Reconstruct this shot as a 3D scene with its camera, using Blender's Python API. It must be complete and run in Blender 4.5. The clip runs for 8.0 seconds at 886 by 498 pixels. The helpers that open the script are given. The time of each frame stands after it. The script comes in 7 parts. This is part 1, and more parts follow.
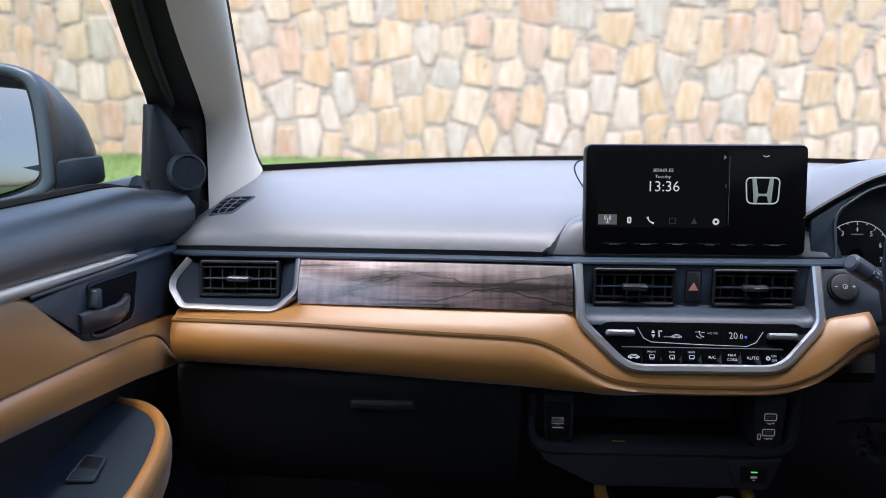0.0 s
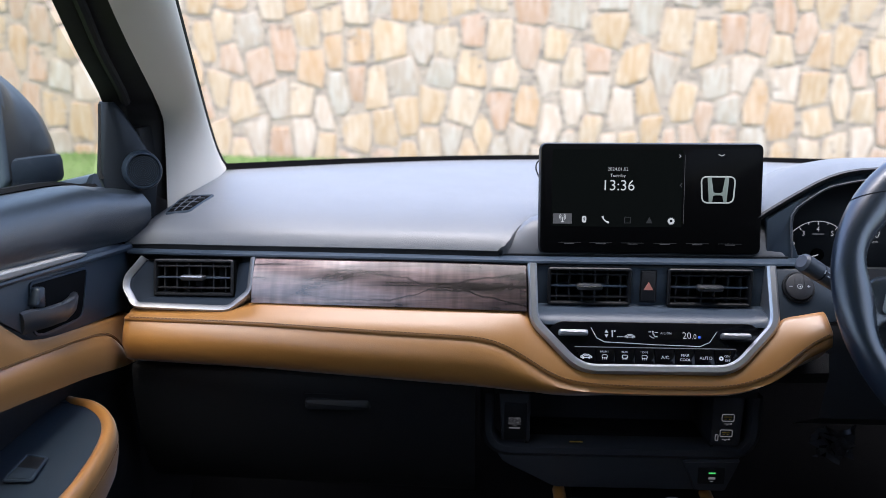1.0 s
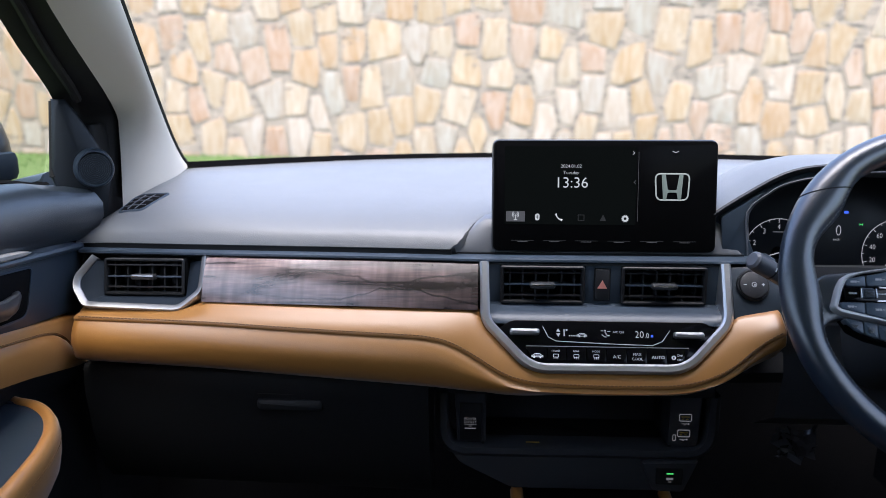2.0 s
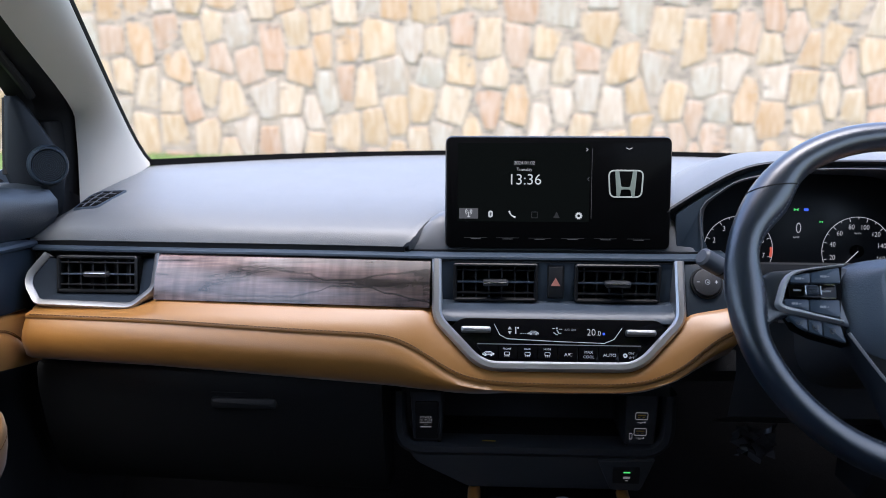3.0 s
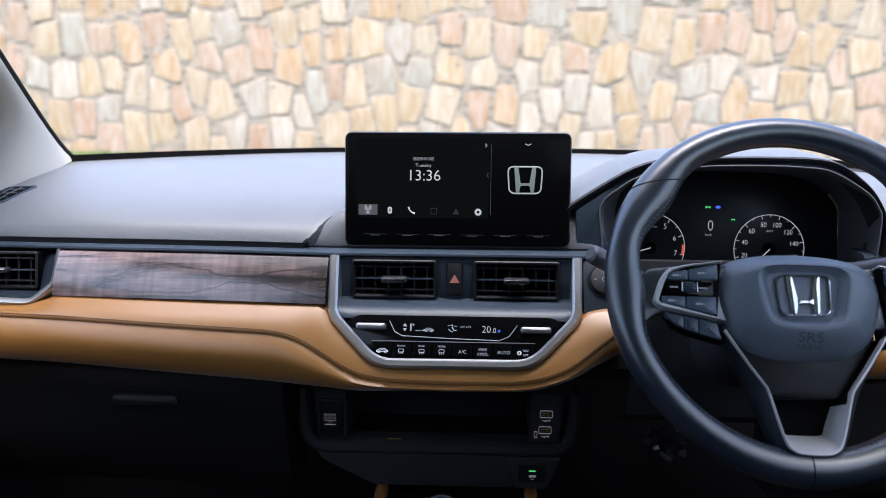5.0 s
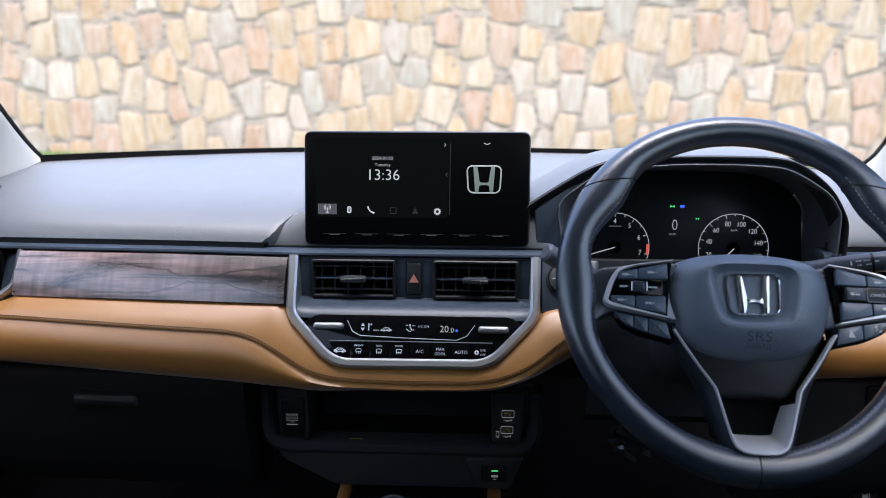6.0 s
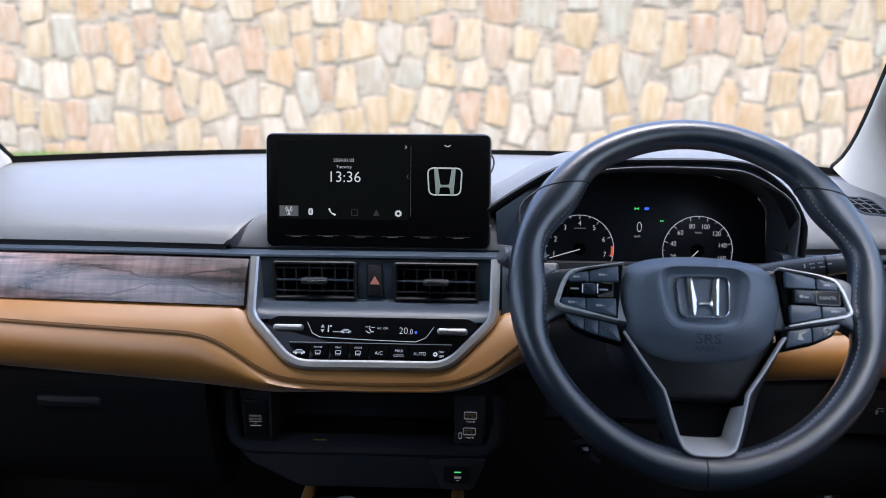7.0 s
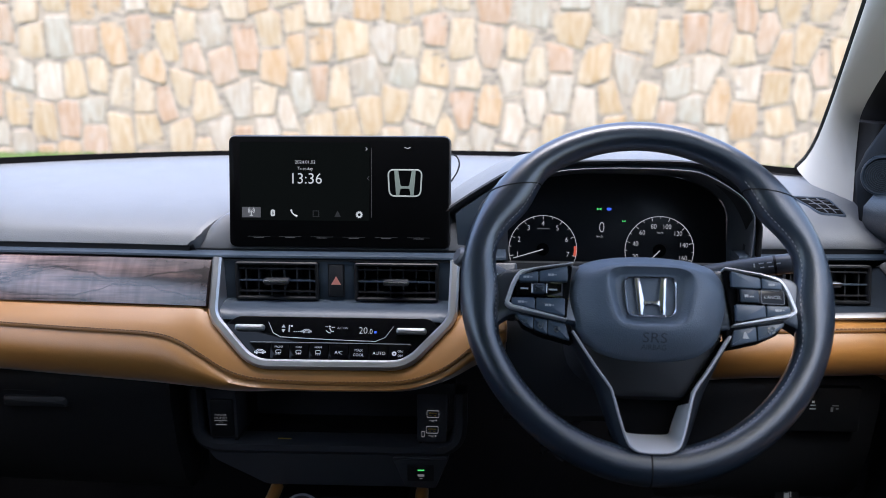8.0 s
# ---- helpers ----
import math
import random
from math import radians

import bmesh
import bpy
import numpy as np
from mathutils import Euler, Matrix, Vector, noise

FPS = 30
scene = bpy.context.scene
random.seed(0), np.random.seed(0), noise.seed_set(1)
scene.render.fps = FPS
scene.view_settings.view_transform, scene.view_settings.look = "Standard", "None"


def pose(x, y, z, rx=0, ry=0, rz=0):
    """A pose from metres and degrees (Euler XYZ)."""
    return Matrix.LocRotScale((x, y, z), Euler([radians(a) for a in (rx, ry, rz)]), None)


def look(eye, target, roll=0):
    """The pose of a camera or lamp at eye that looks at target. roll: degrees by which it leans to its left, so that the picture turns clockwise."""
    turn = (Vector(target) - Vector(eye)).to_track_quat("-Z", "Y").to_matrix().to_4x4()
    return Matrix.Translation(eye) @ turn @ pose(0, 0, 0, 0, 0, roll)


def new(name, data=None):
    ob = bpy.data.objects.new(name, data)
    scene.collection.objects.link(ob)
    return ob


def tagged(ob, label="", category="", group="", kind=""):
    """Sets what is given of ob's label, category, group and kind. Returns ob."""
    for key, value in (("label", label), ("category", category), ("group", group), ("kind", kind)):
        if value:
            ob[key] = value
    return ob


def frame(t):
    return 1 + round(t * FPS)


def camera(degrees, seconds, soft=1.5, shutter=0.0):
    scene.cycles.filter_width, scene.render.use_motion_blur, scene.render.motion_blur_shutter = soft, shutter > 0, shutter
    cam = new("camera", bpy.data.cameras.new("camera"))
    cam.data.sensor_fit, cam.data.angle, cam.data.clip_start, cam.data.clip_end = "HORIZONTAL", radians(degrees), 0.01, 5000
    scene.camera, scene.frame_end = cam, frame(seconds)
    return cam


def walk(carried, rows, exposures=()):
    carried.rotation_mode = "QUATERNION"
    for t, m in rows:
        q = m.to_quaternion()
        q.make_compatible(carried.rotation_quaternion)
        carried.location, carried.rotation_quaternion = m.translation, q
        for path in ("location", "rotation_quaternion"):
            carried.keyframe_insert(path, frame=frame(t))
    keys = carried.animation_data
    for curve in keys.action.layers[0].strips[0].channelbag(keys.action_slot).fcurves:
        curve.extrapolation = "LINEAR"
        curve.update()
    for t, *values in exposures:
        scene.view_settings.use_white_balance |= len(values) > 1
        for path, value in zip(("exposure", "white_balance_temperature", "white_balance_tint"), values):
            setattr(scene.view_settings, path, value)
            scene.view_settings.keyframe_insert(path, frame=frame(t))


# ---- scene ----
from mathutils.bvhtree import BVHTree

cam = camera(59.8, 8.0, soft=0.5)
PATH = [
    (0, (-0.257, -0.015, 1.246), (-0.356, 1.93, 0.792), -0.1),
    (0.5, (-0.231, -0.01, 1.245), (-0.329, 1.935, 0.791), -0.0),
    (1, (-0.202, -0.007, 1.243), (-0.3, 1.939, 0.79), -0.0),
    (1.5, (-0.172, 0.0, 1.241), (-0.272, 1.945, 0.788), -0.1),
    (3, (-0.088, 0.014, 1.234), (-0.188, 1.959, 0.781), -0.1),
    (3.5, (-0.057, 0.017, 1.233), (-0.158, 1.963, 0.782), -0.0),
    (4, (-0.025, 0.019, 1.232), (-0.125, 1.965, 0.78), 0.0),
    (4.5, (0.004, 0.022, 1.23), (-0.095, 1.967, 0.777), 0.1),
    (6, (0.079, 0.029, 1.227), (-0.023, 1.975, 0.775), 0.0),
    (6.5, (0.102, 0.029, 1.229), (0.0, 1.975, 0.778), 0.0),
    (7, (0.124, 0.029, 1.229), (0.024, 1.975, 0.779), 0.1),
    (7.5, (0.145, 0.025, 1.231), (0.045, 1.971, 0.78), 0.0),
    (8, (0.169, 0.021, 1.233), (0.074, 1.967, 0.781), -0.0),
]
walk(cam, [(t, look(eye, target, roll)) for t, eye, target, roll in PATH])

# ---- world, sun and exposure ----
scene.view_settings.exposure = 2.09
scene.view_settings.use_white_balance = True
scene.view_settings.white_balance_temperature, scene.view_settings.white_balance_tint = 6070, 17
cam.data.dof.use_dof, cam.data.dof.focus_distance, cam.data.dof.aperture_fstop = True, 0.90, 4.6
SUN_ELEVATION, SUN_TURN = 73, 176
world = bpy.data.worlds.new("overcast_sky")
scene.world = world
world.use_nodes = True
wn = world.node_tree.nodes
sky = wn.new("ShaderNodeTexSky")
sky.sky_type, sky.sun_disc = "NISHITA", False
sky.sun_elevation, sky.sun_rotation = radians(SUN_ELEVATION), radians(SUN_TURN)
sky.air_density, sky.dust_density, sky.ozone_density = 1.0, 4.0, 1.0
world.node_tree.links.new(sky.outputs["Color"], wn["Background"].inputs["Color"])
wn["Background"].inputs["Strength"].default_value = 0.15
sun_data = bpy.data.lights.new("sun", "SUN")
sun_data.energy, sun_data.angle, sun_data.color = 1.5, radians(50), (1.0, 0.98, 0.95)
sun = new("sun", sun_data)
a, b = radians(SUN_ELEVATION), radians(SUN_TURN)
sun.matrix_world = look((0, 0, 20), (-20 * math.cos(a) * math.sin(b), -20 * math.cos(a) * math.cos(b), 20 - 20 * math.sin(a)))


# ---- materials ----
def material(name, color, rough=0.5, metal=0.0, vary=0.15, vary_scale=6.0, grain=0.0, grain_scale=900.0,
             coat=0.0, rough_vary=0.05, coat_rough=0.1, cells=False, spec=0.5, stretch=None):
    """A surface with broad tone variation, a fine grain in relief and slightly uneven gloss."""
    m = bpy.data.materials.new(name)
    m.use_nodes = True
    nt = m.node_tree
    n, link = nt.nodes, nt.links.new
    p = n["Principled BSDF"]
    p.inputs["Metallic"].default_value = metal
    p.inputs["Coat Weight"].default_value = coat
    p.inputs["Coat Roughness"].default_value = coat_rough
    p.inputs["Specular IOR Level"].default_value = spec
    co = n.new("ShaderNodeTexCoord")
    broad = n.new("ShaderNodeTexNoise")
    broad.inputs["Scale"].default_value, broad.inputs["Detail"].default_value = vary_scale, 6
    link(co.outputs["Object"], broad.inputs["Vector"])
    if stretch:
        mp = n.new("ShaderNodeMapping")
        mp.inputs["Scale"].default_value = stretch
        link(co.outputs["Object"], mp.inputs["Vector"])
        link(mp.outputs["Vector"], broad.inputs["Vector"])
    mix = n.new("ShaderNodeMix")
    mix.data_type = "RGBA"
    mix.inputs[6].default_value = (*[c * (1 - vary) for c in color], 1)
    mix.inputs[7].default_value = (*[c * (1 + vary) for c in color], 1)
    link(broad.outputs["Fac"], mix.inputs[0])
    link(mix.outputs[2], p.inputs["Base Color"])
    ramp = n.new("ShaderNodeMapRange")
    ramp.inputs["To Min"].default_value, ramp.inputs["To Max"].default_value = rough - rough_vary, rough + rough_vary
    wear = n.new("ShaderNodeTexNoise")
    wear.inputs["Scale"].default_value, wear.inputs["Detail"].default_value = vary_scale * 5, 4
    link(co.outputs["Object"], wear.inputs["Vector"])
    link(wear.outputs["Fac"], ramp.inputs["Value"])
    link(ramp.outputs["Result"], p.inputs["Roughness"])
    if grain > 0:
        if cells:
            tex = n.new("ShaderNodeTexVoronoi")
            tex.feature = "DISTANCE_TO_EDGE"
            out = tex.outputs["Distance"]
        else:
            tex = n.new("ShaderNodeTexNoise")
            tex.inputs["Detail"].default_value = 2
            out = tex.outputs["Fac"]
        tex.inputs["Scale"].default_value = grain_scale
        link(co.outputs["Object"], tex.inputs["Vector"])
        bump = n.new("ShaderNodeBump")
        bump.inputs["Strength"].default_value, bump.inputs["Distance"].default_value = grain, 0.001
        link(out, bump.inputs["Height"])
        link(bump.outputs["Normal"], p.inputs["Normal"])
    return m


def glowing(name, color, strength, rough=0.3):
    m = bpy.data.materials.new(name)
    m.use_nodes = True
    p = m.node_tree.nodes["Principled BSDF"]
    p.inputs["Base Color"].default_value = (*[0.1 * c for c in color], 1)
    p.inputs["Emission Color"].default_value = (*color, 1)
    p.inputs["Emission Strength"].default_value = strength
    p.inputs["Roughness"].default_value = rough
    return m


def glass_material(name, gloss=0.03, tint=(0.95, 0.97, 0.96)):
    """Clear thin pane: light goes straight through, with a faint mirror."""
    m = bpy.data.materials.new(name)
    m.use_nodes = True
    nt = m.node_tree
    n, link = nt.nodes, nt.links.new
    n.remove(n["Principled BSDF"])
    clear, shine, mix = n.new("ShaderNodeBsdfTransparent"), n.new("ShaderNodeBsdfGlossy"), n.new("ShaderNodeMixShader")
    clear.inputs["Color"].default_value = (*tint, 1)
    shine.inputs["Roughness"].default_value = 0.02
    mix.inputs["Fac"].default_value = gloss
    link(clear.outputs["BSDF"], mix.inputs[1])
    link(shine.outputs["BSDF"], mix.inputs[2])
    link(mix.outputs["Shader"], n["Material Output"].inputs["Surface"])
    return m


def wood_material():
    """Dark grey-brown open-grain veneer under satin lacquer, with figure running along the panel and sheen painted at
    its passenger's end.
    """
    m = bpy.data.materials.new("grey_brown_veneer")
    m.use_nodes = True
    nt = m.node_tree
    n, link = nt.nodes, nt.links.new
    p = n["Principled BSDF"]
    co, mp = n.new("ShaderNodeTexCoord"), n.new("ShaderNodeMapping")
    mp.inputs["Scale"].default_value = (4.0, 58, 58)
    link(co.outputs["Object"], mp.inputs["Vector"])
    fig = n.new("ShaderNodeTexNoise")
    fig.inputs["Scale"].default_value, fig.inputs["Detail"].default_value, fig.inputs["Distortion"].default_value = 1.0, 8, 0.8
    link(mp.outputs["Vector"], fig.inputs["Vector"])
    wave = n.new("ShaderNodeMath")
    wave.operation = "PINGPONG"
    wave.inputs[1].default_value = 0.20
    link(fig.outputs["Fac"], wave.inputs[0])
    ramp = n.new("ShaderNodeValToRGB")
    e = ramp.color_ramp.elements
    e[0].position, e[0].color = 0.0, (0.003, 0.002, 0.002, 1)
    e[1].position, e[1].color = 0.20, (0.112, 0.076, 0.071, 1)
    e.new(0.006).color = (0.018, 0.012, 0.012, 1)
    e.new(0.022).color = (0.042, 0.030, 0.029, 1)
    e.new(0.09).color = (0.068, 0.050, 0.049, 1)
    link(wave.outputs[0], ramp.inputs["Fac"])
    # Cross figure: fine upright ripples, as in flamed veneer.
    mp2 = n.new("ShaderNodeMapping")
    mp2.inputs["Scale"].default_value = (120, 14, 14)
    link(co.outputs["Object"], mp2.inputs["Vector"])
    rip = n.new("ShaderNodeTexNoise")
    rip.inputs["Scale"].default_value, rip.inputs["Detail"].default_value = 1.0, 3
    link(mp2.outputs["Vector"], rip.inputs["Vector"])
    mul = n.new("ShaderNodeMix")
    mul.data_type, mul.blend_type = "RGBA", "OVERLAY"
    mul.inputs[0].default_value = 0.95
    link(ramp.outputs["Color"], mul.inputs[6])
    link(rip.outputs["Color"], mul.inputs[7])
    bw = n.new("ShaderNodeRGBToBW")
    link(rip.outputs["Color"], bw.inputs["Color"])
    link(bw.outputs["Val"], mul.inputs[7])
    mp3 = n.new("ShaderNodeMapping")
    mp3.inputs["Scale"].default_value = (22, 420, 420)
    link(co.outputs["Object"], mp3.inputs["Vector"])
    pores = n.new("ShaderNodeTexNoise")
    pores.inputs["Scale"].default_value, pores.inputs["Detail"].default_value = 1.0, 3
    link(mp3.outputs["Vector"], pores.inputs["Vector"])
    fine = n.new("ShaderNodeMix")
    fine.data_type, fine.blend_type = "RGBA", "OVERLAY"
    fine.inputs[0].default_value = 0.55
    link(mul.outputs[2], fine.inputs[6])
    link(pores.outputs["Fac"], fine.inputs[7])
    # Two dark veins meet in a knot two thirds along and part again; the wood between them is darker.
    axis = n.new("ShaderNodeSeparateXYZ")
    link(co.outputs["Object"], axis.inputs["Vector"])

    def spread(source, low, high, to_low=0.0, to_high=1.0):
        r = n.new("ShaderNodeMapRange")
        r.interpolation_type = "SMOOTHSTEP" if to_low != 0.0 or low > -0.1 and high < 0.5 else "LINEAR"
        for key, v in (("From Min", low), ("From Max", high), ("To Min", to_low), ("To Max", to_high)):
            r.inputs[key].default_value = v
        link(source, r.inputs["Value"])
        return r.outputs["Result"]

    def sums(op, first, second, third=None):
        r = n.new("ShaderNodeMath")
        r.operation = op
        for i, v in enumerate((first, second, third)):
            if v is None:
                continue
            if isinstance(v, float):
                r.inputs[i].default_value = v
            else:
                link(v, r.inputs[i])
        return r.outputs[0]

    def vein(points):
        r = n.new("ShaderNodeValToRGB")
        r.color_ramp.interpolation = "EASE"
        el = r.color_ramp.elements
        el[0].position, el[0].color = 0.0, (*[points[0][1]] * 3, 1)
        el[1].position, el[1].color = 1.0, (*[points[-1][1]] * 3, 1)
        for at, v in points[1:-1]:
            el.new(at).color = (v, v, v, 1)
        link(u, r.inputs["Fac"])
        return r.outputs["Color"]
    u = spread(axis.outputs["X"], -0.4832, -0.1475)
    h = spread(axis.outputs["Z"], 0.9665, 1.0145)
    jag = n.new("ShaderNodeTexNoise")
    jag.inputs["Scale"].default_value, jag.inputs["Detail"].default_value = 60, 4
    link(co.outputs["Object"], jag.inputs["Vector"])
    h = sums("MULTIPLY_ADD", sums("SUBTRACT", jag.outputs["Fac"], 0.5), 0.11, h)
    upper = sums("SUBTRACT", vein(((0, 0.80), (0.2, 0.82), (0.42, 0.74), (0.56, 0.66), (0.64, 0.54), (0.74, 0.56), (0.83, 0.70), (1, 0.80))), h)
    lower = sums("SUBTRACT", h, vein(((0, 0.06), (0.3, 0.10), (0.5, 0.14), (0.60, 0.27), (0.66, 0.42), (0.78, 0.42), (0.88, 0.27), (1, 0.12))))
    within = sums("MULTIPLY", spread(upper, 0.0, 0.12), spread(lower, 0.0, 0.12))
    line = sums("MAXIMUM", spread(sums("ABSOLUTE", upper, None), 0.0, 0.040, 0.65, 0.0), spread(sums("ABSOLUTE", lower, None), 0.0, 0.034, 0.70, 0.0))
    line = sums("MULTIPLY", line, spread(u, 0.10, 0.49))
    # The slope along u brightens the passenger's end: sheen put into the colour.
    figure_and_sheen = sums("MULTIPLY", sums("MULTIPLY_ADD", within, -0.28, 1.0), sums("MULTIPLY_ADD", u, -2.0, 2.9))
    figure_and_sheen = sums("MULTIPLY", figure_and_sheen, sums("SUBTRACT", 1.0, line))
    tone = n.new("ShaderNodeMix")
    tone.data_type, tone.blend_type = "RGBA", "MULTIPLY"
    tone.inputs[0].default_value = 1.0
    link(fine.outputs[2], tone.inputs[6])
    link(figure_and_sheen, tone.inputs[7])
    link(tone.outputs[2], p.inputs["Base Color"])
    p.inputs["Roughness"].default_value = 0.25
    p.inputs["Coat IOR"].default_value = 1.65
    p.inputs["Coat Weight"].default_value, p.inputs["Coat Roughness"].default_value = 0.8, 0.20
    p.inputs["Specular IOR Level"].default_value = 0.7
    bump = n.new("ShaderNodeBump")
    bump.inputs["Strength"].default_value, bump.inputs["Distance"].default_value = 0.25, 0.0006
    link(fig.outputs["Fac"], bump.inputs["Height"])
    link(bump.outputs["Normal"], p.inputs["Normal"])
    return m


def stone_material():
    """Field stone in cream, ochre, rust and pale grey, toned stone by stone."""
    m = bpy.data.materials.new("field_stone")
    m.use_nodes = True
    nt = m.node_tree
    n, link = nt.nodes, nt.links.new
    p = n["Principled BSDF"]
    info = n.new("ShaderNodeObjectInfo")
    geo = n.new("ShaderNodeNewGeometry")
    add = n.new("ShaderNodeMath")
    add.operation = "ADD"
    link(info.outputs["Random"], add.inputs[0])
    link(geo.outputs["Random Per Island"], add.inputs[1])
    fr = n.new("ShaderNodeMath")
    fr.operation = "FRACT"
    link(add.outputs[0], fr.inputs[0])
    ramp = n.new("ShaderNodeValToRGB")
    ramp.color_ramp.interpolation = "CONSTANT"
    tones = [(0.407, 0.262, 0.141), (0.437, 0.340, 0.238), (0.366, 0.309, 0.248), (0.376, 0.232, 0.146), (0.428, 0.314, 0.197),
             (0.355, 0.314, 0.254), (0.397, 0.274, 0.150), (0.453, 0.371, 0.295), (0.397, 0.269, 0.186), (0.428, 0.305, 0.177)]
    e = ramp.color_ramp.elements
    e[0].color = (*tones[0], 1)
    e[1].position, e[1].color = 0.1, (*tones[1], 1)
    for i, c in enumerate(tones[2:], 2):
        e.new(i / 10).color = (*c, 1)
    link(fr.outputs[0], ramp.inputs["Fac"])
    co = n.new("ShaderNodeTexCoord")
    stain = n.new("ShaderNodeTexNoise")
    stain.inputs["Scale"].default_value, stain.inputs["Detail"].default_value, stain.inputs["Distortion"].default_value = 2.2, 8, 0.6
    layers = n.new("ShaderNodeMapping")
    layers.inputs["Scale"].default_value, layers.inputs["Rotation"].default_value = (9, 5, 2.0), (0, 0.25, 0)
    shift = n.new("ShaderNodeVectorMath")
    shift.operation = "MULTIPLY_ADD"
    shift.inputs[1].default_value = (7, 7, 7)
    link(info.outputs["Random"], shift.inputs[0])
    link(co.outputs["Object"], shift.inputs[2])
    link(shift.outputs["Vector"], layers.inputs["Vector"])
    link(layers.outputs["Vector"], stain.inputs["Vector"])
    tint = n.new("ShaderNodeValToRGB")
    te = tint.color_ramp.elements
    te[0].position, te[0].color = 0.36, (0.29, 0.185, 0.105, 1)
    te[1].position, te[1].color = 0.68, (0.57, 0.55, 0.52, 1)
    link(stain.outputs["Fac"], tint.inputs["Fac"])
    mix = n.new("ShaderNodeMix")
    mix.data_type, mix.blend_type = "RGBA", "MIX"
    mix.inputs[0].default_value = 0.27
    link(ramp.outputs["Color"], mix.inputs[6])
    link(tint.outputs["Color"], mix.inputs[7])
    link(mix.outputs[2], p.inputs["Base Color"])
    p.inputs["Roughness"].default_value = 0.85
    fine = n.new("ShaderNodeTexNoise")
    fine.inputs["Scale"].default_value, fine.inputs["Detail"].default_value = 30, 8
    link(co.outputs["Object"], fine.inputs["Vector"])
    bump = n.new("ShaderNodeBump")
    bump.inputs["Strength"].default_value, bump.inputs["Distance"].default_value = 0.35, 0.012
    link(fine.outputs["Fac"], bump.inputs["Height"])
    link(bump.outputs["Normal"], p.inputs["Normal"])
    return m


def chip_material():
    """Thin slate slivers packed in the joints, toned sliver by sliver."""
    m = material("slate_chip", (0.30, 0.25, 0.21), 0.9, vary=0.3, vary_scale=12)
    n, link = m.node_tree.nodes, m.node_tree.links.new
    geo, ramp = n.new("ShaderNodeNewGeometry"), n.new("ShaderNodeValToRGB")
    e = ramp.color_ramp.elements
    e[0].color, e[1].color = (0.13, 0.11, 0.095, 1), (0.43, 0.36, 0.29, 1)
    e.new(0.5).color = (0.28, 0.235, 0.195, 1)
    link(geo.outputs["Random Per Island"], ramp.inputs["Fac"])
    link(ramp.outputs["Color"], n["Principled BSDF"].inputs["Base Color"])
    return m


DASH = material("soft_grey_plastic", (0.135, 0.143, 0.152), 0.42, grain=0.28, grain_scale=620, cells=True, vary=0.08, spec=0.55)
SATIN = material("satin_slate_plastic", (0.035, 0.051, 0.072), 0.38, vary=0.06, grain=0.05, grain_scale=2500)
DOOR_SLATE = material("dark_slate_door_plastic", (0.021, 0.032, 0.045), 0.40, vary=0.06, grain=0.05, grain_scale=2500)
DARK = material("dark_grained_plastic", (0.015, 0.0165, 0.0195), 0.55, grain=0.3, grain_scale=520, cells=True, vary=0.1)
BLACK = material("black_plastic", (0.007, 0.008, 0.0098), 0.45, vary=0.1, grain=0.05)
RUBBER = material("black_rubber", (0.006, 0.006, 0.0063), 0.7, spec=0.3, vary=0.15, grain=0.1, grain_scale=700)
GLOSS = material("gloss_black", (0.003, 0.003, 0.004), 0.10, vary=0.05, rough_vary=0.02, spec=0.22)
DIALS = material("matt_black_dial_glass", (0.020, 0.022, 0.026), 0.3, vary=0.05, spec=0.2)
LEATHER = material("tan_leather", (0.385, 0.168, 0.029), 0.42, grain=0.12, grain_scale=700, cells=True, vary=0.08, spec=0.9, coat=0.4, coat_rough=0.40)
nap = LEATHER.node_tree.nodes["Principled BSDF"]
nap.inputs["Coat IOR"].default_value = 1.62
nap.inputs["Sheen Weight"].default_value, nap.inputs["Sheen Roughness"].default_value = 0.40, 0.35
THREAD = material("brown_thread", (0.170, 0.085, 0.034), 0.7, vary=0.2)
RIM_LEATHER = material("black_rim_leather", (0.017, 0.028, 0.047), 0.31, grain=0.16, grain_scale=800, cells=True, vary=0.08, spec=1.0, rough_vary=0.03, coat=0.85, coat_rough=0.27)
HUB_PLASTIC = material("grained_hub_plastic", (0.118, 0.152, 0.196), 0.40, grain=0.35, grain_scale=520, cells=True, vary=0.08, spec=0.7)
HUB_SHADE = material("shaded_hub_plastic", (0.056, 0.068, 0.084), 0.5, vary=0.1)
SILVER = material("satin_silver_trim", (0.62, 0.625, 0.64), 0.33, metal=0.9, vary=0.05, vary_scale=20, rough_vary=0.04)
CHROME = material("bright_chrome", (0.75, 0.76, 0.78), 0.10, metal=1.0, vary=0.03)
GREYSTRIPE = material("warm_grey_metal_strip", (0.42, 0.41, 0.39), 0.36, metal=0.35, vary=0.06, vary_scale=30)
LEVER = material("dark_satin_metal", (0.10, 0.105, 0.115), 0.33, metal=0.6, vary=0.05)
BELT = material("grained_belt_plastic", (0.016, 0.023, 0.031), 0.33, spec=1.0, grain=0.35, grain_scale=480, cells=True, vary=0.08)
POCKET = material("dark_slate_plastic", (0.040, 0.0425, 0.048), 0.46, grain=0.2, grain_scale=600, cells=True, vary=0.1)
FOOT = material("light_satin_silver", (0.78, 0.78, 0.79), 0.34, metal=0.30, vary=0.04)
LEG = material("graphite_satin_metal", (0.045, 0.056, 0.072), 0.42, metal=0.6, vary=0.05)
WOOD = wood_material()
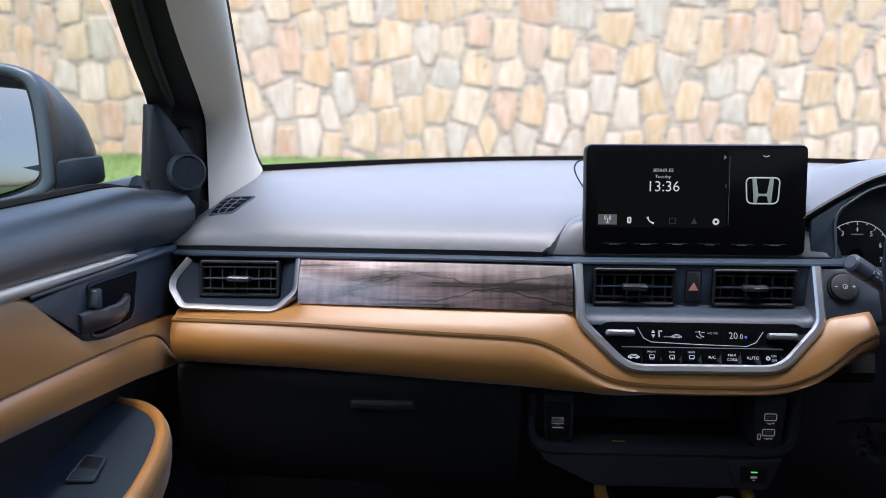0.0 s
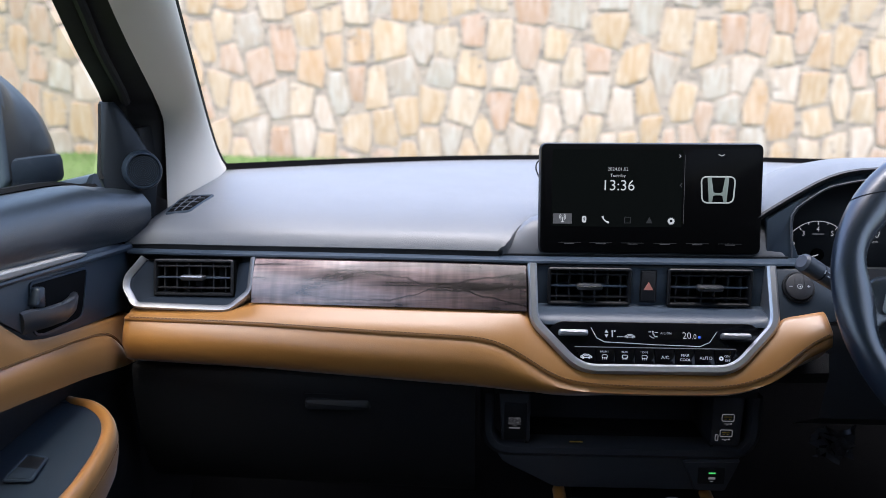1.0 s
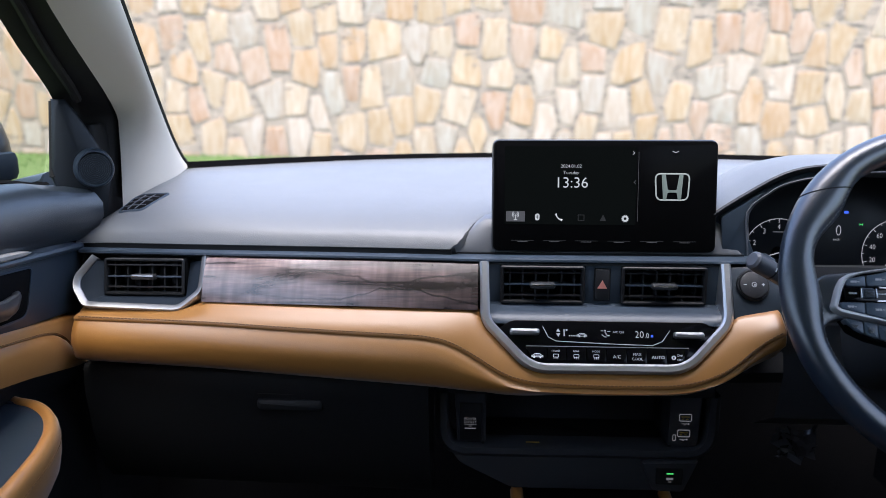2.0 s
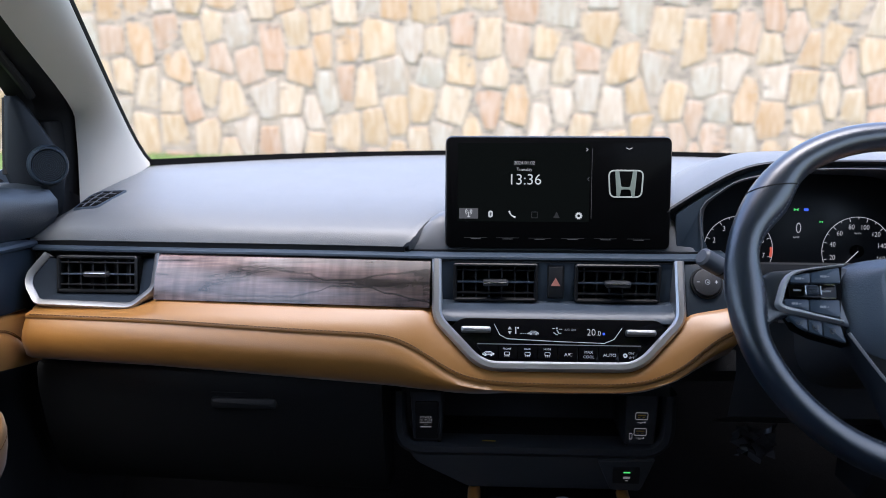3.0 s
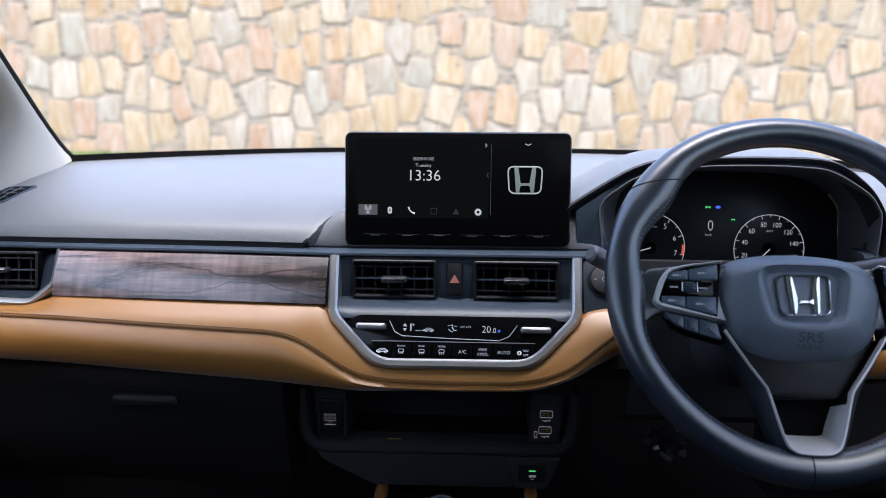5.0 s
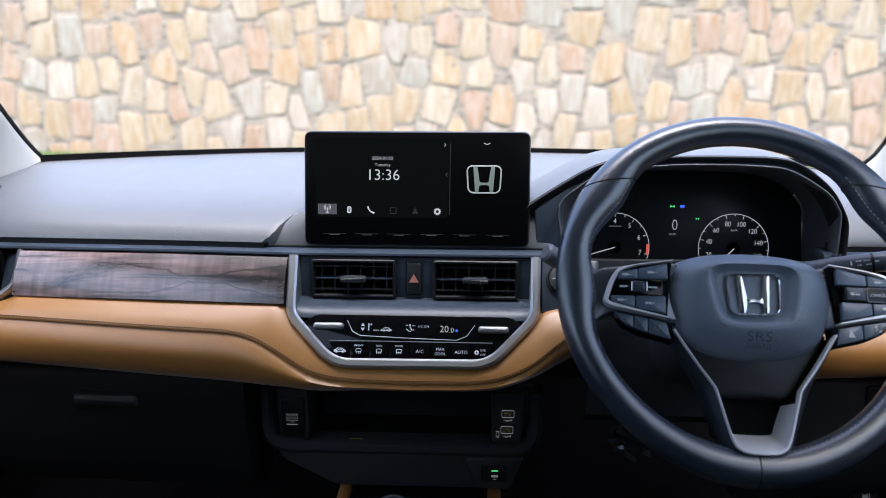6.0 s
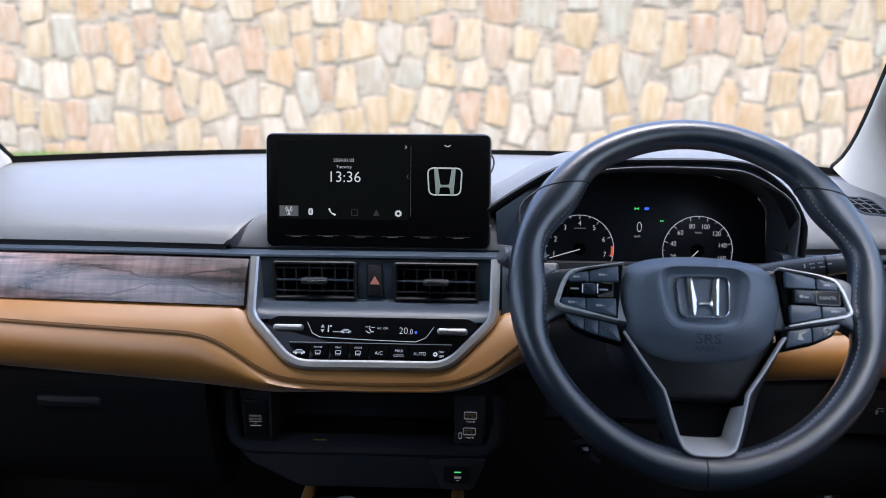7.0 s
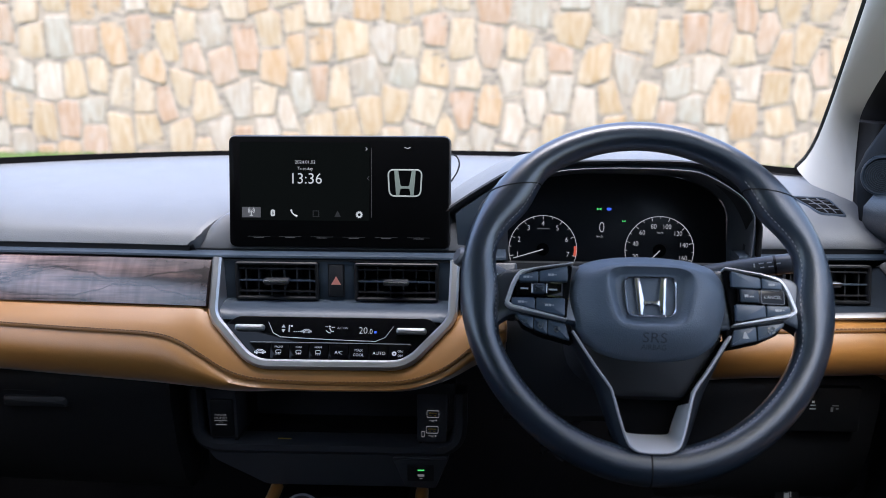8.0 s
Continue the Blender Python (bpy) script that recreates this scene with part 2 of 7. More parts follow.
CREAM = material("cream_grey_woven_trim", (0.57, 0.535, 0.465), 0.75, vary=0.05, grain=0.15, grain_scale=1200)
CARPET = material("black_carpet", (0.010, 0.010, 0.011), 0.95, vary=0.3, grain=0.6, grain_scale=600)
PAINT = material("dark_car_paint", (0.011, 0.013, 0.016), 0.42, coat=0.08, spec=0.35, vary=0.05, coat_rough=0.05)
MIRROR = material("mirror_silver", (0.195, 0.208, 0.205), 0.03, metal=1.0, vary=0.02, rough_vary=0.01)
WHITE = glowing("white_lit_marking", (0.95, 0.97, 1.0), 0.108)
DIM = glowing("dim_grey_marking", (0.45, 0.47, 0.48), 0.180)
GHOST = glowing("unlit_grey_marking", (0.10, 0.105, 0.11), 0.045)
FAINT = glowing("faint_grey_marking", (0.20, 0.21, 0.22), 0.079)
# Print in the dim pocket, given a faint glow to read brighter.
GLOW_PRINT = glowing("faint_glow_print", (0.75, 0.75, 0.76), 0.040)
PRINT = material("white_printed_marking", (0.80, 0.82, 0.84), 0.6, vary=0.05)
MARK = material("pale_printed_marking", (0.48, 0.50, 0.52), 0.6, vary=0.05)
EMBOSS = material("grey_printed_marking", (0.19, 0.20, 0.21), 0.5, vary=0.05)
RED = glowing("red_lit_marking", (0.9, 0.16, 0.10), 0.144)
SALMON = material("salmon_printed_marking", (0.72, 0.30, 0.24), 0.5, vary=0.05)
GREEN = glowing("green_lit_marking", (0.10, 0.85, 0.20), 0.180)
BLUE = glowing("blue_lit_marking", (0.06, 0.16, 0.95), 0.216)
AMBER = material("amber_printed_marking", (0.45, 0.30, 0.05), 0.5)
LCD = glowing("dark_lit_display", (0.009, 0.0115, 0.0110), 0.079, 0.15)
LCD.node_tree.nodes["Principled BSDF"].inputs["Specular IOR Level"].default_value = 0.03
SCREEN = material("coated_black_screen_glass", (0.0030, 0.0032, 0.0036), 0.14, vary=0.05, rough_vary=0.02, spec=0.03)
SATIN_TRIM = material("mid_satin_silver_trim", (0.36, 0.365, 0.375), 0.44, metal=0.85, vary=0.05, vary_scale=20)
GLOVE = material("near_black_grained_plastic", (0.011, 0.0116, 0.013), 0.5, grain=0.3, grain_scale=520, cells=True, vary=0.1, spec=0.3)
# Near-black: paints the shade of shallow recesses; also serves seals and caps.
DEEP = material("black_recess_shade_and_trim", (0.003, 0.003, 0.0035), 0.8, vary=0.1, spec=0.1)
HOUSING = material("blue_slate_plastic", (0.016, 0.024, 0.036), 0.65, vary=0.06, spec=0.12)
PANEL = material("black_slate_panel", (0.010, 0.0135, 0.018), 0.45, spec=0.3, vary=0.06, grain=0.15, grain_scale=900)
KEY = material("blue_black_key", (0.075, 0.105, 0.145), 0.34, vary=0.06)
SHROUD = material("smooth_slate_shroud", (0.150, 0.158, 0.172), 0.42, vary=0.06, grain=0.05, grain_scale=2500)
STITCH = material("pale_grey_thread", (0.22, 0.225, 0.24), 0.7, vary=0.2)
LIT = glowing("pale_screen_marking", (0.90, 0.95, 0.95), 0.122)
TOGGLE = material("grey_satin_metal", (0.36, 0.365, 0.38), 0.40, metal=0.8, vary=0.05)
STALK = material("slate_stalk_plastic", (0.100, 0.108, 0.124), 0.40, vary=0.06, grain=0.05, grain_scale=2500)
GLASS = glass_material("clear_glass")
TINTED = glass_material("grey_tinted_side_glass", 0.03, (0.78, 0.81, 0.75))
STONE = stone_material()
MORTAR = material("pale_sandy_mortar", (0.30, 0.248, 0.192), 0.95, vary=0.50, vary_scale=24, grain=0.9, grain_scale=40, stretch=(1, 1, 4))
CHIPS = chip_material()
TURF = material("grass_turf", (0.072, 0.115, 0.028), 0.9, vary=0.4, vary_scale=1.5, grain=0.8, grain_scale=60)
BLADE = material("grass_blade", (0.095, 0.175, 0.034), 0.7, vary=0.35, vary_scale=3)


# ---- building helpers ----
def place(ob, parent):
    if parent is not None:
        ob.parent = parent
        top = parent
        m = Matrix.Identity(4)
        while top is not None:
            m = top.matrix_basis @ m if top.parent is None else top.matrix_parent_inverse @ top.matrix_basis @ m
            top = top.parent
        ob.matrix_parent_inverse = m.inverted()


def thing(name, at, label, category, group="", kind=""):
    """An Empty at the base of a thing; its parts hang from it."""
    ob = new(name)
    ob.matrix_basis = Matrix.Translation(at)
    ob.empty_display_size = 0.02
    return tagged(ob, label, category, group, kind)


def part(name, bm, mat, parent=None, label="", crease=38, flip=False):
    """Links a bmesh as one mesh object under a thing or a part."""
    me = bpy.data.meshes.new(name)
    bmesh.ops.recalc_face_normals(bm, faces=bm.faces)
    if flip:
        bmesh.ops.reverse_faces(bm, faces=bm.faces)
    bm.to_mesh(me)
    bm.free()
    me.polygons.foreach_set("use_smooth", [True] * len(me.polygons))
    me.set_sharp_from_angle(angle=radians(crease))
    me.materials.append(mat)
    ob = new(name, me)
    place(ob, parent)
    if label:
        tagged(ob, label)
    return ob


def loft(rows, bm=None, close_rows=False, close_cols=False, caps=False):
    """A skin over rows of points, all of one length."""
    bm = bm or bmesh.new()
    vs = [[bm.verts.new(p) for p in r] for r in rows]
    nr, nc = len(vs), len(vs[0])
    for i in range(nr if close_rows else nr - 1):
        for j in range(nc if close_cols else nc - 1):
            q = (vs[i][j], vs[(i + 1) % nr][j], vs[(i + 1) % nr][(j + 1) % nc], vs[i][(j + 1) % nc])
            if len(set(q)) == 4:
                bm.faces.new(q)
    if caps:
        bm.faces.new(vs[0])
        bm.faces.new(list(reversed(vs[-1])))
    return bm


def rounded(points, r, steps=4):
    """A closed outline with its corners rounded; r: one radius or one a corner."""
    out, k = [], len(points)
    for i, p in enumerate(points):
        rad = r[i] if isinstance(r, (list, tuple)) else r
        p, a, c = Vector(p), Vector(points[i - 1]), Vector(points[(i + 1) % k])
        u, v = (a - p), (c - p)
        d = min(rad, 0.45 * u.length, 0.45 * v.length)
        if d < 1e-6:
            out.append(p)
            continue
        s, e = p + u.normalized() * d, p + v.normalized() * d
        for q in range(steps + 1):
            t = q / steps
            out.append((1 - t) ** 2 * s + 2 * t * (1 - t) * p + t * t * e)
    return out


def inset(points, d):
    """The closed outline, counter-clockwise, moved inwards by d."""
    out, k = [], len(points)
    for i in range(k):
        p, a, c = Vector(points[i]), Vector(points[i - 1]), Vector(points[(i + 1) % k])
        e1, e2 = (p - a).normalized(), (c - p).normalized()
        n1, n2 = Vector((-e1.y, e1.x)), Vector((-e2.y, e2.x))
        m = n1 + n2
        m = m / max(m.length_squared, 0.3) * 2 if m.length > 1e-6 else n1
        out.append(p + m * d)
    return out


def plate(points, depth, m, bevel=0.0015, back=0.0, bm=None):
    """A plate of the closed outline (counter-clockwise) in the frame m, its front at w = depth with a rounded edge."""
    bm = bm or bmesh.new()
    b = min(bevel, 0.8 * abs(depth - back))
    rows = [[(p.x, p.y, back) for p in points], [(p.x, p.y, depth - b) for p in points],
            [(p.x, p.y, depth - 0.3 * b) for p in inset(points, 0.3 * b)], [(p.x, p.y, depth) for p in inset(points, b)]]
    return loft([[m @ Vector(p) for p in r] for r in rows], bm, close_cols=True, caps=True)


def box2(x0, y0, x1, y1, r=0.0, steps=4):
    return rounded([Vector((x0, y0)), Vector((x1, y0)), Vector((x1, y1)), Vector((x0, y1))], r, steps)


def block(x0, x1, y0, y1, z0, z1, r=0.004, bevel=None):
    """A box with rounded upright corners and softened top edges."""
    return plate(box2(x0, y0, x1, y1, r), z1, Matrix.Identity(4), bevel if bevel is not None else min(r, 0.004), z0)


def sweep(path, profile, m, closed=False, bm=None, caps=True):
    """Sweeps a closed profile (a: to the left of the way, b: along w) along an outline in the frame m."""
    k, rows = len(path), []
    for i in range(k):
        p = Vector(path[i])
        a = Vector(path[i - 1]) if closed or i > 0 else None
        c = Vector(path[(i + 1) % k]) if closed or i < k - 1 else None
        e1 = (p - a).normalized() if a is not None else (c - p).normalized()
        e2 = (c - p).normalized() if c is not None else e1
        n1, n2 = Vector((-e1.y, e1.x)), Vector((-e2.y, e2.x))
        n = n1 + n2
        n = n / max(n.length_squared, 0.3) * 2 if n.length > 1e-6 else n1
        rows.append([m @ Vector((p.x + n.x * s, p.y + n.y * s, h)) for s, h in profile])
    return loft(rows, bm, close_rows=closed, close_cols=True, caps=caps and not closed)


def tube(points, r, sides=8, closed=False, bm=None):
    """A round cord through points in space; r: one radius or one a point."""
    pts = [Vector(p) for p in points]
    k, rows, up = len(pts), [], None
    for i, p in enumerate(pts):
        a = pts[i - 1] if (closed or i) else p
        c = pts[(i + 1) % k] if (closed or i < k - 1) else p
        d = (c - a).normalized()
        if up is None:
            up = Vector((0, 0, 1)) if abs(d.z) < 0.9 else Vector((1, 0, 0))
        s = d.cross(up).normalized()
        up = s.cross(d).normalized()
        rad = r[i] if isinstance(r, (list, tuple)) else r
        rows.append([p + (s * math.cos(2 * math.pi * q / sides) + up * math.sin(2 * math.pi * q / sides)) * rad for q in range(sides)])
    return loft(rows, bm, close_rows=closed, close_cols=True, caps=not closed)


def disc(r, depth, m, bevel=0.001, sides=32, back=0.0, at=(0, 0), ry=None):
    ry = ry or r
    pts = [Vector((at[0] + r * math.cos(2 * math.pi * i / sides), at[1] + ry * math.sin(2 * math.pi * i / sides))) for i in range(sides)]
    return plate(pts, depth, m, bevel, back)


def ring(r, width, depth, m, sides=48, at=(0, 0), start=0, end=360, back=0.0):
    closed = end - start >= 360
    k = sides if closed else sides + 1
    pts = [Vector((at[0] + r * math.cos(radians(start + (end - start) * i / sides)), at[1] + r * math.sin(radians(start + (end - start) * i / sides)))) for i in range(k)]
    w = width / 2
    return sweep(pts, [(-w, back), (w, back), (w, depth * 0.7), (w * 0.5, depth), (-w * 0.5, depth), (-w, depth * 0.7)], m, closed)


def frame_at(origin, u, v):
    """The frame with its first axis along u, its second near v, its third towards the viewer."""
    u = Vector(u).normalized()
    w = u.cross(Vector(v)).normalized()
    v = w.cross(u)
    return Matrix(((u.x, v.x, w.x, origin[0]), (u.y, v.y, w.y, origin[1]), (u.z, v.z, w.z, origin[2]), (0, 0, 0, 1)))


def writing(name, body, size, mat, m, parent, at=(0, 0), lift=0.0006, align="CENTER", squeeze=1.0, thin=0.006):
    """Words in the built-in font, as a mesh lying in the frame m."""
    cu = bpy.data.curves.new(name, "FONT")
    cu.body, cu.size, cu.align_x, cu.align_y = body, size, align, "CENTER"
    cu.resolution_u = 3
    cu.offset = -thin * size
    tmp = bpy.data.objects.new(name, cu)
    scene.collection.objects.link(tmp)
    me = bpy.data.meshes.new_from_object(tmp.evaluated_get(bpy.context.evaluated_depsgraph_get()))
    bpy.data.objects.remove(tmp)
    bpy.data.curves.remove(cu)
    me.transform(m @ Matrix.Translation((at[0], at[1], lift)) @ Matrix.Diagonal((squeeze, 1, 1, 1)))
    me.materials.clear()
    me.materials.append(mat)
    ob = new(name, me)
    place(ob, parent)
    return ob


def bars(name, rects, mat, m, parent, lift=0.0006, label=""):
    """Small flat bars (x0, y0, x1, y1) as one printed mark."""
    bm = bmesh.new()
    for x0, y0, x1, y1 in rects:
        plate([Vector((x0, y0)), Vector((x1, y0)), Vector((x1, y1)), Vector((x0, y1))], lift + 0.0002, m, 0.0, lift, bm)
    return part(name, bm, mat, parent, label)


def smooth(t):
    t = min(1.0, max(0.0, t))
    return t * t * (3 - 2 * t)


def along(table, x):
    """Linear value at x from rows (x, value)."""
    for (x0, v0), (x1, v1) in zip(table, table[1:]):
        if x <= x1:
            return v0 + (v1 - v0) * max(0.0, (x - x0)) / (x1 - x0)
    return table[-1][1]


def steps_between(a, b, k):
    return [a + (b - a) * i / (k - 1) for i in range(k)]

# ---- ground and stone wall outside ----
WALL_Y, WALL_BASE, WALL_TOP = 8.1, 0.343, 2.45


def ground_height(x, y):
    return (WALL_BASE - 0.012 * (x + 3.5)) * smooth((y - 2.0) / 6.0) + 0.02 * noise.noise((0.4 * x, 0.4 * y, 0))


def build_ground():
    xs = [-900, -300, -90, -40, -20] + steps_between(-14, 14, 29) + [20, 40, 90, 300, 900]
    ys = [-900, -300, -90, -30, -12, -6, -3] + steps_between(0, 10, 21) + [14, 30, 90, 300, 900]
    bm = loft([[(x, y, ground_height(x, y) if -20 < x < 20 and -10 < y < 20 else (WALL_BASE if y > 5 else 0)) for x in xs] for y in ys])
    ob = part("ground", bm, TURF)
    tagged(ob, "mown green lawn rising gently to the wall", "lawn", kind="structure")


build_ground()


def build_grass():
    rnd = random.Random(4)
    verts, faces = [], []
    for i in range(9000):
        x = rnd.uniform(-7.5, 6)
        y = WALL_Y - 0.05 - 5.2 * rnd.random() ** 2.2
        z = ground_height(x, y)
        h, w, a = rnd.uniform(0.02, 0.05), rnd.uniform(0.004, 0.009), rnd.uniform(0, 6.28)
        dx, dy, lx, ly = w * math.cos(a), w * math.sin(a), rnd.gauss(0, 0.02), rnd.gauss(0, 0.02)
        k = len(verts)
        verts += [(x - dx, y - dy, z - 0.01), (x + dx, y + dy, z - 0.01), (x + dx * 0.6 + lx * 0.5, y + dy * 0.6 + ly * 0.5, z + h * 0.6), (x + lx, y + ly, z + h)]
        faces += [(k, k + 1, k + 2), (k, k + 2, k + 3)]
    me = bpy.data.meshes.new("grass")
    me.from_pydata(verts, [], faces)
    me.materials.append(BLADE)
    tagged(new("grass", me), "short bright green grass blades before the stone wall", "grass", kind="stuff")


build_grass()

wall_bm = block(-16, 16, WALL_Y + 0.03, WALL_Y + 0.45, -0.3, WALL_TOP - 0.05, 0.02)
garden_wall = part("wall_north", wall_bm, MORTAR)
tagged(garden_wall, "tall garden wall of irregular cream and ochre field stones set in grey mortar", "wall", kind="structure")

# ---- the cabin's shell ----
PILLAR_FOOT, PILLAR_HEAD = Vector((0.619, 1.193, 1.097)), Vector((0.490, 0.620, 1.50))


def bow(x):
    """How far the dashboard falls back towards its ends."""
    return 0.035 * max(0.0, (abs(x) - 0.15) / 0.47)


def far_edge(x):
    """Where the windscreen meets the dashboard."""
    return 1.288 - 0.10 * (abs(x) / 0.62) ** 2.2


def edge_lift(x):
    """How far the far edge of the dashboard rises in the middle and falls at the driver's end."""
    return 0.0068 * max(0.0, 1 - (abs(x) / 0.60) ** 2) - 0.010 * smooth((x - 0.44) / 0.20)


def shell_piece(name, bm, mat, label, category, crease=38):
    return tagged(part(name, bm, mat, crease=crease), label, category, kind="structure")


def build_shell():
    shell_piece("floor", block(-0.70, 0.70, -0.50, 1.28, 0.36, 0.42, 0.05), CARPET, "black carpeted car floor", "car floor")
    fw = loft([[(x, y, z) for x in (-0.72, 0.0, 0.72)] for y, z in ((1.10, 0.40), (1.24, 0.62), (1.28, 0.86), (1.30, 1.07), (1.33, 1.07), (1.36, 0.40))], caps=True)
    shell_piece("firewall", fw, CARPET, "black carpeted bulkhead under the dashboard", "car bulkhead")
    shell_piece("ceiling", block(-0.56, 0.56, -0.48, 0.62, 1.50, 1.56, 0.02), CREAM, "pale grey car roof lining", "car ceiling")
    # Added wall, out of view, that blocks light from the rear of the car.
    back = plate(box2(-0.72, 0.42, 0.72, 1.56), 0.05, frame_at((0, -0.50, 0), (1, 0, 0), (0, 0, 1)), 0.004, 0.0)
    shell_piece("wall_rear", back, DARK, "unseen plain dark wall added to hold back light from the rear", "car wall")
    # Out-of-view header, added to keep overhead sky off the dashboard's front roll.
    header = loft([[(x, y, z) for x in steps_between(-0.50, 0.50, 9)] for y, z in ((0.60, 1.505), (0.70, 1.455), (0.775, 1.412), (0.78, 1.418), (0.70, 1.475), (0.60, 1.53))], close_rows=True)
    shell_piece("trim", header, CREAM, "unseen pale grey roof header added to shade the dashboard front", "car trim")
    for s in (-1, 1):
        side = bmesh.new()
        f = frame_at((s * 0.72, 0, 0), (0, -s, 0), (0, 0, 1))
        for y0, y1, z0, z1 in ((-0.50, -0.30, 0.38, 1.52),):
            plate(box2(min(-s * y0, -s * y1), z0, max(-s * y0, -s * y1), z1), 0.03, f, 0.004, 0.0, side)
        shell_piece("wall_west" if s < 0 else "wall_east", side, DARK, "plain dark centre pillar lining", "car wall")
        kick = bmesh.new()
        plate(box2(min(-s * 0.90, -s * 1.34), 0.38, max(-s * 0.90, -s * 1.34), 1.03), 0.02, f, 0.004, 0.0, kick)
        shell_piece("trim", kick, CARPET, "black footwell side lining", "car trim")
        cap = block(min(s * 0.652, s * 0.715), max(s * 0.652, s * 0.715), 0.945, 1.26, 0.85, 1.045, 0.01)
        shell_piece("trim", cap, RUBBER, "black filler between dashboard end and door", "car trim")
        fill = block(min(s * 0.652, s * 0.69), max(s * 0.652, s * 0.69), 0.995, 1.10, 0.85, 1.17, 0.01)
        shell_piece("trim", fill, RUBBER, "black filler behind the door corner panel", "car trim")
        rail = tube([(s * 0.50, 0.60, 1.50), (s * 0.56, 0.3, 1.515), (s * 0.57, -0.1, 1.52), (s * 0.57, -0.46, 1.51)], 0.035, 10)
        shell_piece("trim", rail, CREAM, "pale grey roof side rail trim", "car trim")


build_shell()


def build_windscreen():
    xs = steps_between(-1, 1, 25)
    rows = []
    for k in range(7):
        t = k / 6
        rows.append([])
        for u in xs:
            x = u * (0.632 + (0.50 - 0.632) * t) + (0.042 * u * (1 - t) if u > 0 else 0.0)
            y = (far_edge(u * 0.62) + 0.012) * (1 - t) + (0.62 + 0.06 * (1 - u * u)) * t
            z = 1.088 + (1.515 - 1.088) * t + 0.015 * math.sin(math.pi * t) + edge_lift(u * 0.62) * (1 - t)
            rows[-1].append((x, y, z))
    bm = loft(rows)
    pane = part("window_1", bm, GLASS)
    tagged(pane, "clear raked windscreen above the dashboard", "windscreen", kind="structure")
    # Black band printed along the foot of the glass.
    prof = [(-0.010, 0.0), (0.004, 0.0), (0.004, 0.006), (-0.010, 0.010)]
    band = loft([[(u * 0.625 + (0.04 * u if u > 0 else 0.0), far_edge(u * 0.62) + a, 1.0895 + b + edge_lift(u * 0.62)) for a, b in prof] for u in xs], close_cols=True, caps=True)
    tagged(part("windscreen_seal", band, DEEP), "black seal along the foot of the windscreen", "seal", kind="structure")


build_windscreen()


def build_pillar(s):
    """Front roof pillar: pale woven trim, rounded towards the cabin, with a black edge along the glass."""
    wide = 1 if s > 0 else 0
    foot_in, head_in = Vector((0.619 + 0.043 * wide, 1.193, 1.090)), Vector((0.478 + 0.006 * wide, 0.575, 1.53))
    outer = [Vector((0.640, 1.030, 1.050)), Vector((0.640, 1.040, 1.150)), Vector((0.632, 1.010, 1.195)), Vector((0.580, 0.795, 1.297)), Vector((0.51, 0.55, 1.42)), Vector((0.50, 0.50, 1.50))]
    outer = [o + Vector((wide * (0.013 if k < 3 else 0.008), 0, 0)) for k, o in enumerate(outer)]
    rows, k = [], len(outer)
    fine = []
    for i in range(21):
        t = i / 20 * (k - 1)
        j = min(int(t), k - 2)
        p0, p1, p2, p3 = outer[max(j - 1, 0)], outer[j], outer[j + 1], outer[min(j + 2, k - 1)]
        q = t - j
        fine.append(0.5 * ((2 * p1) + (p2 - p0) * q + (2 * p0 - 5 * p1 + 4 * p2 - p3) * q * q + (3 * p1 - p0 - 3 * p2 + p3) * q ** 3))
    for i, o in enumerate(fine):
        t = i / 20
        e = foot_in.lerp(head_in, smooth(t) * 0.35 + t * 0.65)
        flare = (0.020 if s > 0 else 0.012) * (1 - t) ** 12
        e = e + Vector((-flare, 0, 0))
        side = (o - e)
        out = Vector((-0.75, -0.55, 0.25)).normalized()
        row = [e + Vector((0.015, 0.03, 0.0))]
        for q in range(9):
            w = q / 8
            row.append(e + side * w + out * 0.026 * math.sin(math.pi * min(1, w * 0.92 + 0.04)) )
        row.append(o + Vector((0.004, 0.03, 0.0)))
        rows.append([(s * p.x, p.y, p.z) for p in row])
    pillar = thing("pillar_west" if s < 0 else "pillar_east", (s * 0.62, 1.1, 1.08), "pale grey front roof pillar trim beside the windscreen", "car pillar", kind="structure")
    part("pillar_trim", loft(rows), CREAM, pillar)
    edge = [(s * (p[0] * s + 0.006), p[1] + 0.012, p[2]) for p in [r[1] for r in rows]]
    part("glass_seal", tube(edge, 0.0050, 8), RUBBER, pillar, "black rubber seal along the glass")
    return fine


for s in (-1, 1):
    build_pillar(s)


# ---- dashboard ----
dash = thing("dashboard", (0, 1.0, 0.70), "slate grey soft dashboard with tan leather roll and wood veneer strip", "dashboard")

PAD_PROFILE = [(0.925, 1.0255), (0.908, 1.0255), (0.9045, 1.0285), (0.9045, 1.033), (0.908, 1.0395), (0.916, 1.0465), (0.930, 1.054), (0.952, 1.0615),
               (0.985, 1.069), (1.03, 1.0755), (1.08, 1.081), (1.14, 1.0862), (1.20, 1.090), (1.26, 1.0925)]


def pad_point(x, y, z):
    t = max(0.0, (y - 0.9045) / (1.26 - 0.9045))
    drop = smooth((abs(x) - 0.585) / 0.075) * (1 - (0.95 * smooth(t * 1.5) if x > 0 else 0.0))
    yy = 0.9045 + bow(x) * (1 - t) + t * (far_edge(x) - 0.9045)
    if y < 0.9045:
        yy = y + bow(x)
    elif y in (0.925, 0.908):
        yy = y + bow(x)
    zz = 1.0255 + (z - 1.0255) * (1 - 0.55 * drop * drop) - 0.003 * smooth((abs(x) - 0.2) / 0.45) + edge_lift(x) * min(1.0, t) ** 2
    return (x, yy, zz)


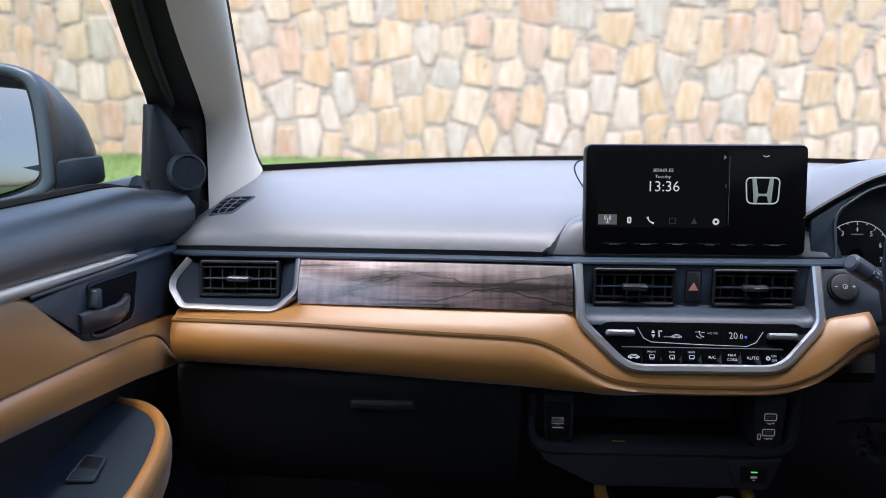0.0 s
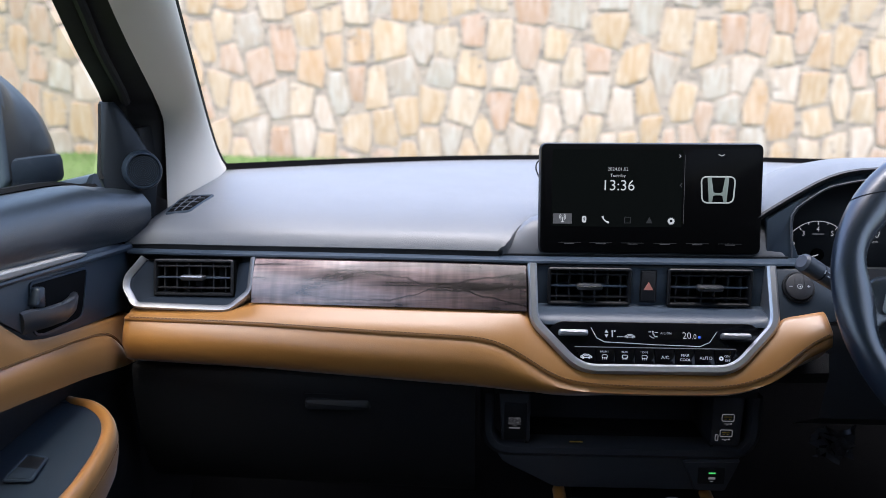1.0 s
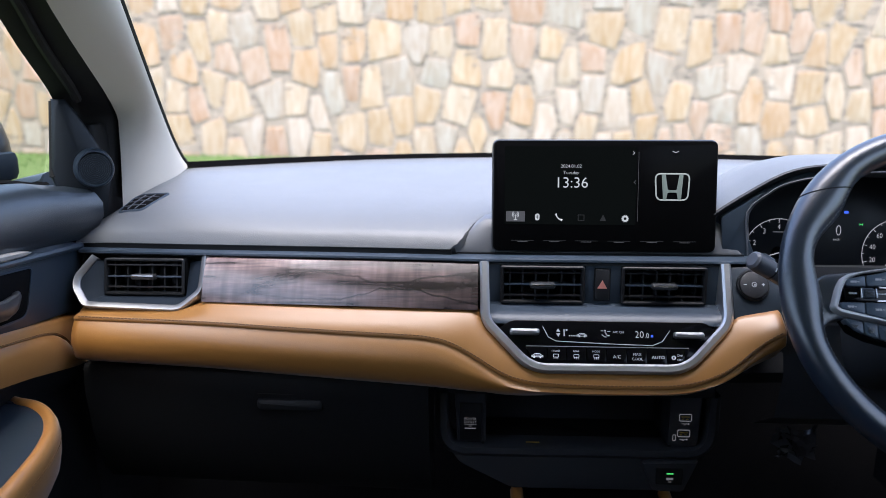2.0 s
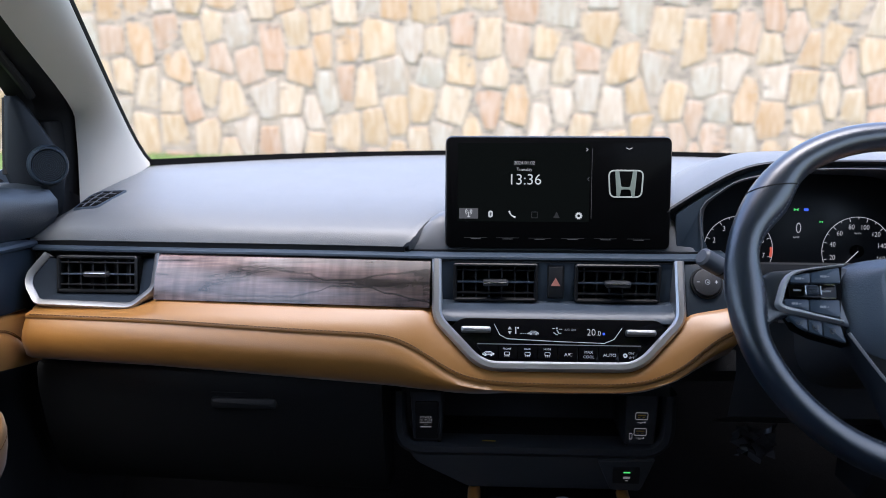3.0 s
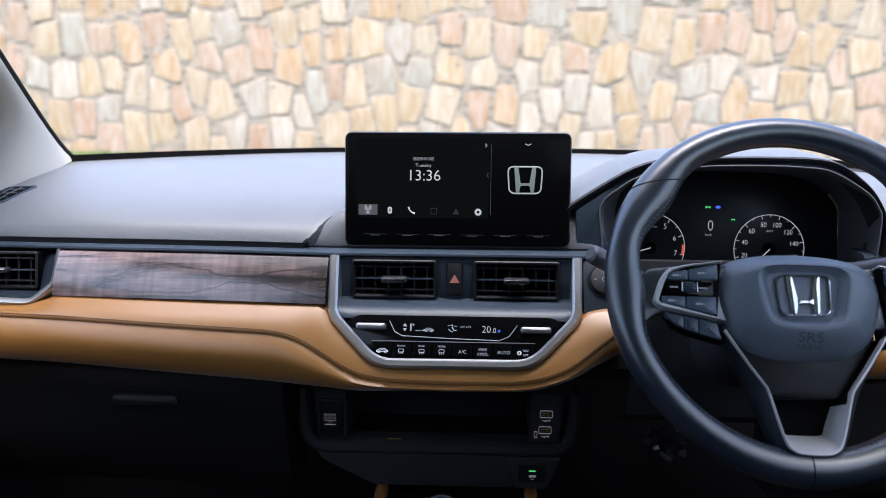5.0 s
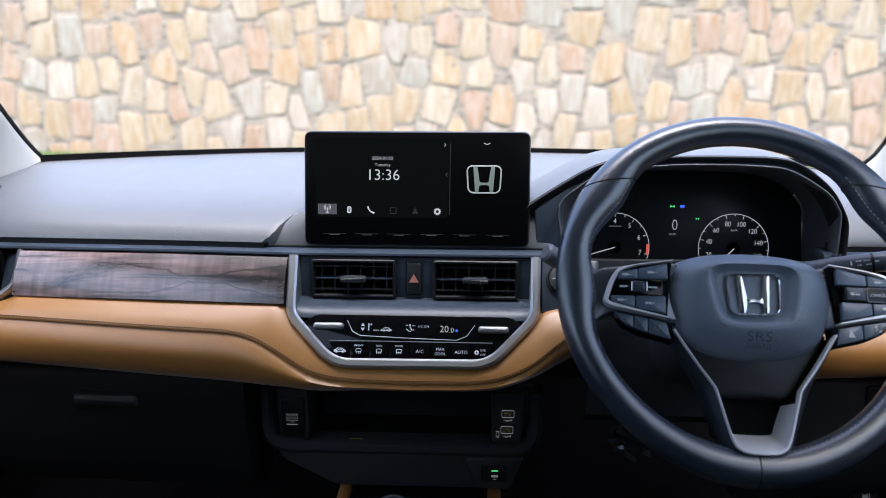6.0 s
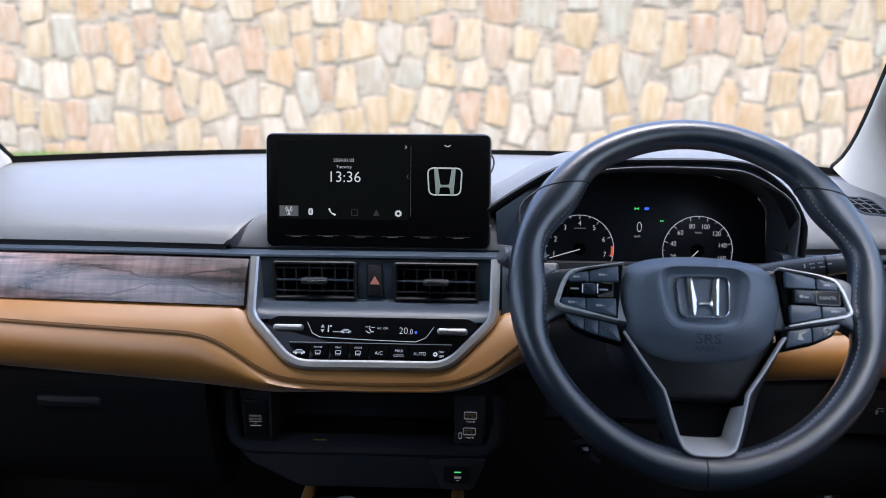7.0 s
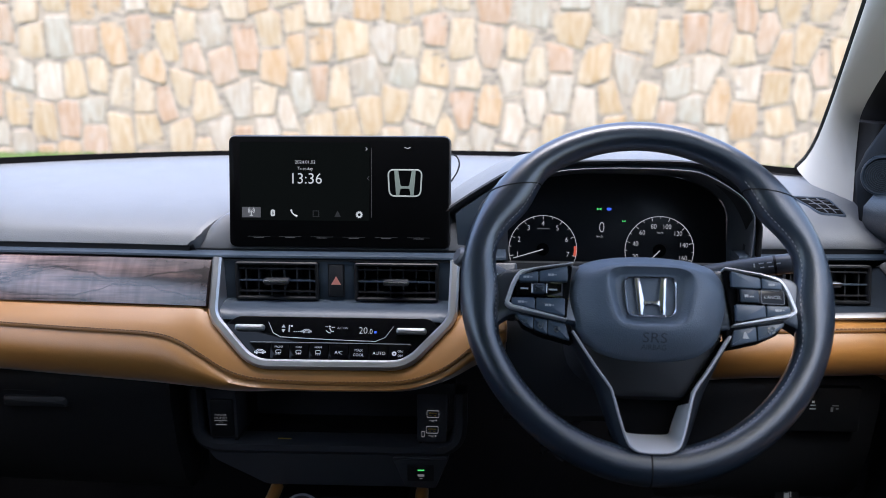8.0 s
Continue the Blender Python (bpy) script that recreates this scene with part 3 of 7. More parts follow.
def pad_height(x, y):
    pts = [pad_point(x, a, b) for a, b in PAD_PROFILE[3:]]
    return along([(p[1], p[2]) for p in pts], y)


def build_pad():
    sides = steps_between(0.490, 0.62, 8) + [0.64, 0.652, 0.660, 0.662]
    part("dash_pad", loft([[pad_point(x, y, z) for y, z in PAD_PROFILE] for x in sides]), DASH, dash, "grained slate grey soft pad")
    # Behind the screen the pad is cut away along a curve that rises from the blade.
    cut = [(-0.182, 0.9045), (-0.174, 0.9062), (-0.168, 0.911), (-0.161, 0.923), (-0.153, 0.937), (-0.143, 0.947), (-0.132, 0.952), (0.140, 0.952), (0.165, 1.065), (0.490, 1.065)]
    rows = []
    for x in [-0.662, -0.660, -0.652, -0.64] + steps_between(-0.62, -0.20, 28) + [-0.190, -0.182, -0.178, -0.174, -0.171, -0.168, -0.1645, -0.161, -0.157, -0.153, -0.148, -0.143, -0.137, -0.132] + steps_between(-0.10, 0.490, 30):
        y0 = along(cut, x)
        ys = [y0 + (1.26 - y0) * (k / 14) ** 1.6 for k in range(15)]
        top = [pad_point(x, y, along(PAD_PROFILE[3:], y)) for y in ys]
        edge = Vector(top[0])
        if x < -0.181:
            rows.append([pad_point(x, *p) for p in PAD_PROFILE[:3]] + top[1:])
            continue
        rows.append([edge + Vector((0.004, 0.012, -0.020)), edge + Vector((0.0025, 0.002, -0.005)), edge + Vector((0.0008, 0.0, -0.0014))] + top[1:])
    part("dash_pad", loft(rows), DASH, dash, "grained slate grey soft pad")
    # Shadow gap and the long satin blade under the pad.
    for name, mat, prof, xa, xb in (
            ("shadow_gap", BLACK, [(0.93, 1.029), (0.9055, 1.029), (0.9055, 1.0205), (0.93, 1.0205)], -0.655, -0.180),
            ("shadow_gap", BLACK, [(0.93, 1.0236), (0.9125, 1.0236), (0.9125, 1.0205), (0.93, 1.0205)], -0.180, 0.168),
            ("shadow_gap", BLACK, [(0.93, 1.029), (0.9055, 1.029), (0.9055, 1.0205), (0.93, 1.0205)], 0.490, 0.655),
            ("blade", SATIN, [(0.93, 1.0215), (0.900, 1.0215), (0.8955, 1.0195), (0.8950, 1.0170), (0.8975, 1.0150), (0.93, 1.0145)], -0.655, 0.20),
            ("blade", SATIN, [(0.93, 1.0215), (0.900, 1.0215), (0.8955, 1.0195), (0.8950, 1.0170), (0.8975, 1.0150), (0.93, 1.0145)], 0.475, 0.655)):
        xs = steps_between(xa, xb, 30)
        part(name, loft([[(x, y + bow(x), z - 0.003 * smooth((abs(x) - 0.2) / 0.45)) for y, z in prof] for x in xs], close_cols=True, caps=True), mat, dash)
    # Dark body behind the trim.
    prof = [(0.99, 1.02), (0.925, 1.016), (0.918, 0.98), (0.90, 0.93), (0.885, 0.885), (0.895, 0.868), (0.99, 0.86)]
    for xa, xb in ((-0.655, 0.165), (0.495, 0.655)):
        part("dash_body", loft([[(x, y + bow(x), z) for y, z in prof] for x in steps_between(xa, xb, 26)], close_cols=True, caps=True), DARK, dash)
    low = [(1.04, 0.962), (0.935, 0.962), (0.918, 0.94), (0.90, 0.92), (0.885, 0.885), (0.895, 0.868), (1.04, 0.86)]
    part("dash_body", loft([[(x, y + bow(x), z) for y, z in low] for x in (0.165, 0.3, 0.495)], close_cols=True, caps=True), DARK, dash)


build_pad()


def demister(s):
    """Slatted side demister let into the end of the pad."""
    dm = thing("demister_vent", (s * 0.60, 0.99, 1.06), "slate grey slatted side window demister vent set in the dashboard", "air vent", group="side demisters")
    # Outline in plan, laid on the pad: a slanting slot that runs to a point at its far inner end.
    corners = [(0.621, 0.976), (0.617, 1.027), (0.571, 1.032), (0.5865, 0.974)]
    pts = rounded([Vector((s * x, y)) for x, y in corners], [0.006, 0.012, 0.003, 0.010])
    if sum(pts[i - 1].x * pts[i].y - pts[i].x * pts[i - 1].y for i in range(len(pts))) < 0:
        pts = list(reversed(pts))

    def lay(ps, lift):
        return [Vector((p.x, p.y, pad_height(p.x, p.y) + lift)) for p in ps]
    rows = [lay(pts, -0.001), lay(pts, 0.0016), lay(inset(pts, 0.0007), 0.0026), lay(inset(pts, 0.0016), 0.0024), lay(inset(pts, 0.0022), 0.0010)]
    part("frame", loft(rows, close_cols=True), SATIN, dm)
    # Black sheet laid over the pad; the slots' shade is in its colour.
    core = bmesh.new()
    a, b, c, d = [Vector((s * x, y)) for x, y in corners]
    grid = []
    for i in range(9):
        p, q = a.lerp(b, 0.04 + 0.92 * i / 8), d.lerp(c, 0.04 + 0.92 * i / 8)
        grid.append(lay([p.lerp(q, 0.06 + 0.88 * k / 6) for k in range(7)], 0.0013))
    part("duct", loft(grid, core), DEEP, dm)
    for t in (0.25, 0.5, 0.75):
        p, q = a.lerp(b, t), d.lerp(c, t)
        p, q = p.lerp(q, 0.12), q.lerp(p, 0.12)
        part("slat", tube(lay([p, p.lerp(q, 0.5), q], 0.0022), 0.0006, 6), STALK, dm)
    for t in (0.36, 0.64):
        p, q = a.lerp(d, t), b.lerp(c, t)
        part("slat", tube(lay([p.lerp(q, 0.08), p.lerp(q, 0.5), q.lerp(p, 0.10)], 0.0018), 0.0007, 6), STALK, dm)


for s in (-1, 1):
    demister(s)

F_SLOPE = 0.56
FASCIA = frame_at((0, 0.894, 1.016), (1, 0, 0), (0, 0.489, 0.872))


def fascia_uv(x, z):
    """Plan position on the raked centre fascia for a point at height z."""
    return Vector((x, (z - 1.016) / 0.872))


def fascia_y(z):
    return 0.894 - F_SLOPE * (1.016 - z)


# Tan leather roll: its top edge, stitched seam and lower edge along the car.
TOP_Z = [(-0.66, 0.951), (-0.515, 0.951), (-0.49, 0.957), (-0.478, 0.963), (-0.30, 0.9625), (-0.150, 0.9635), (-0.143, 0.953), (-0.095, 0.9055), (-0.078, 0.9015), (0.078, 0.9015), (0.095, 0.9055), (0.143, 0.953), (0.150, 0.960), (0.20, 0.968)]
SEAM_Z = [(-0.66, 0.9432), (-0.60, 0.9438), (-0.46, 0.9425), (-0.32, 0.9385), (-0.21, 0.9365), (-0.180, 0.932), (-0.150, 0.917), (-0.120, 0.898), (-0.095, 0.890), (-0.06, 0.887), (0.0, 0.886), (0.07, 0.887), (0.10, 0.891), (0.135, 0.905), (0.165, 0.930), (0.198, 0.950)]
LOW_Z = [(-0.66, 0.888), (-0.47, 0.8852), (-0.33, 0.8797), (-0.22, 0.8757), (-0.15, 0.873), (-0.09, 0.870), (0.0, 0.870), (0.09, 0.872), (0.142, 0.882), (0.19, 0.902), (0.20, 0.910)]


def eased(table, x, reach=0.012):
    return sum(along(table, x + reach * k) for k in (-1, -0.5, 0, 0.5, 1)) / 5


def leather_row(x, mirror=False):
    q = -x if mirror else x
    top, seam, low = eased(TOP_Z, q, 0.004), eased(SEAM_Z, q), eased(LOW_Z, q)
    seam = min(seam, top - 0.008)
    b = bow(x)
    yt = min(fascia_y(top), 0.862) + b * 1.0 - 0.001
    ys = min(yt - 0.003, 0.838 + b - 0.25 * max(0.0, 0.936 - seam))
    yl = 0.846 + b - 0.2 * max(0.0, 0.89 - low)
    mid = 0.55 * seam + 0.45 * low
    # The roll faces the seats on the passenger's side and turns under below the fascia.
    k = smooth((q + 0.18) / 0.14) + 0.9 * smooth((q - 0.09) / 0.08)
    b2 = max(0.0, 1.0 - k)
    # Padding swells below the seam.
    pad = 0.0022 + 0.0065 * b2
    return [(x, yt + 0.03, top + 0.002), (x, yt + 0.004, top + 0.001), (x, yt, top - 0.0015), (x, 0.5 * (yt + ys) - 0.001, 0.5 * (top + seam) + 0.0015),
            (x, ys - 0.0004, seam + 0.0046), (x, ys - 0.0012, seam + 0.0026), (x, ys - 0.0009, seam + 0.0009), (x, ys + 0.0002, seam), (x, ys - 0.0009, seam - 0.0010), (x, ys - 0.0014 - 0.38 * pad, seam - 0.005),
            (x, ys - 0.0008 - 0.0025 * b2 - 0.85 * pad, 0.75 * seam + 0.25 * low), (x, ys - 0.001 - 0.0035 * b2 + 0.0060 * k - pad, mid), (x, ys + 0.001 - 0.003 * b2 + 0.0135 * k - 0.62 * pad, 0.35 * mid + 0.65 * low), (x, ys + 0.005 - 0.001 * b2 + 0.0170 * k - 0.1 * pad, low + 0.003), (x, max(yl, ys + 0.012 + 0.016 * k) + 0.004, low), (x, yl + 0.06, low + 0.001)]


def build_leather():
    spans = ((-0.637, 0.197, False, 110), (0.400, 0.652, True, 34))
    for xa, xb, mirror, k in spans:
        rows = [leather_row(x, mirror) for x in steps_between(xa, xb, k)]
        for idx, sgn in ((0, 1), (-1, -1)):
            # Rounded ends.
            end = rows[idx]
            cy, cz = sum(p[1] for p in end) / len(end), sum(p[2] for p in end) / len(end)
            tucked = [(p[0] - sgn * 0.004, p[1] + 0.22 * (cy + 0.02 - p[1]), p[2] + 0.14 * (cz - p[2])) for p in end]
            shut = [(p[0] - sgn * 0.0045, 0.5 * p[1] + 0.5 * (cy + 0.02), 0.5 * p[2] + 0.5 * cz) for p in end]
            rows = [shut, tucked] + rows if idx == 0 else rows + [tucked, shut]
        roll = part("leather_roll", loft(rows, caps=True), LEATHER, dash, "tan leather padded roll with stitched seam", crease=80)
        # Stitches along the seam.
        bm = bmesh.new()
        x = xa + 0.006
        while x < xb - 0.006:
            r0, r1 = leather_row(x, mirror)[4], leather_row(x + 0.0032, mirror)[4]
            p, q = Vector(r0) + Vector((0, -0.0006, 0.0008)), Vector(r1) + Vector((0, -0.0006, 0.0008))
            tube([p, (p + q) / 2 + Vector((0, -0.0004, 0.0002)), q], 0.00072, 5, bm=bm)
            slope = abs(r1[2] - r0[2]) / 0.0032
            x += 0.0046 / math.sqrt(1 + slope * slope)
        st = part("stitching", bm, THREAD, roll, "brown stitching")
        tagged(st, kind="stuff")


build_leather()


def build_wood():
    rows = []
    for x in steps_between(-0.4832, -0.1475, 40):
        b = bow(x)
        row = []
        for k in range(9):
            t = k / 8
            y = 0.891 + (0.8625 - 0.891) * t + b - 0.0045 * math.sin(math.pi * t)
            z = 1.0145 - 0.002 * smooth((abs(x) - 0.2) / 0.3) + (0.9665 - 1.0145) * t
            row.append((x, y, z))
        rows.append([(x, 0.93 + b, 1.012)] + row + [(x, 0.92 + b, 0.9655)])
    part("veneer_strip", loft(rows, close_cols=True, caps=True), WOOD, dash, "dark grey-brown wood veneer strip with satin lacquer, sheen painted at its passenger's end")


build_wood()


def build_vent(name, w, h, m, label, group, parent=None):
    """Air vent in the frame m, w by h about the origin: bezel, duct, blades, uprights and a chromed knob."""
    v = thing("air_vent", m.translation, label, "air vent", group)
    o = box2(-w / 2, -h / 2, w / 2, h / 2, 0.004)
    part("bezel", sweep(o, [(0, -0.004), (0, 0.0015), (0.0012, 0.0025), (0.003, 0.0025), (0.0045, 0.0), (0.0045, -0.012), (0.002, -0.012)], m, True), BLACK, v)
    duct = [[m @ Vector((p.x, p.y, z)) for p in o] for z in (0.0, -0.045)]
    part("duct", loft(duct, close_cols=True, caps=False), BLACK, v)
    part("duct_back", plate(o, -0.044, m, 0.0, -0.046), BLACK, v)
    inner_h = h - 0.010
    turn = Matrix(((0, 0, 1, 0), (1, 0, 0, 0), (0, 1, 0, 0), (0, 0, 0, 1)))
    for y, mat in ((inner_h * 0.40, BLACK), (0.0, SATIN), (-inner_h * 0.36, BLACK)):
        sl = rounded([Vector((-0.0008, -0.019)), Vector((0.0008, -0.019)), Vector((0.0011, 0.0)), Vector((-0.0011, 0.0))], 0.0006, 2)
        part("blade", plate(sl, w - 0.008, m @ Matrix.Translation((-w / 2 + 0.004, y, 0.0)) @ turn, 0.0, 0.0), mat, v)
    for i in range(6):
        x = -w / 2 + w * (i + 0.75) / 6.5
        f = m @ Matrix.Translation((x, -h / 2 + 0.004, -0.014)) @ Matrix(((1, 0, 0, 0), (0, 0, 1, 0), (0, -1, 0, 0), (0, 0, 0, 1)))
        part("upright", plate(rounded([Vector((-0.0010, -0.010)), Vector((0.0010, -0.010)), Vector((0.0010, 0.010)), Vector((-0.0010, 0.010))], 0.0005, 2), h - 0.008, f, 0.0, 0.0), DARK, v)
    y = 0.0
    knob = part("knob", plate(box2(-0.015, y - 0.0035, 0.015, y + 0.0035, 0.003), 0.008, m, 0.002, -0.002), LEVER, v)
    part("knob_cap", plate(box2(-0.0138, y + 0.0004, 0.0138, y + 0.0018, 0.0006), 0.0090, m, 0.0005, 0.006), CHROME, knob, "chrome knob line")
    return v


def build_end_panel(s):
    """Outer vent housing with its angular silver trim."""
    rise = frame_at((0, 0.894 + bow(0.57), 1.014), (1, 0, 0), (0, 0.489, 0.872))
    pts = [(-0.484, 1.013), (-0.4845, 0.972), (-0.512, 0.9505), (-0.634, 0.9535), (-0.651, 0.975), (-0.651, 0.989), (-0.632, 1.013)]
    path = [Vector((x, (z - 1.014) / 0.872)) for x, z in pts]
    shift = 0.0 if s < 0 else 0.013
    if s > 0:
        path = [Vector((-p.x + shift, p.y)) for p in reversed(path)]
    closed = rounded(path, [0.0, 0.010, 0.010, 0.008, 0.010, 0.008, 0.0] if s < 0 else [0.0, 0.008, 0.010, 0.008, 0.010, 0.010, 0.0], 4)
    area = sum(closed[i - 1].x * closed[i].y - closed[i].x * closed[i - 1].y for i in range(len(closed)))
    turn = 1 if area > 0 else -1
    w = 0.0085
    prof = [(0.0, -0.02), (0.0, 0.002), (turn * 0.0015, 0.0045), (turn * (w - 0.0025), 0.003), (turn * w, 0.0), (turn * w, -0.02)]
    house = thing("vent_housing", (s * 0.57, 0.91, 0.95), "angular slate grey outer vent housing edged with satin silver trim", "vent housing", group="outer vent housings")
    part("silver_trim", sweep(closed, prof, rise), SATIN_TRIM, house, "satin silver trim")
    ccw = closed if area > 0 else list(reversed(closed))
    # Slate surround, sloping in to the vent.
    cx = s * 0.562 + shift
    hole = [Vector((cx + x, (z - 1.014) / 0.872)) for x, z in ((-0.052, 0.969), (0.052, 0.969), (0.052, 1.0075), (-0.052, 1.0075))]
    surround = bmesh.new()
    outer_loop = [rise @ Vector((p.x, p.y, -0.001)) for p in inset(ccw, 0.006)]
    inner_loop = []
    for i, p in enumerate(inset(ccw, 0.006)):
        q = Vector((min(max(p.x, cx - 0.052), cx + 0.052), min(max(p.y, hole[0].y), hole[2].y)))
        # Push onto the border of the hole.
        d = [(abs(q.x - (cx - 0.052)), 0), (abs(q.x - (cx + 0.052)), 1), (abs(q.y - hole[0].y), 2), (abs(q.y - hole[2].y), 3)]
        k = min(d)[1]
        q = Vector((cx - 0.052, q.y)) if k == 0 else Vector((cx + 0.052, q.y)) if k == 1 else Vector((q.x, hole[0].y)) if k == 2 else Vector((q.x, hole[2].y))
        inner_loop.append(q)
    mid = [rise @ Vector((0.55 * q.x + 0.45 * p.x, 0.55 * q.y + 0.45 * p.y, -0.004)) for p, q in zip(inset(ccw, 0.006), inner_loop)]
    rows = [outer_loop, mid, [rise @ Vector((q.x, q.y, -0.009)) for q in inner_loop]]
    part("surround", loft(rows, surround, close_cols=True), HOUSING, house, crease=50)
    m = frame_at((cx, 0.912, 0.9885), (1, 0, 0), (0, 0.20, 1))
    build_vent("air_vent", 0.102, 0.046, m, "black outer dashboard air vent with a chrome-capped knob", "dashboard air vents")


for s in (-1, 1):
    build_end_panel(s)


def build_fascia():
    """Centre fascia: silver U, slate vent panel, gloss climate panel."""
    fas = thing("centre_fascia", (0, 0.87, 0.905), "slate grey centre fascia framed by a satin silver U-shaped trim", "dash fascia")
    path = [fascia_uv(x, z) for x, z in ((-0.1405, 1.016), (-0.1388, 0.955), (-0.0865, 0.9075), (0.0880, 0.9085), (0.1390, 0.955), (0.1405, 1.016))]
    path = rounded(path, [0, 0.012, 0.020, 0.020, 0.012, 0], 6)
    w = 0.0055
    prof = [(-w, -0.03), (w, -0.03), (w, 0.003), (w * 0.55, 0.0055), (-w * 0.5, 0.006), (-w, 0.003)]
    part("silver_trim", sweep(path, prof, FASCIA), SILVER, fas, "satin silver U-shaped trim")
    # Vent panel: cheeks and a post between the vents, then a sill that slopes out to the climate panel.
    prof = [(0.925, 0.9665), (0.898, 0.9665), (0.8955, 0.9650), (0.880, 0.9625), (0.872, 0.9595), (0.8655, 0.9555), (0.8625, 0.951), (0.880, 0.948)]
    xs = [-0.137, -0.1345, -0.130] + steps_between(-0.12, 0.12, 21) + [0.130, 0.1345, 0.137]

    def lip(x):
        return 0.010 * smooth((abs(x) - 0.127) / 0.010)
    part("vent_sill", loft([[(x, max(fascia_y(z) + 0.004, y - lip(x)) if abs(x) > 0.126 and y < 0.9 else y, z) for y, z in prof] for x in xs]), SATIN, fas, crease=60)
    up = frame_at((0, 0.8975, 0), (1, 0, 0), (0, 0, 1))
    for x0, x1 in ((-0.137, -0.1205), (-0.0215, 0.0220), (0.1210, 0.137)):
        part("vent_panel", plate(box2(x0, 0.9655, x1, 1.0140), 0.0, up, 0.0008, -0.03), SATIN, fas)
    part("vent_panel", plate(box2(-0.137, 1.0118, 0.137, 1.0143), -0.0005, up, 0.0004, -0.03), SATIN, fas)
    part("brow", loft([[(x, y, z) for y, z in ((0.925, 1.0145), (0.897, 1.0145), (0.8965, 1.0125), (0.925, 1.0125))] for x in (-0.137, 0.137)], close_cols=True, caps=True), DARK, fas)
    for cx in (-0.0712, 0.0715):
        m = frame_at((cx, 0.8945, 0.9892), (1, 0, 0), (0, 0.06, 1))
        build_vent("air_vent", 0.100, 0.046, m, "black centre dashboard air vent with a chrome-capped knob", "dashboard air vents")
    # Hazard switch.
    m = frame_at((-0.0005, 0.8965, 0.9898), (1, 0, 0), (0, 0.06, 1))
    hz = thing("hazard_switch", m.translation, "black hazard warning switch with a salmon triangle between the vents", "switch")
    part("surround", sweep(box2(-0.0098, -0.0200, 0.0098, 0.0200, 0.002), [(0, -0.002), (0, 0.001), (0.001, 0.001), (0.0012, -0.002)], m, True), BLACK, hz)
    part("button", plate(box2(-0.0085, -0.0185, 0.0085, 0.0185, 0.0015), 0.0020, m, 0.001, -0.004), DARK, hz)
    tri = [Vector((-0.0058, -0.0045)), Vector((0.0058, -0.0045)), Vector((0.0, 0.0055))]
    part("triangle", sweep(tri, [(0, 0.002), (0, 0.0026), (0.0012, 0.0026), (0.0012, 0.002)], m, True), SALMON, hz)
    part("triangle", sweep([p * 0.50 - Vector((0, 0.0008)) for p in tri], [(0, 0.002), (0, 0.0026), (0.0010, 0.0026), (0.0010, 0.002)], m, True), SALMON, hz)
    part("triangle_fill", plate([p * 0.9 for p in tri], 0.0023, m, 0.0, 0.002), SALMON, hz)
    return fas


fascia = build_fascia()

def rounded_open(points, steps):
    """A smooth curve through points (Catmull-Rom)."""
    pts, out = [Vector(p) for p in points], []
    for i in range(len(pts) - 1):
        p0, p1, p2, p3 = pts[max(i - 1, 0)], pts[i], pts[i + 1], pts[min(i + 2, len(pts) - 1)]
        for k in range(steps):
            q = k / steps
            out.append(0.5 * ((2 * p1) + (p2 - p0) * q + (2 * p0 - 5 * p1 + 4 * p2 - p3) * q * q + (3 * p1 - p0 - 3 * p2 + p3) * q ** 3))
    return [tuple(p) for p in out + [pts[-1]]]


# ---- touchscreen ----
def emblem(name, size, mat, m, parent, lift, relief=0.0012, label="", bar_mat=None):
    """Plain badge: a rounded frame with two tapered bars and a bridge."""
    k = size
    o = rounded([Vector((-0.455 * k, -0.39 * k)), Vector((0.455 * k, -0.39 * k)), Vector((0.50 * k, 0.39 * k)), Vector((-0.50 * k, 0.39 * k))], 0.19 * k, 6)
    rim = [(0, lift), (0.006 * k, lift + relief * 0.8), (0.020 * k, lift + relief), (0.036 * k, lift + relief * 0.8), (0.042 * k, lift)]
    f = part(name, sweep(o, rim, m, True), mat, parent, label)
    for sx in (-1, 1):
        bar = [Vector((sx * x * k, y * k)) for x, y in ((0.190, 0.352), (0.302, 0.352), (0.278, 0.02), (0.262, -0.15), (0.250, -0.352), (0.160, -0.352), (0.128, -0.165), (0.122, -0.080))]
        bar = bar if sx < 0 else list(reversed(bar))
        part("badge_bar", plate(bar, lift + relief, m, min(relief * 0.5, 0.036 * k), lift), bar_mat or mat, f)
    bridge = [Vector((x * k, y * k)) for x, y in ((-0.16, -0.185), (-0.07, -0.155), (0.07, -0.155), (0.16, -0.185), (0.16, -0.060), (0.07, -0.088), (-0.07, -0.088), (-0.16, -0.060))]
    part("badge_bar", plate(bridge, lift + relief * 0.93, m, min(relief * 0.5, 0.02 * k), lift), bar_mat or mat, f)
    return f


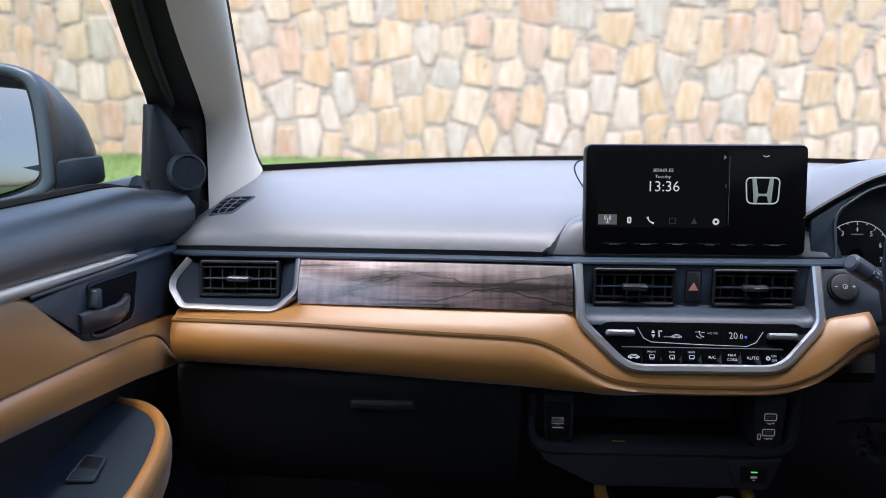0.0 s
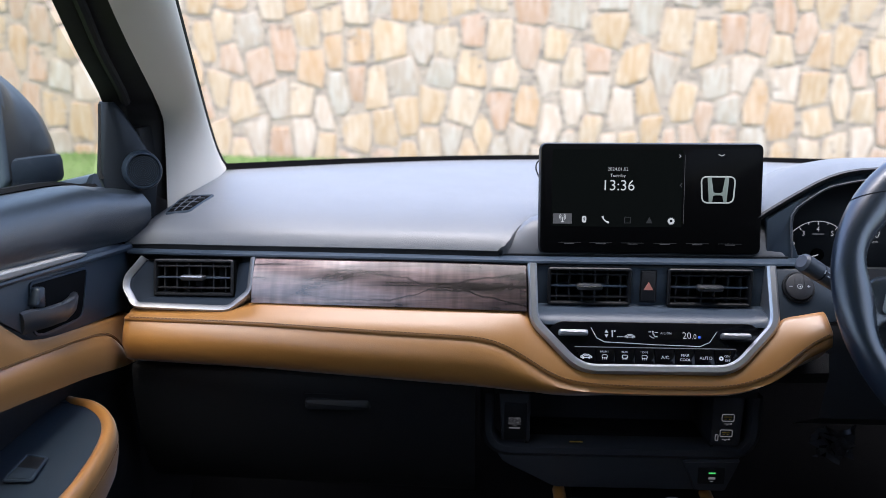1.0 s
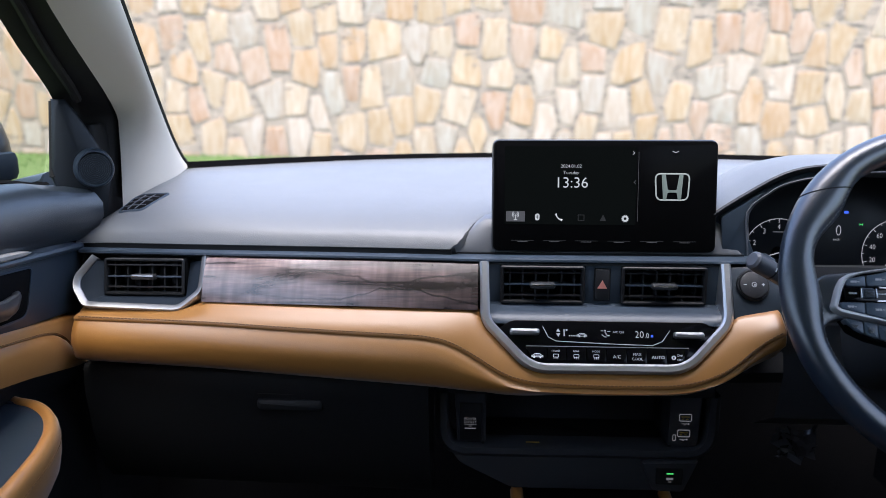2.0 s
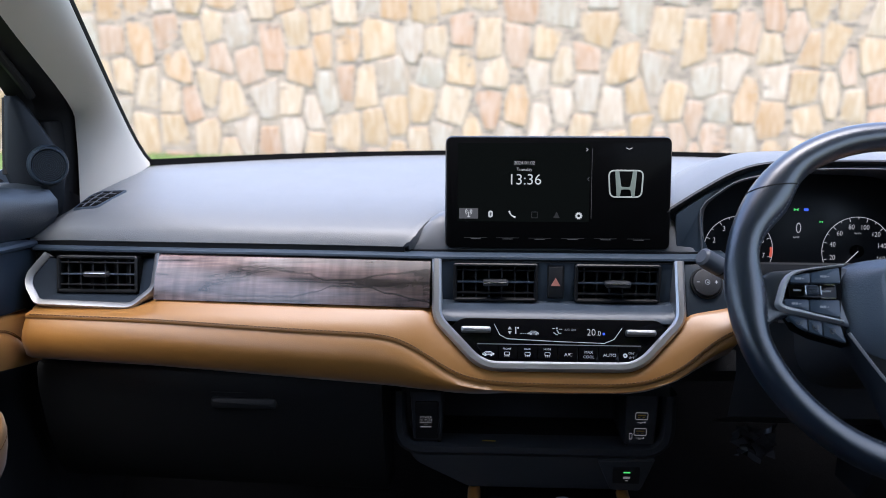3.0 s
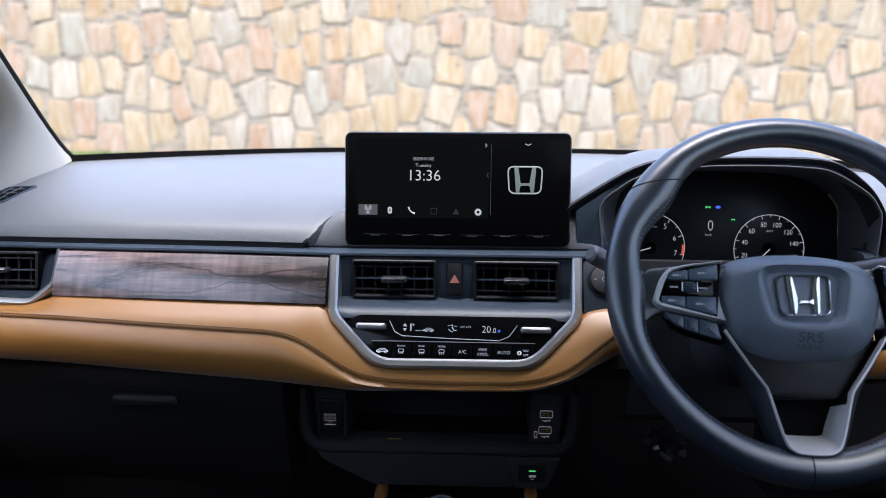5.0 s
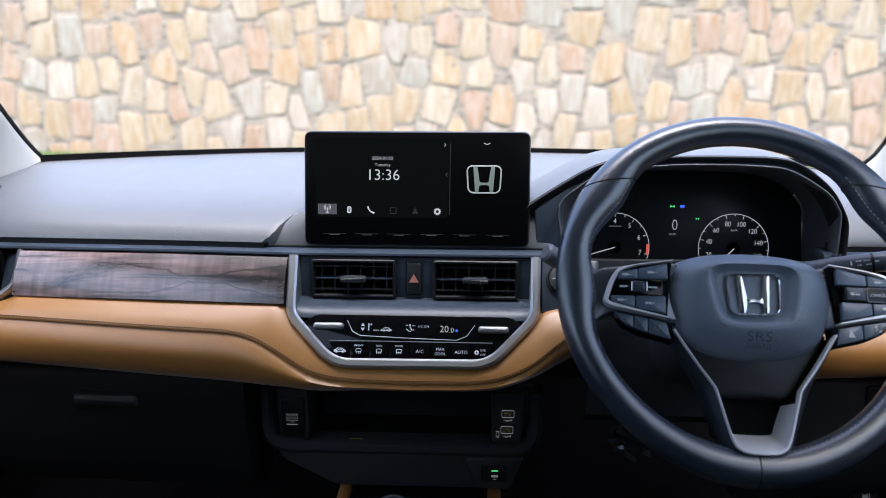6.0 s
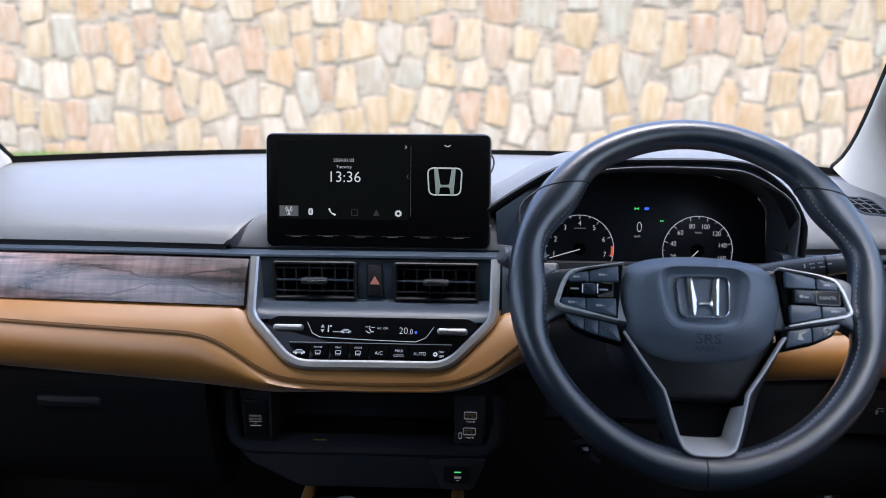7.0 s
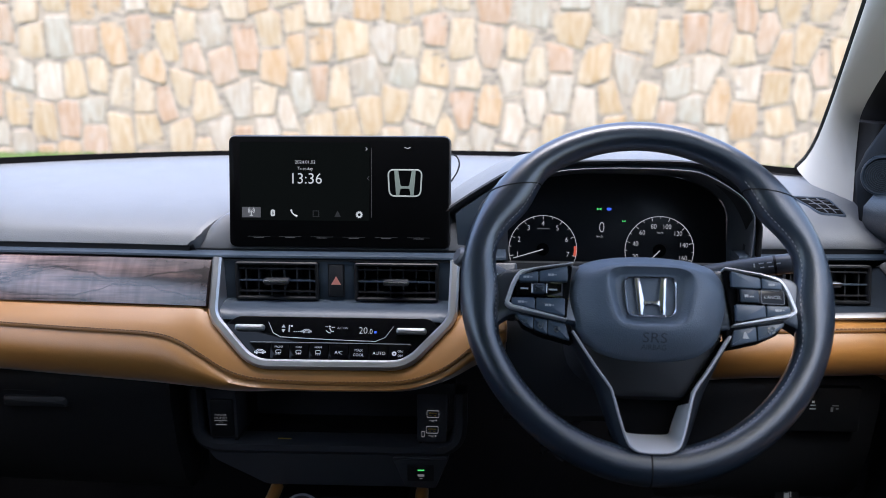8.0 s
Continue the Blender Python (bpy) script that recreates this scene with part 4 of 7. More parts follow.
def build_screen():
    m = frame_at((0.001, 0.9203, 1.092), (1, 0, 0), (0, 0.156, 0.988))
    sc = thing("touchscreen", (0.001, 0.93, 1.026), "large black glossy infotainment touchscreen showing a clock, mounted on the dashboard", "car touchscreen")
    o = box2(-0.133, -0.067, 0.133, 0.067, 0.0095, 6)
    part("housing", plate(o, -0.0008, m, 0.004, -0.016), BLACK, sc)
    part("glass", plate(inset(o, 0.0016), 0.0012, m, 0.0012, -0.002), SCREEN, sc, "glossy black screen glass")
    disp = part("display", plate(box2(-0.118, -0.034, 0.037, 0.0585, 0.001), 0.0014, m, 0.0, 0.0010), LCD, sc, "dimly lit display")
    L = 0.0016

    def uv(px, py):
        return ((px - 941.5) * 0.000665, (341 - py) * 0.000663)
    writing("date", "2024.01.02", 0.0056, LIT, m, disp, uv(882, 288), L, thin=0.014)
    writing("weekday", "Tuesday", 0.0056, LIT, m, disp, uv(882, 299.5), L, thin=0.014)
    writing("clock", "13:36", 0.0180, LIT, m, disp, uv(883, 318), L, squeeze=1.0, thin=0.004)
    # Row of icons.
    x, y = uv(784, 378)
    part("tile", plate(box2(x - 0.0112, y - 0.0062, x + 0.0112, y + 0.0062), L, m, 0.0, 0.0012), FAINT, disp)
    bars("radio_icon", [(x - 0.0006, y - 0.0045, x + 0.0006, y + 0.002), (x - 0.002, y - 0.0045, x + 0.002, y - 0.0035)], LIT, m, disp, L + 0.0003)
    for a0, a1, r in ((-50, 50, 0.0022), (130, 230, 0.0022), (-55, 55, 0.0038), (125, 235, 0.0038)):
        part("radio_wave", ring(r, 0.0007, L + 0.0006, m, 8, (x, y + 0.002), a0, a1, L), LIT, disp)
    x, y = uv(823, 379)
    part("phone_link_icon", plate(rounded([Vector((x + a * 0.0026, y + b * 0.0040)) for a, b in ((-1, -1), (1, -1), (1, 1), (-1, 1))], 0.0025, 4), L + 0.0002, m, 0.0, L), LIT, disp)
    part("phone_link_rune", tube([m @ Vector((x + a * 0.0012, y + b * 0.0012, L + 0.0002)) for a, b in ((-1, 1), (1, -1), (0, -2.2), (0, 2.2), (1, 1), (-1, -1))], 0.0003, 4), BLACK, disp)
    x, y = uv(862, 379)
    part("handset_icon", tube([m @ Vector((x + a, y + b, L)) for a, b in ((-0.0040, 0.0040), (-0.0028, 0.0005), (-0.0005, -0.0020), (0.0035, -0.0038))], [0.0014, 0.0008, 0.0008, 0.0014], 6), LIT, disp)
    x, y = uv(901, 380)
    part("tile_icon", sweep(box2(x - 0.0038, y - 0.0038, x + 0.0038, y + 0.0038), [(0, L), (0, L + 0.0003), (0.0008, L + 0.0003), (0.0008, L)], m, True), GHOST, disp)
    x, y = uv(940, 380)
    part("cone_icon", plate([Vector((x - 0.0038, y - 0.0035)), Vector((x + 0.0038, y - 0.0035)), Vector((x, y + 0.0040))], L + 0.0002, m, 0.0, L), GHOST, disp)
    x, y = uv(979, 381)
    g = part("gear_icon", ring(0.0026, 0.0018, L + 0.0003, m, 16, (x, y), back=L), LIT, disp)
    bars("gear_teeth", [(x + 0.0037 * math.cos(a) - 0.0006, y + 0.0037 * math.sin(a) - 0.0006, x + 0.0037 * math.cos(a) + 0.0006, y + 0.0037 * math.sin(a) + 0.0006)
                        for a in [i * math.pi / 5 for i in range(10)]], LIT, m, g, L)
    for px, py, a in ((992, 264, -90), (1065, 262, 180)):
        x, y = uv(px, py)
        d = 0.0018
        pts = [(x - d * 0.6, y + d), (x + d * 0.6, y), (x - d * 0.6, y - d)] if a == -90 else [(x - 2 * d, y + d * 0.5), (x, y - d * 0.5), (x + 2 * d, y + d * 0.5)]
        part("chevron", tube([m @ Vector((p[0], p[1], L)) for p in pts], 0.0005, 5), DIM, sc)
    x0, y0 = uv(1000.5, 386)
    x1, y1 = uv(1001.5, 262)
    bars("divider", [(x0, y0, x1 - 0.0003, y1)], FAINT, m, sc, L)
    x, y = uv(995, 316)
    part("side_tab", plate(box2(x - 0.0030, y - 0.014, x + 0.0022, y + 0.014, 0.002), L, m, 0.0, 0.0012), LCD, disp)
    part("side_tab_chevron", tube([m @ Vector((x + a, y + b, L + 0.0003)) for a, b in ((0.0010, 0.0022), (-0.0010, 0.0), (0.0010, -0.0022))], 0.0003, 5), FAINT, disp)
    cx, cy = uv(1060.5, 324)
    emblem("badge", 0.0420, glowing_grey, m @ Matrix.Translation((cx, cy, 0)), sc, L, 0.0003, "plain grey-green maker's badge shown on the screen", FAINT_GREEN)
    for i, px in enumerate((797, 854, 911, 969, 1027, 1085)):
        x, y = uv(px, 421.5)
        bars("touch_key", [(x - 0.0135, y - 0.00030, x + 0.0135, y + 0.00030)], GHOST, m, sc, L - 0.0003)
        bars("touch_key", [(x - 0.006, y - 0.0016, x + 0.006, y - 0.0009)], FAINT, m, sc, L - 0.0003)
    # Shroud under and behind the screen.
    top = [(-0.1755, 1.0235), (-0.171, 1.030), (-0.165, 1.0385), (-0.158, 1.0490), (-0.150, 1.0565), (-0.140, 1.0625), (-0.130, 1.0642), (0.128, 1.0672), (0.139, 1.0655), (0.148, 1.061), (0.158, 1.043), (0.166, 1.0235)]
    rows = []
    for x in [p[0] for p in top[:7]] + steps_between(-0.10, 0.10, 6) + [p[0] for p in top[7:]]:
        zt = along(top, x)
        k = (zt - 1.0215) / 0.0457
        rows.append([(x, 0.9165, 1.0205), (x, 0.9160, 1.0225), (x, 0.9165 + 0.004 * k, 1.0225 + 0.5 * (zt - 1.0225)), (x, 0.919 + 0.008 * k, zt - 0.0025), (x, 0.922 + 0.010 * k, zt - 0.0006), (x, 0.935 + 0.010 * k, zt), (x, 1.01, zt - 0.004)])
    part("shroud", loft(rows), SHROUD, sc, "smooth slate grey shroud", crease=60)


BADGE = material("polished_silver_badge", (0.66, 0.67, 0.70), 0.16, metal=0.9, vary=0.03)
glowing_grey = glowing("grey_green_badge", (0.62, 0.70, 0.66), 0.115)
FAINT_GREEN = glowing("dim_green_badge_bar", (0.40, 0.50, 0.45), 0.086)
build_screen()


def build_wire():
    w = thing("aerial_wire", (0.0, 1.09, 1.08), "thin dark wire looped behind the touchscreen on the dashboard", "wire")
    pts = [(-0.112, 1.085, 1.082), (-0.121, 1.09, 1.096), (-0.125, 1.09, 1.110), (-0.116, 1.09, 1.120), (-0.08, 1.09, 1.124), (0.08, 1.09, 1.124), (0.128, 1.09, 1.120), (0.139, 1.09, 1.110), (0.137, 1.09, 1.096), (0.128, 1.085, 1.082)]
    part("cord", tube([Vector(p) for p in rounded_open(pts, 4)], 0.0011, 6), RUBBER, w)


build_wire()


# ---- climate panel ----
def car_icon(x, y, half, lift, m, parent, ink=MARK):
    """Small side view of a car with an arrow in its cabin."""
    k = half / 6.0
    body = [(-6, -1.6), (-4.6, -1.6), (-4.2, -0.9), (-3.0, -0.6), (-2.0, -1.6), (2.2, -1.6), (3.2, -0.6), (4.2, -0.9), (4.6, -1.6), (6, -1.6), (6.2, 0.2), (4.4, 0.9), (2.6, 2.4), (-2.4, 2.6), (-4.4, 0.9), (-6, 0.5)]
    icon = part("car_icon", sweep([Vector((x + a * k, y + b * k)) for a, b in body], [(0, lift), (0, lift + 0.0002), (0.0008, lift + 0.0002), (0.0008, lift)], m, True), ink, parent)
    for a in (-3.2, 3.2):
        part("wheel_mark", disc(1.0 * k, lift + 0.0002, m, 0.0, 10, lift, (x + a * k, y - 1.7 * k)), ink, icon)
    bars("arrow_mark", [(x - 2.2 * k, y + 0.2 * k, x + 2.4 * k, y + 0.9 * k)], ink, m, icon, lift)


def build_climate():
    cl = thing("climate_panel", (0, 0.85, 0.912), "glossy black climate control panel with silver toggles and a lit display", "climate control")
    m = FASCIA

    def uv(px, py):
        return ((px - 941.8) * 0.00064, (0.950 - (py - 575) * 0.000579 - 1.016) / 0.872)
    o = [fascia_uv(x, z) for x, z in ((-0.132, 0.9415), (-0.084, 0.9105), (0.085, 0.9115), (0.133, 0.9415), (0.112, 0.9560), (-0.109, 0.9560))]
    part("panel", plate(rounded(o, 0.006), 0.0012, m, 0.001, -0.01), GLOSS, cl)
    # Key row, standing a little proud.
    xs = [-0.0935, -0.068, -0.046, -0.0235, -0.001, 0.022, 0.0445, 0.067, 0.0935]
    names = ("recirculation", "front", "rear", "mode", "ac", "max_cool", "auto", "on_off")
    for i in range(8):
        x0, x1 = xs[i] + 0.0003, xs[i + 1] - 0.0003
        zt, zb = 0.9285, 0.9130
        q = [fascia_uv(max(x0, -0.081) if i == 0 else x0, zb), fascia_uv(min(x1, 0.083) if i == 7 else x1, zb), fascia_uv(x1, zt), fascia_uv(x0, zt)]
        key = part("key", plate(q, 0.0032, m, 0.0010, 0.0), GLOSS, cl)
        L = 0.0034
        cx, cy = uv((818, 851, 887, 922, 958.5, 994, 1030.5, 1064.5)[i], 627.0)
        if names[i] in ("front", "rear", "mode"):
            writing("lettering", names[i].upper(), 0.0030, PRINT, m, key, (cx, cy + 0.0056), L)
            part("icon", sweep(box2(cx - 0.0033, cy - 0.0018, cx + 0.0033, cy + 0.0024, 0.0015, 2), [(0, L), (0, L + 0.0002), (0.0006, L + 0.0002), (0.0006, L)], m, True), PRINT, key)
            bars("icon", [(cx - 0.0026, cy - 0.0034, cx - 0.0021, cy - 0.0005), (cx - 0.0003, cy - 0.0034, cx + 0.0003, cy - 0.0005), (cx + 0.0018, cy - 0.0034, cx + 0.0023, cy - 0.0005)], PRINT, m, key, L)
        elif names[i] == "recirculation":
            car_icon(cx, cy, 0.0066, L, m, key, PRINT)
        elif names[i] == "ac":
            writing("lettering", "A/C", 0.0056, PRINT, m, key, (cx, cy), L)
        elif names[i] == "max_cool":
            writing("lettering", "MAX", 0.0044, PRINT, m, key, (cx, cy + 0.0030), L)
            writing("lettering", "COOL", 0.0044, PRINT, m, key, (cx, cy - 0.0022), L)
        elif names[i] == "auto":
            writing("lettering", "AUTO", 0.0052, PRINT, m, key, (cx, cy), L)
        else:
            writing("lettering", "ON/", 0.0036, PRINT, m, key, (cx + 0.0024, cy + 0.0026), L)
            writing("lettering", "OFF", 0.0036, PRINT, m, key, (cx + 0.0024, cy - 0.0024), L)
            part("icon", ring(0.0018, 0.0016, L + 0.0002, m, 10, (cx - 0.0045, cy), back=L), PRINT, key)
    # Grey bar painting the highlight along the top of the keys.
    bars("key_top_glint", [(fascia_uv(-0.092, 0.9293).x, fascia_uv(0, 0.9293).y, 0.092, fascia_uv(0, 0.9302).y)], EMBOSS, m, cl, 0.0013)
    for cx, cz in ((-0.0935, 0.9437), (0.0925, 0.9423)):
        c = fascia_uv(cx, cz)
        part("toggle", plate(box2(c.x - 0.0172, c.y - 0.0037, c.x + 0.0172, c.y + 0.0037, 0.0035, 4), 0.0080, m, 0.003, 0.0), TOGGLE, cl, "satin silver toggle")
    # Lit display between the toggles, with its silver underline.
    L = 0.0014
    path = [uv(828, 575), uv(838, 594), uv(852, 601), uv(940, 604.5), uv(1022, 606.5), uv(1040, 599), uv(1054, 580)]
    part("underline", tube([m @ Vector((p[0], p[1], L)) for p in path], [0.0004, 0.0006, 0.0006, 0.0006, 0.0006, 0.0005, 0.0004], 6), MARK, cl, "thin silver bracket")
    disp = cl
    x, y = uv(856, 586)
    for sy in (1, -1):
        part("fan_arrow", plate([Vector((x - 0.0023, y + sy * 0.0010)), Vector((x + 0.0023, y + sy * 0.0010)), Vector((x, y + sy * 0.0048))][::sy], L + 0.0002, m, 0.0, L), MARK, disp)
    bars("fan_bars", [(x + 0.0060, y - 0.004, x + 0.0075, y + 0.004), (x + 0.0085, y + 0.002, x + 0.0105, y + 0.004)] +
         [(x + 0.012 + 0.0025 * i, y - 0.004, x + 0.0137 + 0.0025 * i, y - 0.0030) for i in range(5)], MARK, m, disp, L)
    x, y = uv(898, 590)
    car_icon(x, y, 0.0058, L, m, disp)
    x, y = uv(941, 587)
    part("airflow_icon", disc(0.0011, L + 0.0002, m, 0.0, 12, L, (x - 0.0010, y + 0.0036)), MARK, disp)
    part("airflow_icon", tube([m @ Vector((x + a, y + b, L)) for a, b in ((-0.0012, 0.0018), (0.0012, -0.0022), (0.0040, -0.0020))], 0.0008, 6), MARK, disp)
    part("airflow_icon", tube([m @ Vector((x + a, y + b, L)) for a, b in ((-0.0050, -0.0010), (-0.0020, -0.0034), (0.0004, -0.0038))], 0.0006, 6), MARK, disp)
    bars("airflow_icon", [(x + 0.0012, y + 0.0024, x + 0.0050, y + 0.0032), (x - 0.0060, y + 0.0030, x - 0.0028, y + 0.0037)], MARK, m, disp, L)
    writing("lettering", "A/C ON", 0.0036, MARK, m, disp, uv(963, 584), L)
    writing("temperature", "20", 0.0110, LIT, m, disp, uv(1000, 588), L, squeeze=0.95, thin=0.012)
    writing("temperature", ".0", 0.0085, LIT, m, disp, uv(1013, 589.5), L, squeeze=0.9, thin=0.012)
    bars("warmth_mark", [(uv(1020, 590)[0], uv(1020, 592)[1], uv(1024, 590)[0], uv(1020, 588)[1])], BLUE, m, disp, L)


build_climate()


# ---- knob panel between the fascia and the steering column ----
def build_knob_panel():
    kp = thing("dimmer_panel", (0.178, 0.87, 0.96), "slate grey side panel with a round trip and dimmer knob", "switch panel")
    o = [fascia_uv(x, z) for x, z in ((0.1475, 0.955), (0.213, 0.960), (0.213, 1.016), (0.1475, 1.016))]
    m = FASCIA
    part("panel", plate(rounded(o, 0.004), -0.004, m, 0.002, -0.03), DOOR_SLATE, kp)
    k = frame_at((0.1712, 0.8855, 0.9935), (1, 0.0, 0), (0, 0.489, 0.872))
    part("collar", ring(0.0175, 0.0024, 0.0030, k, 40, back=-0.006), BLACK, kp)
    kn = part("knob", disc(0.0162, 0.0060, k, 0.0018, 40, -0.006), DARK, kp)
    for sx in (-1, 1):
        bars("groove", [(sx * 0.0055 - 0.0002, -0.0135, sx * 0.0055 + 0.0002, 0.0135)], BLACK, k, kn, 0.0061)
    bars("minus_mark", [(-0.0122, -0.0004, -0.0086, 0.0004)], MARK, k, kn, 0.0061)
    bars("plus_mark", [(0.0082, -0.0004, 0.0118, 0.0004), (0.0096, -0.0018, 0.0104, 0.0018)], MARK, k, kn, 0.0061)
    part("dial_mark", ring(0.0027, 0.0007, 0.0064, k, 20, back=0.0060), MARK, kn)
    bars("dial_mark", [(-0.0004, -0.0012, 0.0012, 0.0004)], MARK, k, kn, 0.0061)


build_knob_panel()


# ---- instrument binnacle ----
LIP = [(0.130, 1.0700), (0.1384, 1.0765), (0.1696, 1.0972), (0.2066, 1.1185), (0.244, 1.1280), (0.30, 1.1300), (0.36, 1.1305), (0.410, 1.1290), (0.4374, 1.1223), (0.461, 1.1062), (0.4785, 1.0886), (0.4938, 1.0622), (0.497, 1.045), (0.497, 1.008)]


def build_binnacle():
    bi = thing("instrument_binnacle", (0.335, 1.0, 1.0), "slate grey hooded instrument binnacle with a black dial panel", "instrument cluster")
    lip = rounded_open(LIP, 3)
    rows = []
    for x, z in lip:
        c = 0.33
        t = smooth((z - 1.02) / 0.08) * (1 - 0.85 * smooth((x - 0.40) / 0.05))
        xr = c + (x - c) * 1.05
        xb = c + (x - c) * 1.10
        rows.append([(c + (x - c) * 0.965, 0.950, z - 0.012), (c + (x - c) * 0.985, 0.925, z - 0.006), (x, 0.9165, z - 0.001), (x + (x - c) * 0.006, 0.9155, z + 0.001 * t), (c + (x - c) * 1.012, 0.9185, z + 0.0015 * t + 0.001),
                     (c + (x - c) * 1.03, 0.950, z + 0.0040 * t + 0.001), (xr, 0.995, z + 0.0050 * t), (c + (x - c) * 1.075, 1.05, z - 0.006 * t), (xb, 1.12, 1.07 + 0.3 * (z - 1.07))])
    part("hood", loft([r[4:] for r in rows]), DASH, bi, "grained slate grey hood")
    # Edge and underside take a darker plastic to paint the hood's own shadow.
    part("hood_edge", loft([r[2:5] for r in rows]), DARK, bi, "front edge of the hood, its shade put in a dark colour")
    part("hood_lining", loft([r[:3] for r in rows]), DARK, bi, "underside of the hood, its shade put in a dark colour")
    # Funnel from the hood's lip in to the dial panel.
    front = [(0.176, 0.985), (0.1720, 1.030), (0.1678, 1.0745), (0.189, 1.0960), (0.2137, 1.1100), (0.272, 1.1205), (0.336, 1.1230), (0.400, 1.1210), (0.430, 1.1150), (0.4685, 1.0925), (0.4825, 1.0755), (0.488, 1.057), (0.486, 0.985)]
    back = [(0.210, 0.965), (0.206, 1.030), (0.207, 1.056), (0.217, 1.078), (0.243, 1.092), (0.29, 1.100), (0.336, 1.101), (0.41, 1.0985), (0.440, 1.093), (0.472, 1.078), (0.492, 1.056), (0.495, 1.030), (0.497, 0.965)]
    f2, b2 = rounded_open(front, 3), rounded_open(back, 3)
    part("surround", loft([[(x, 0.9155, z) for x, z in f2], [(0.88 * x + 0.12 * bx, 0.921, 0.88 * z + 0.12 * bz) for (x, z), (bx, bz) in zip(f2, b2)], [(0.7 * x + 0.3 * bx, 0.95, 0.7 * z + 0.3 * bz) for (x, z), (bx, bz) in zip(f2, b2)], [(x, 1.036, z) for x, z in b2]]), STALK, bi, "satin slate surround of the dials", crease=60)
    part("surround_edge", tube([(x, 0.9160, z) for x, z in f2], 0.0009, 6), STALK, bi, "thin lit edge of the surround")
    lips = rounded_open(LIP, 3)
    lips = [lips[round(i * (len(lips) - 1) / (len(f2) - 1))] for i in range(len(f2))]
    fill = [[(x, 0.9165, z) for x, z in f2], [(0.33 + (x - 0.33) * 0.985, 0.9265, z - 0.004) for x, z in lips]]
    part("hood_lining", loft(fill), SATIN, bi)
    m = frame_at((0, 1.034, 1.0), (1, 0, 0), (0, 0.16, 1))
    o = [Vector((x, z - 1.0)) for x, z in b2]
    ar = sum(o[i - 1].x * o[i].y - o[i].x * o[i - 1].y for i in range(len(o)))
    o = o if ar > 0 else list(reversed(o))
    panel = part("dial_panel", plate(o, 0.0, m, 0.001, -0.006), DIALS, bi, "black dial panel")
    cheek = rounded([Vector((x, z)) for x, z in ((0.143, 1.0215), (0.182, 1.0215), (0.1715, 1.045), (0.1700, 1.0755), (0.188, 1.0985), (0.174, 1.092), (0.140, 1.068))], 0.002, 2)
    part("cheek", plate(cheek, 0.0, frame_at((0, 0.9175, 0), (1, 0, 0), (0, 0, 1)), 0.001, -0.02), SATIN, bi, "smooth slate cheek")
    R, L = 0.0452, 0.0006
    for name, cx, cz, marks, a0, da, size in (("rev_counter", 0.2535, 0.999, ["0", "1", "2", "3", "4", "5", "6", "7"], 226, -34, 0.0100), ("speedometer", 0.408, 0.999, ["0", "20", "40", "60", "80", "100", "120", "140", "160", "180"], 226, -30.5, 0.0094)):
        part(name, ring(R, 0.0007, L + 0.0004, m, 72, (cx, cz - 1.0), -46, 226, L), WHITE, panel, "thin white dial ring with figures")
        bm = bmesh.new()
        for i in range(2 * len(marks) - 1):
            a = radians(a0 + da * i / 2)
            if a < radians(-46):
                break
            r0 = R - (0.0052 if i % 2 == 0 else 0.0030)
            dv, nv = Vector((math.cos(a), math.sin(a))), Vector((-math.sin(a), math.cos(a))) * 0.00035
            c = Vector((cx, cz - 1.0))
            plate([c + dv * R - nv, c + dv * R + nv, c + dv * r0 + nv, c + dv * r0 - nv][::-1], L + 0.0004, m, 0.0, L, bm)
        part("ticks", bm, WHITE, panel)
        for i, t in enumerate(marks):
            a = radians(a0 + da * i)
            if a > radians(-46):
                rr = R - (0.0110 if name == "rev_counter" else 0.0125)
                writing("figure", t, size, WHITE, m, panel, (cx + rr * math.cos(a), cz - 1.0 + rr * math.sin(a)), L, squeeze=0.85, thin=0.012)
        a = radians(197 if name == "rev_counter" else 226)
        nb = tube([m @ Vector((cx, cz - 1.0, 0.004)), m @ Vector((cx + 0.0415 * math.cos(a), cz - 1.0 + 0.0415 * math.sin(a), 0.004))], [0.0007, 0.0005], 6)
        part("needle", nb, WHITE, panel, "thin white needle")
        part("needle_cap", disc(0.0085, 0.004, m, 0.001, 24, 0.0, (cx, cz - 1.0)), DEEP, panel)
    part("red_zone", ring(R - 0.0016, 0.0040, L + 0.0005, m, 10, (0.2535, -0.001), -12, 6, L), RED, panel)
    writing("speed_reading", "0", 0.0205, WHITE, m, panel, (0.3315, 0.0285), L, squeeze=0.8, thin=0.02)
    writing("unit_mark", "km/h", 0.0042, DIM, m, panel, (0.3290, 0.0170), L)
    writing("unit_mark", "km/h", 0.0042, DIM, m, panel, (0.4085, 0.0228), L)
    bars("unit_mark", [(0.246, 0.0260, 0.262, 0.0275)], FAINT, m, panel, L)
    for nm, x, z, mat in (("beam_lamp", 0.3405, 0.0535, BLUE), ("side_lamp", 0.3275, 0.0535, GREEN), ("fog_lamp", 0.3605, 0.0375, GREEN)):
        s = 0.0030 if mat is not GREEN or z > 0.05 else 0.0022
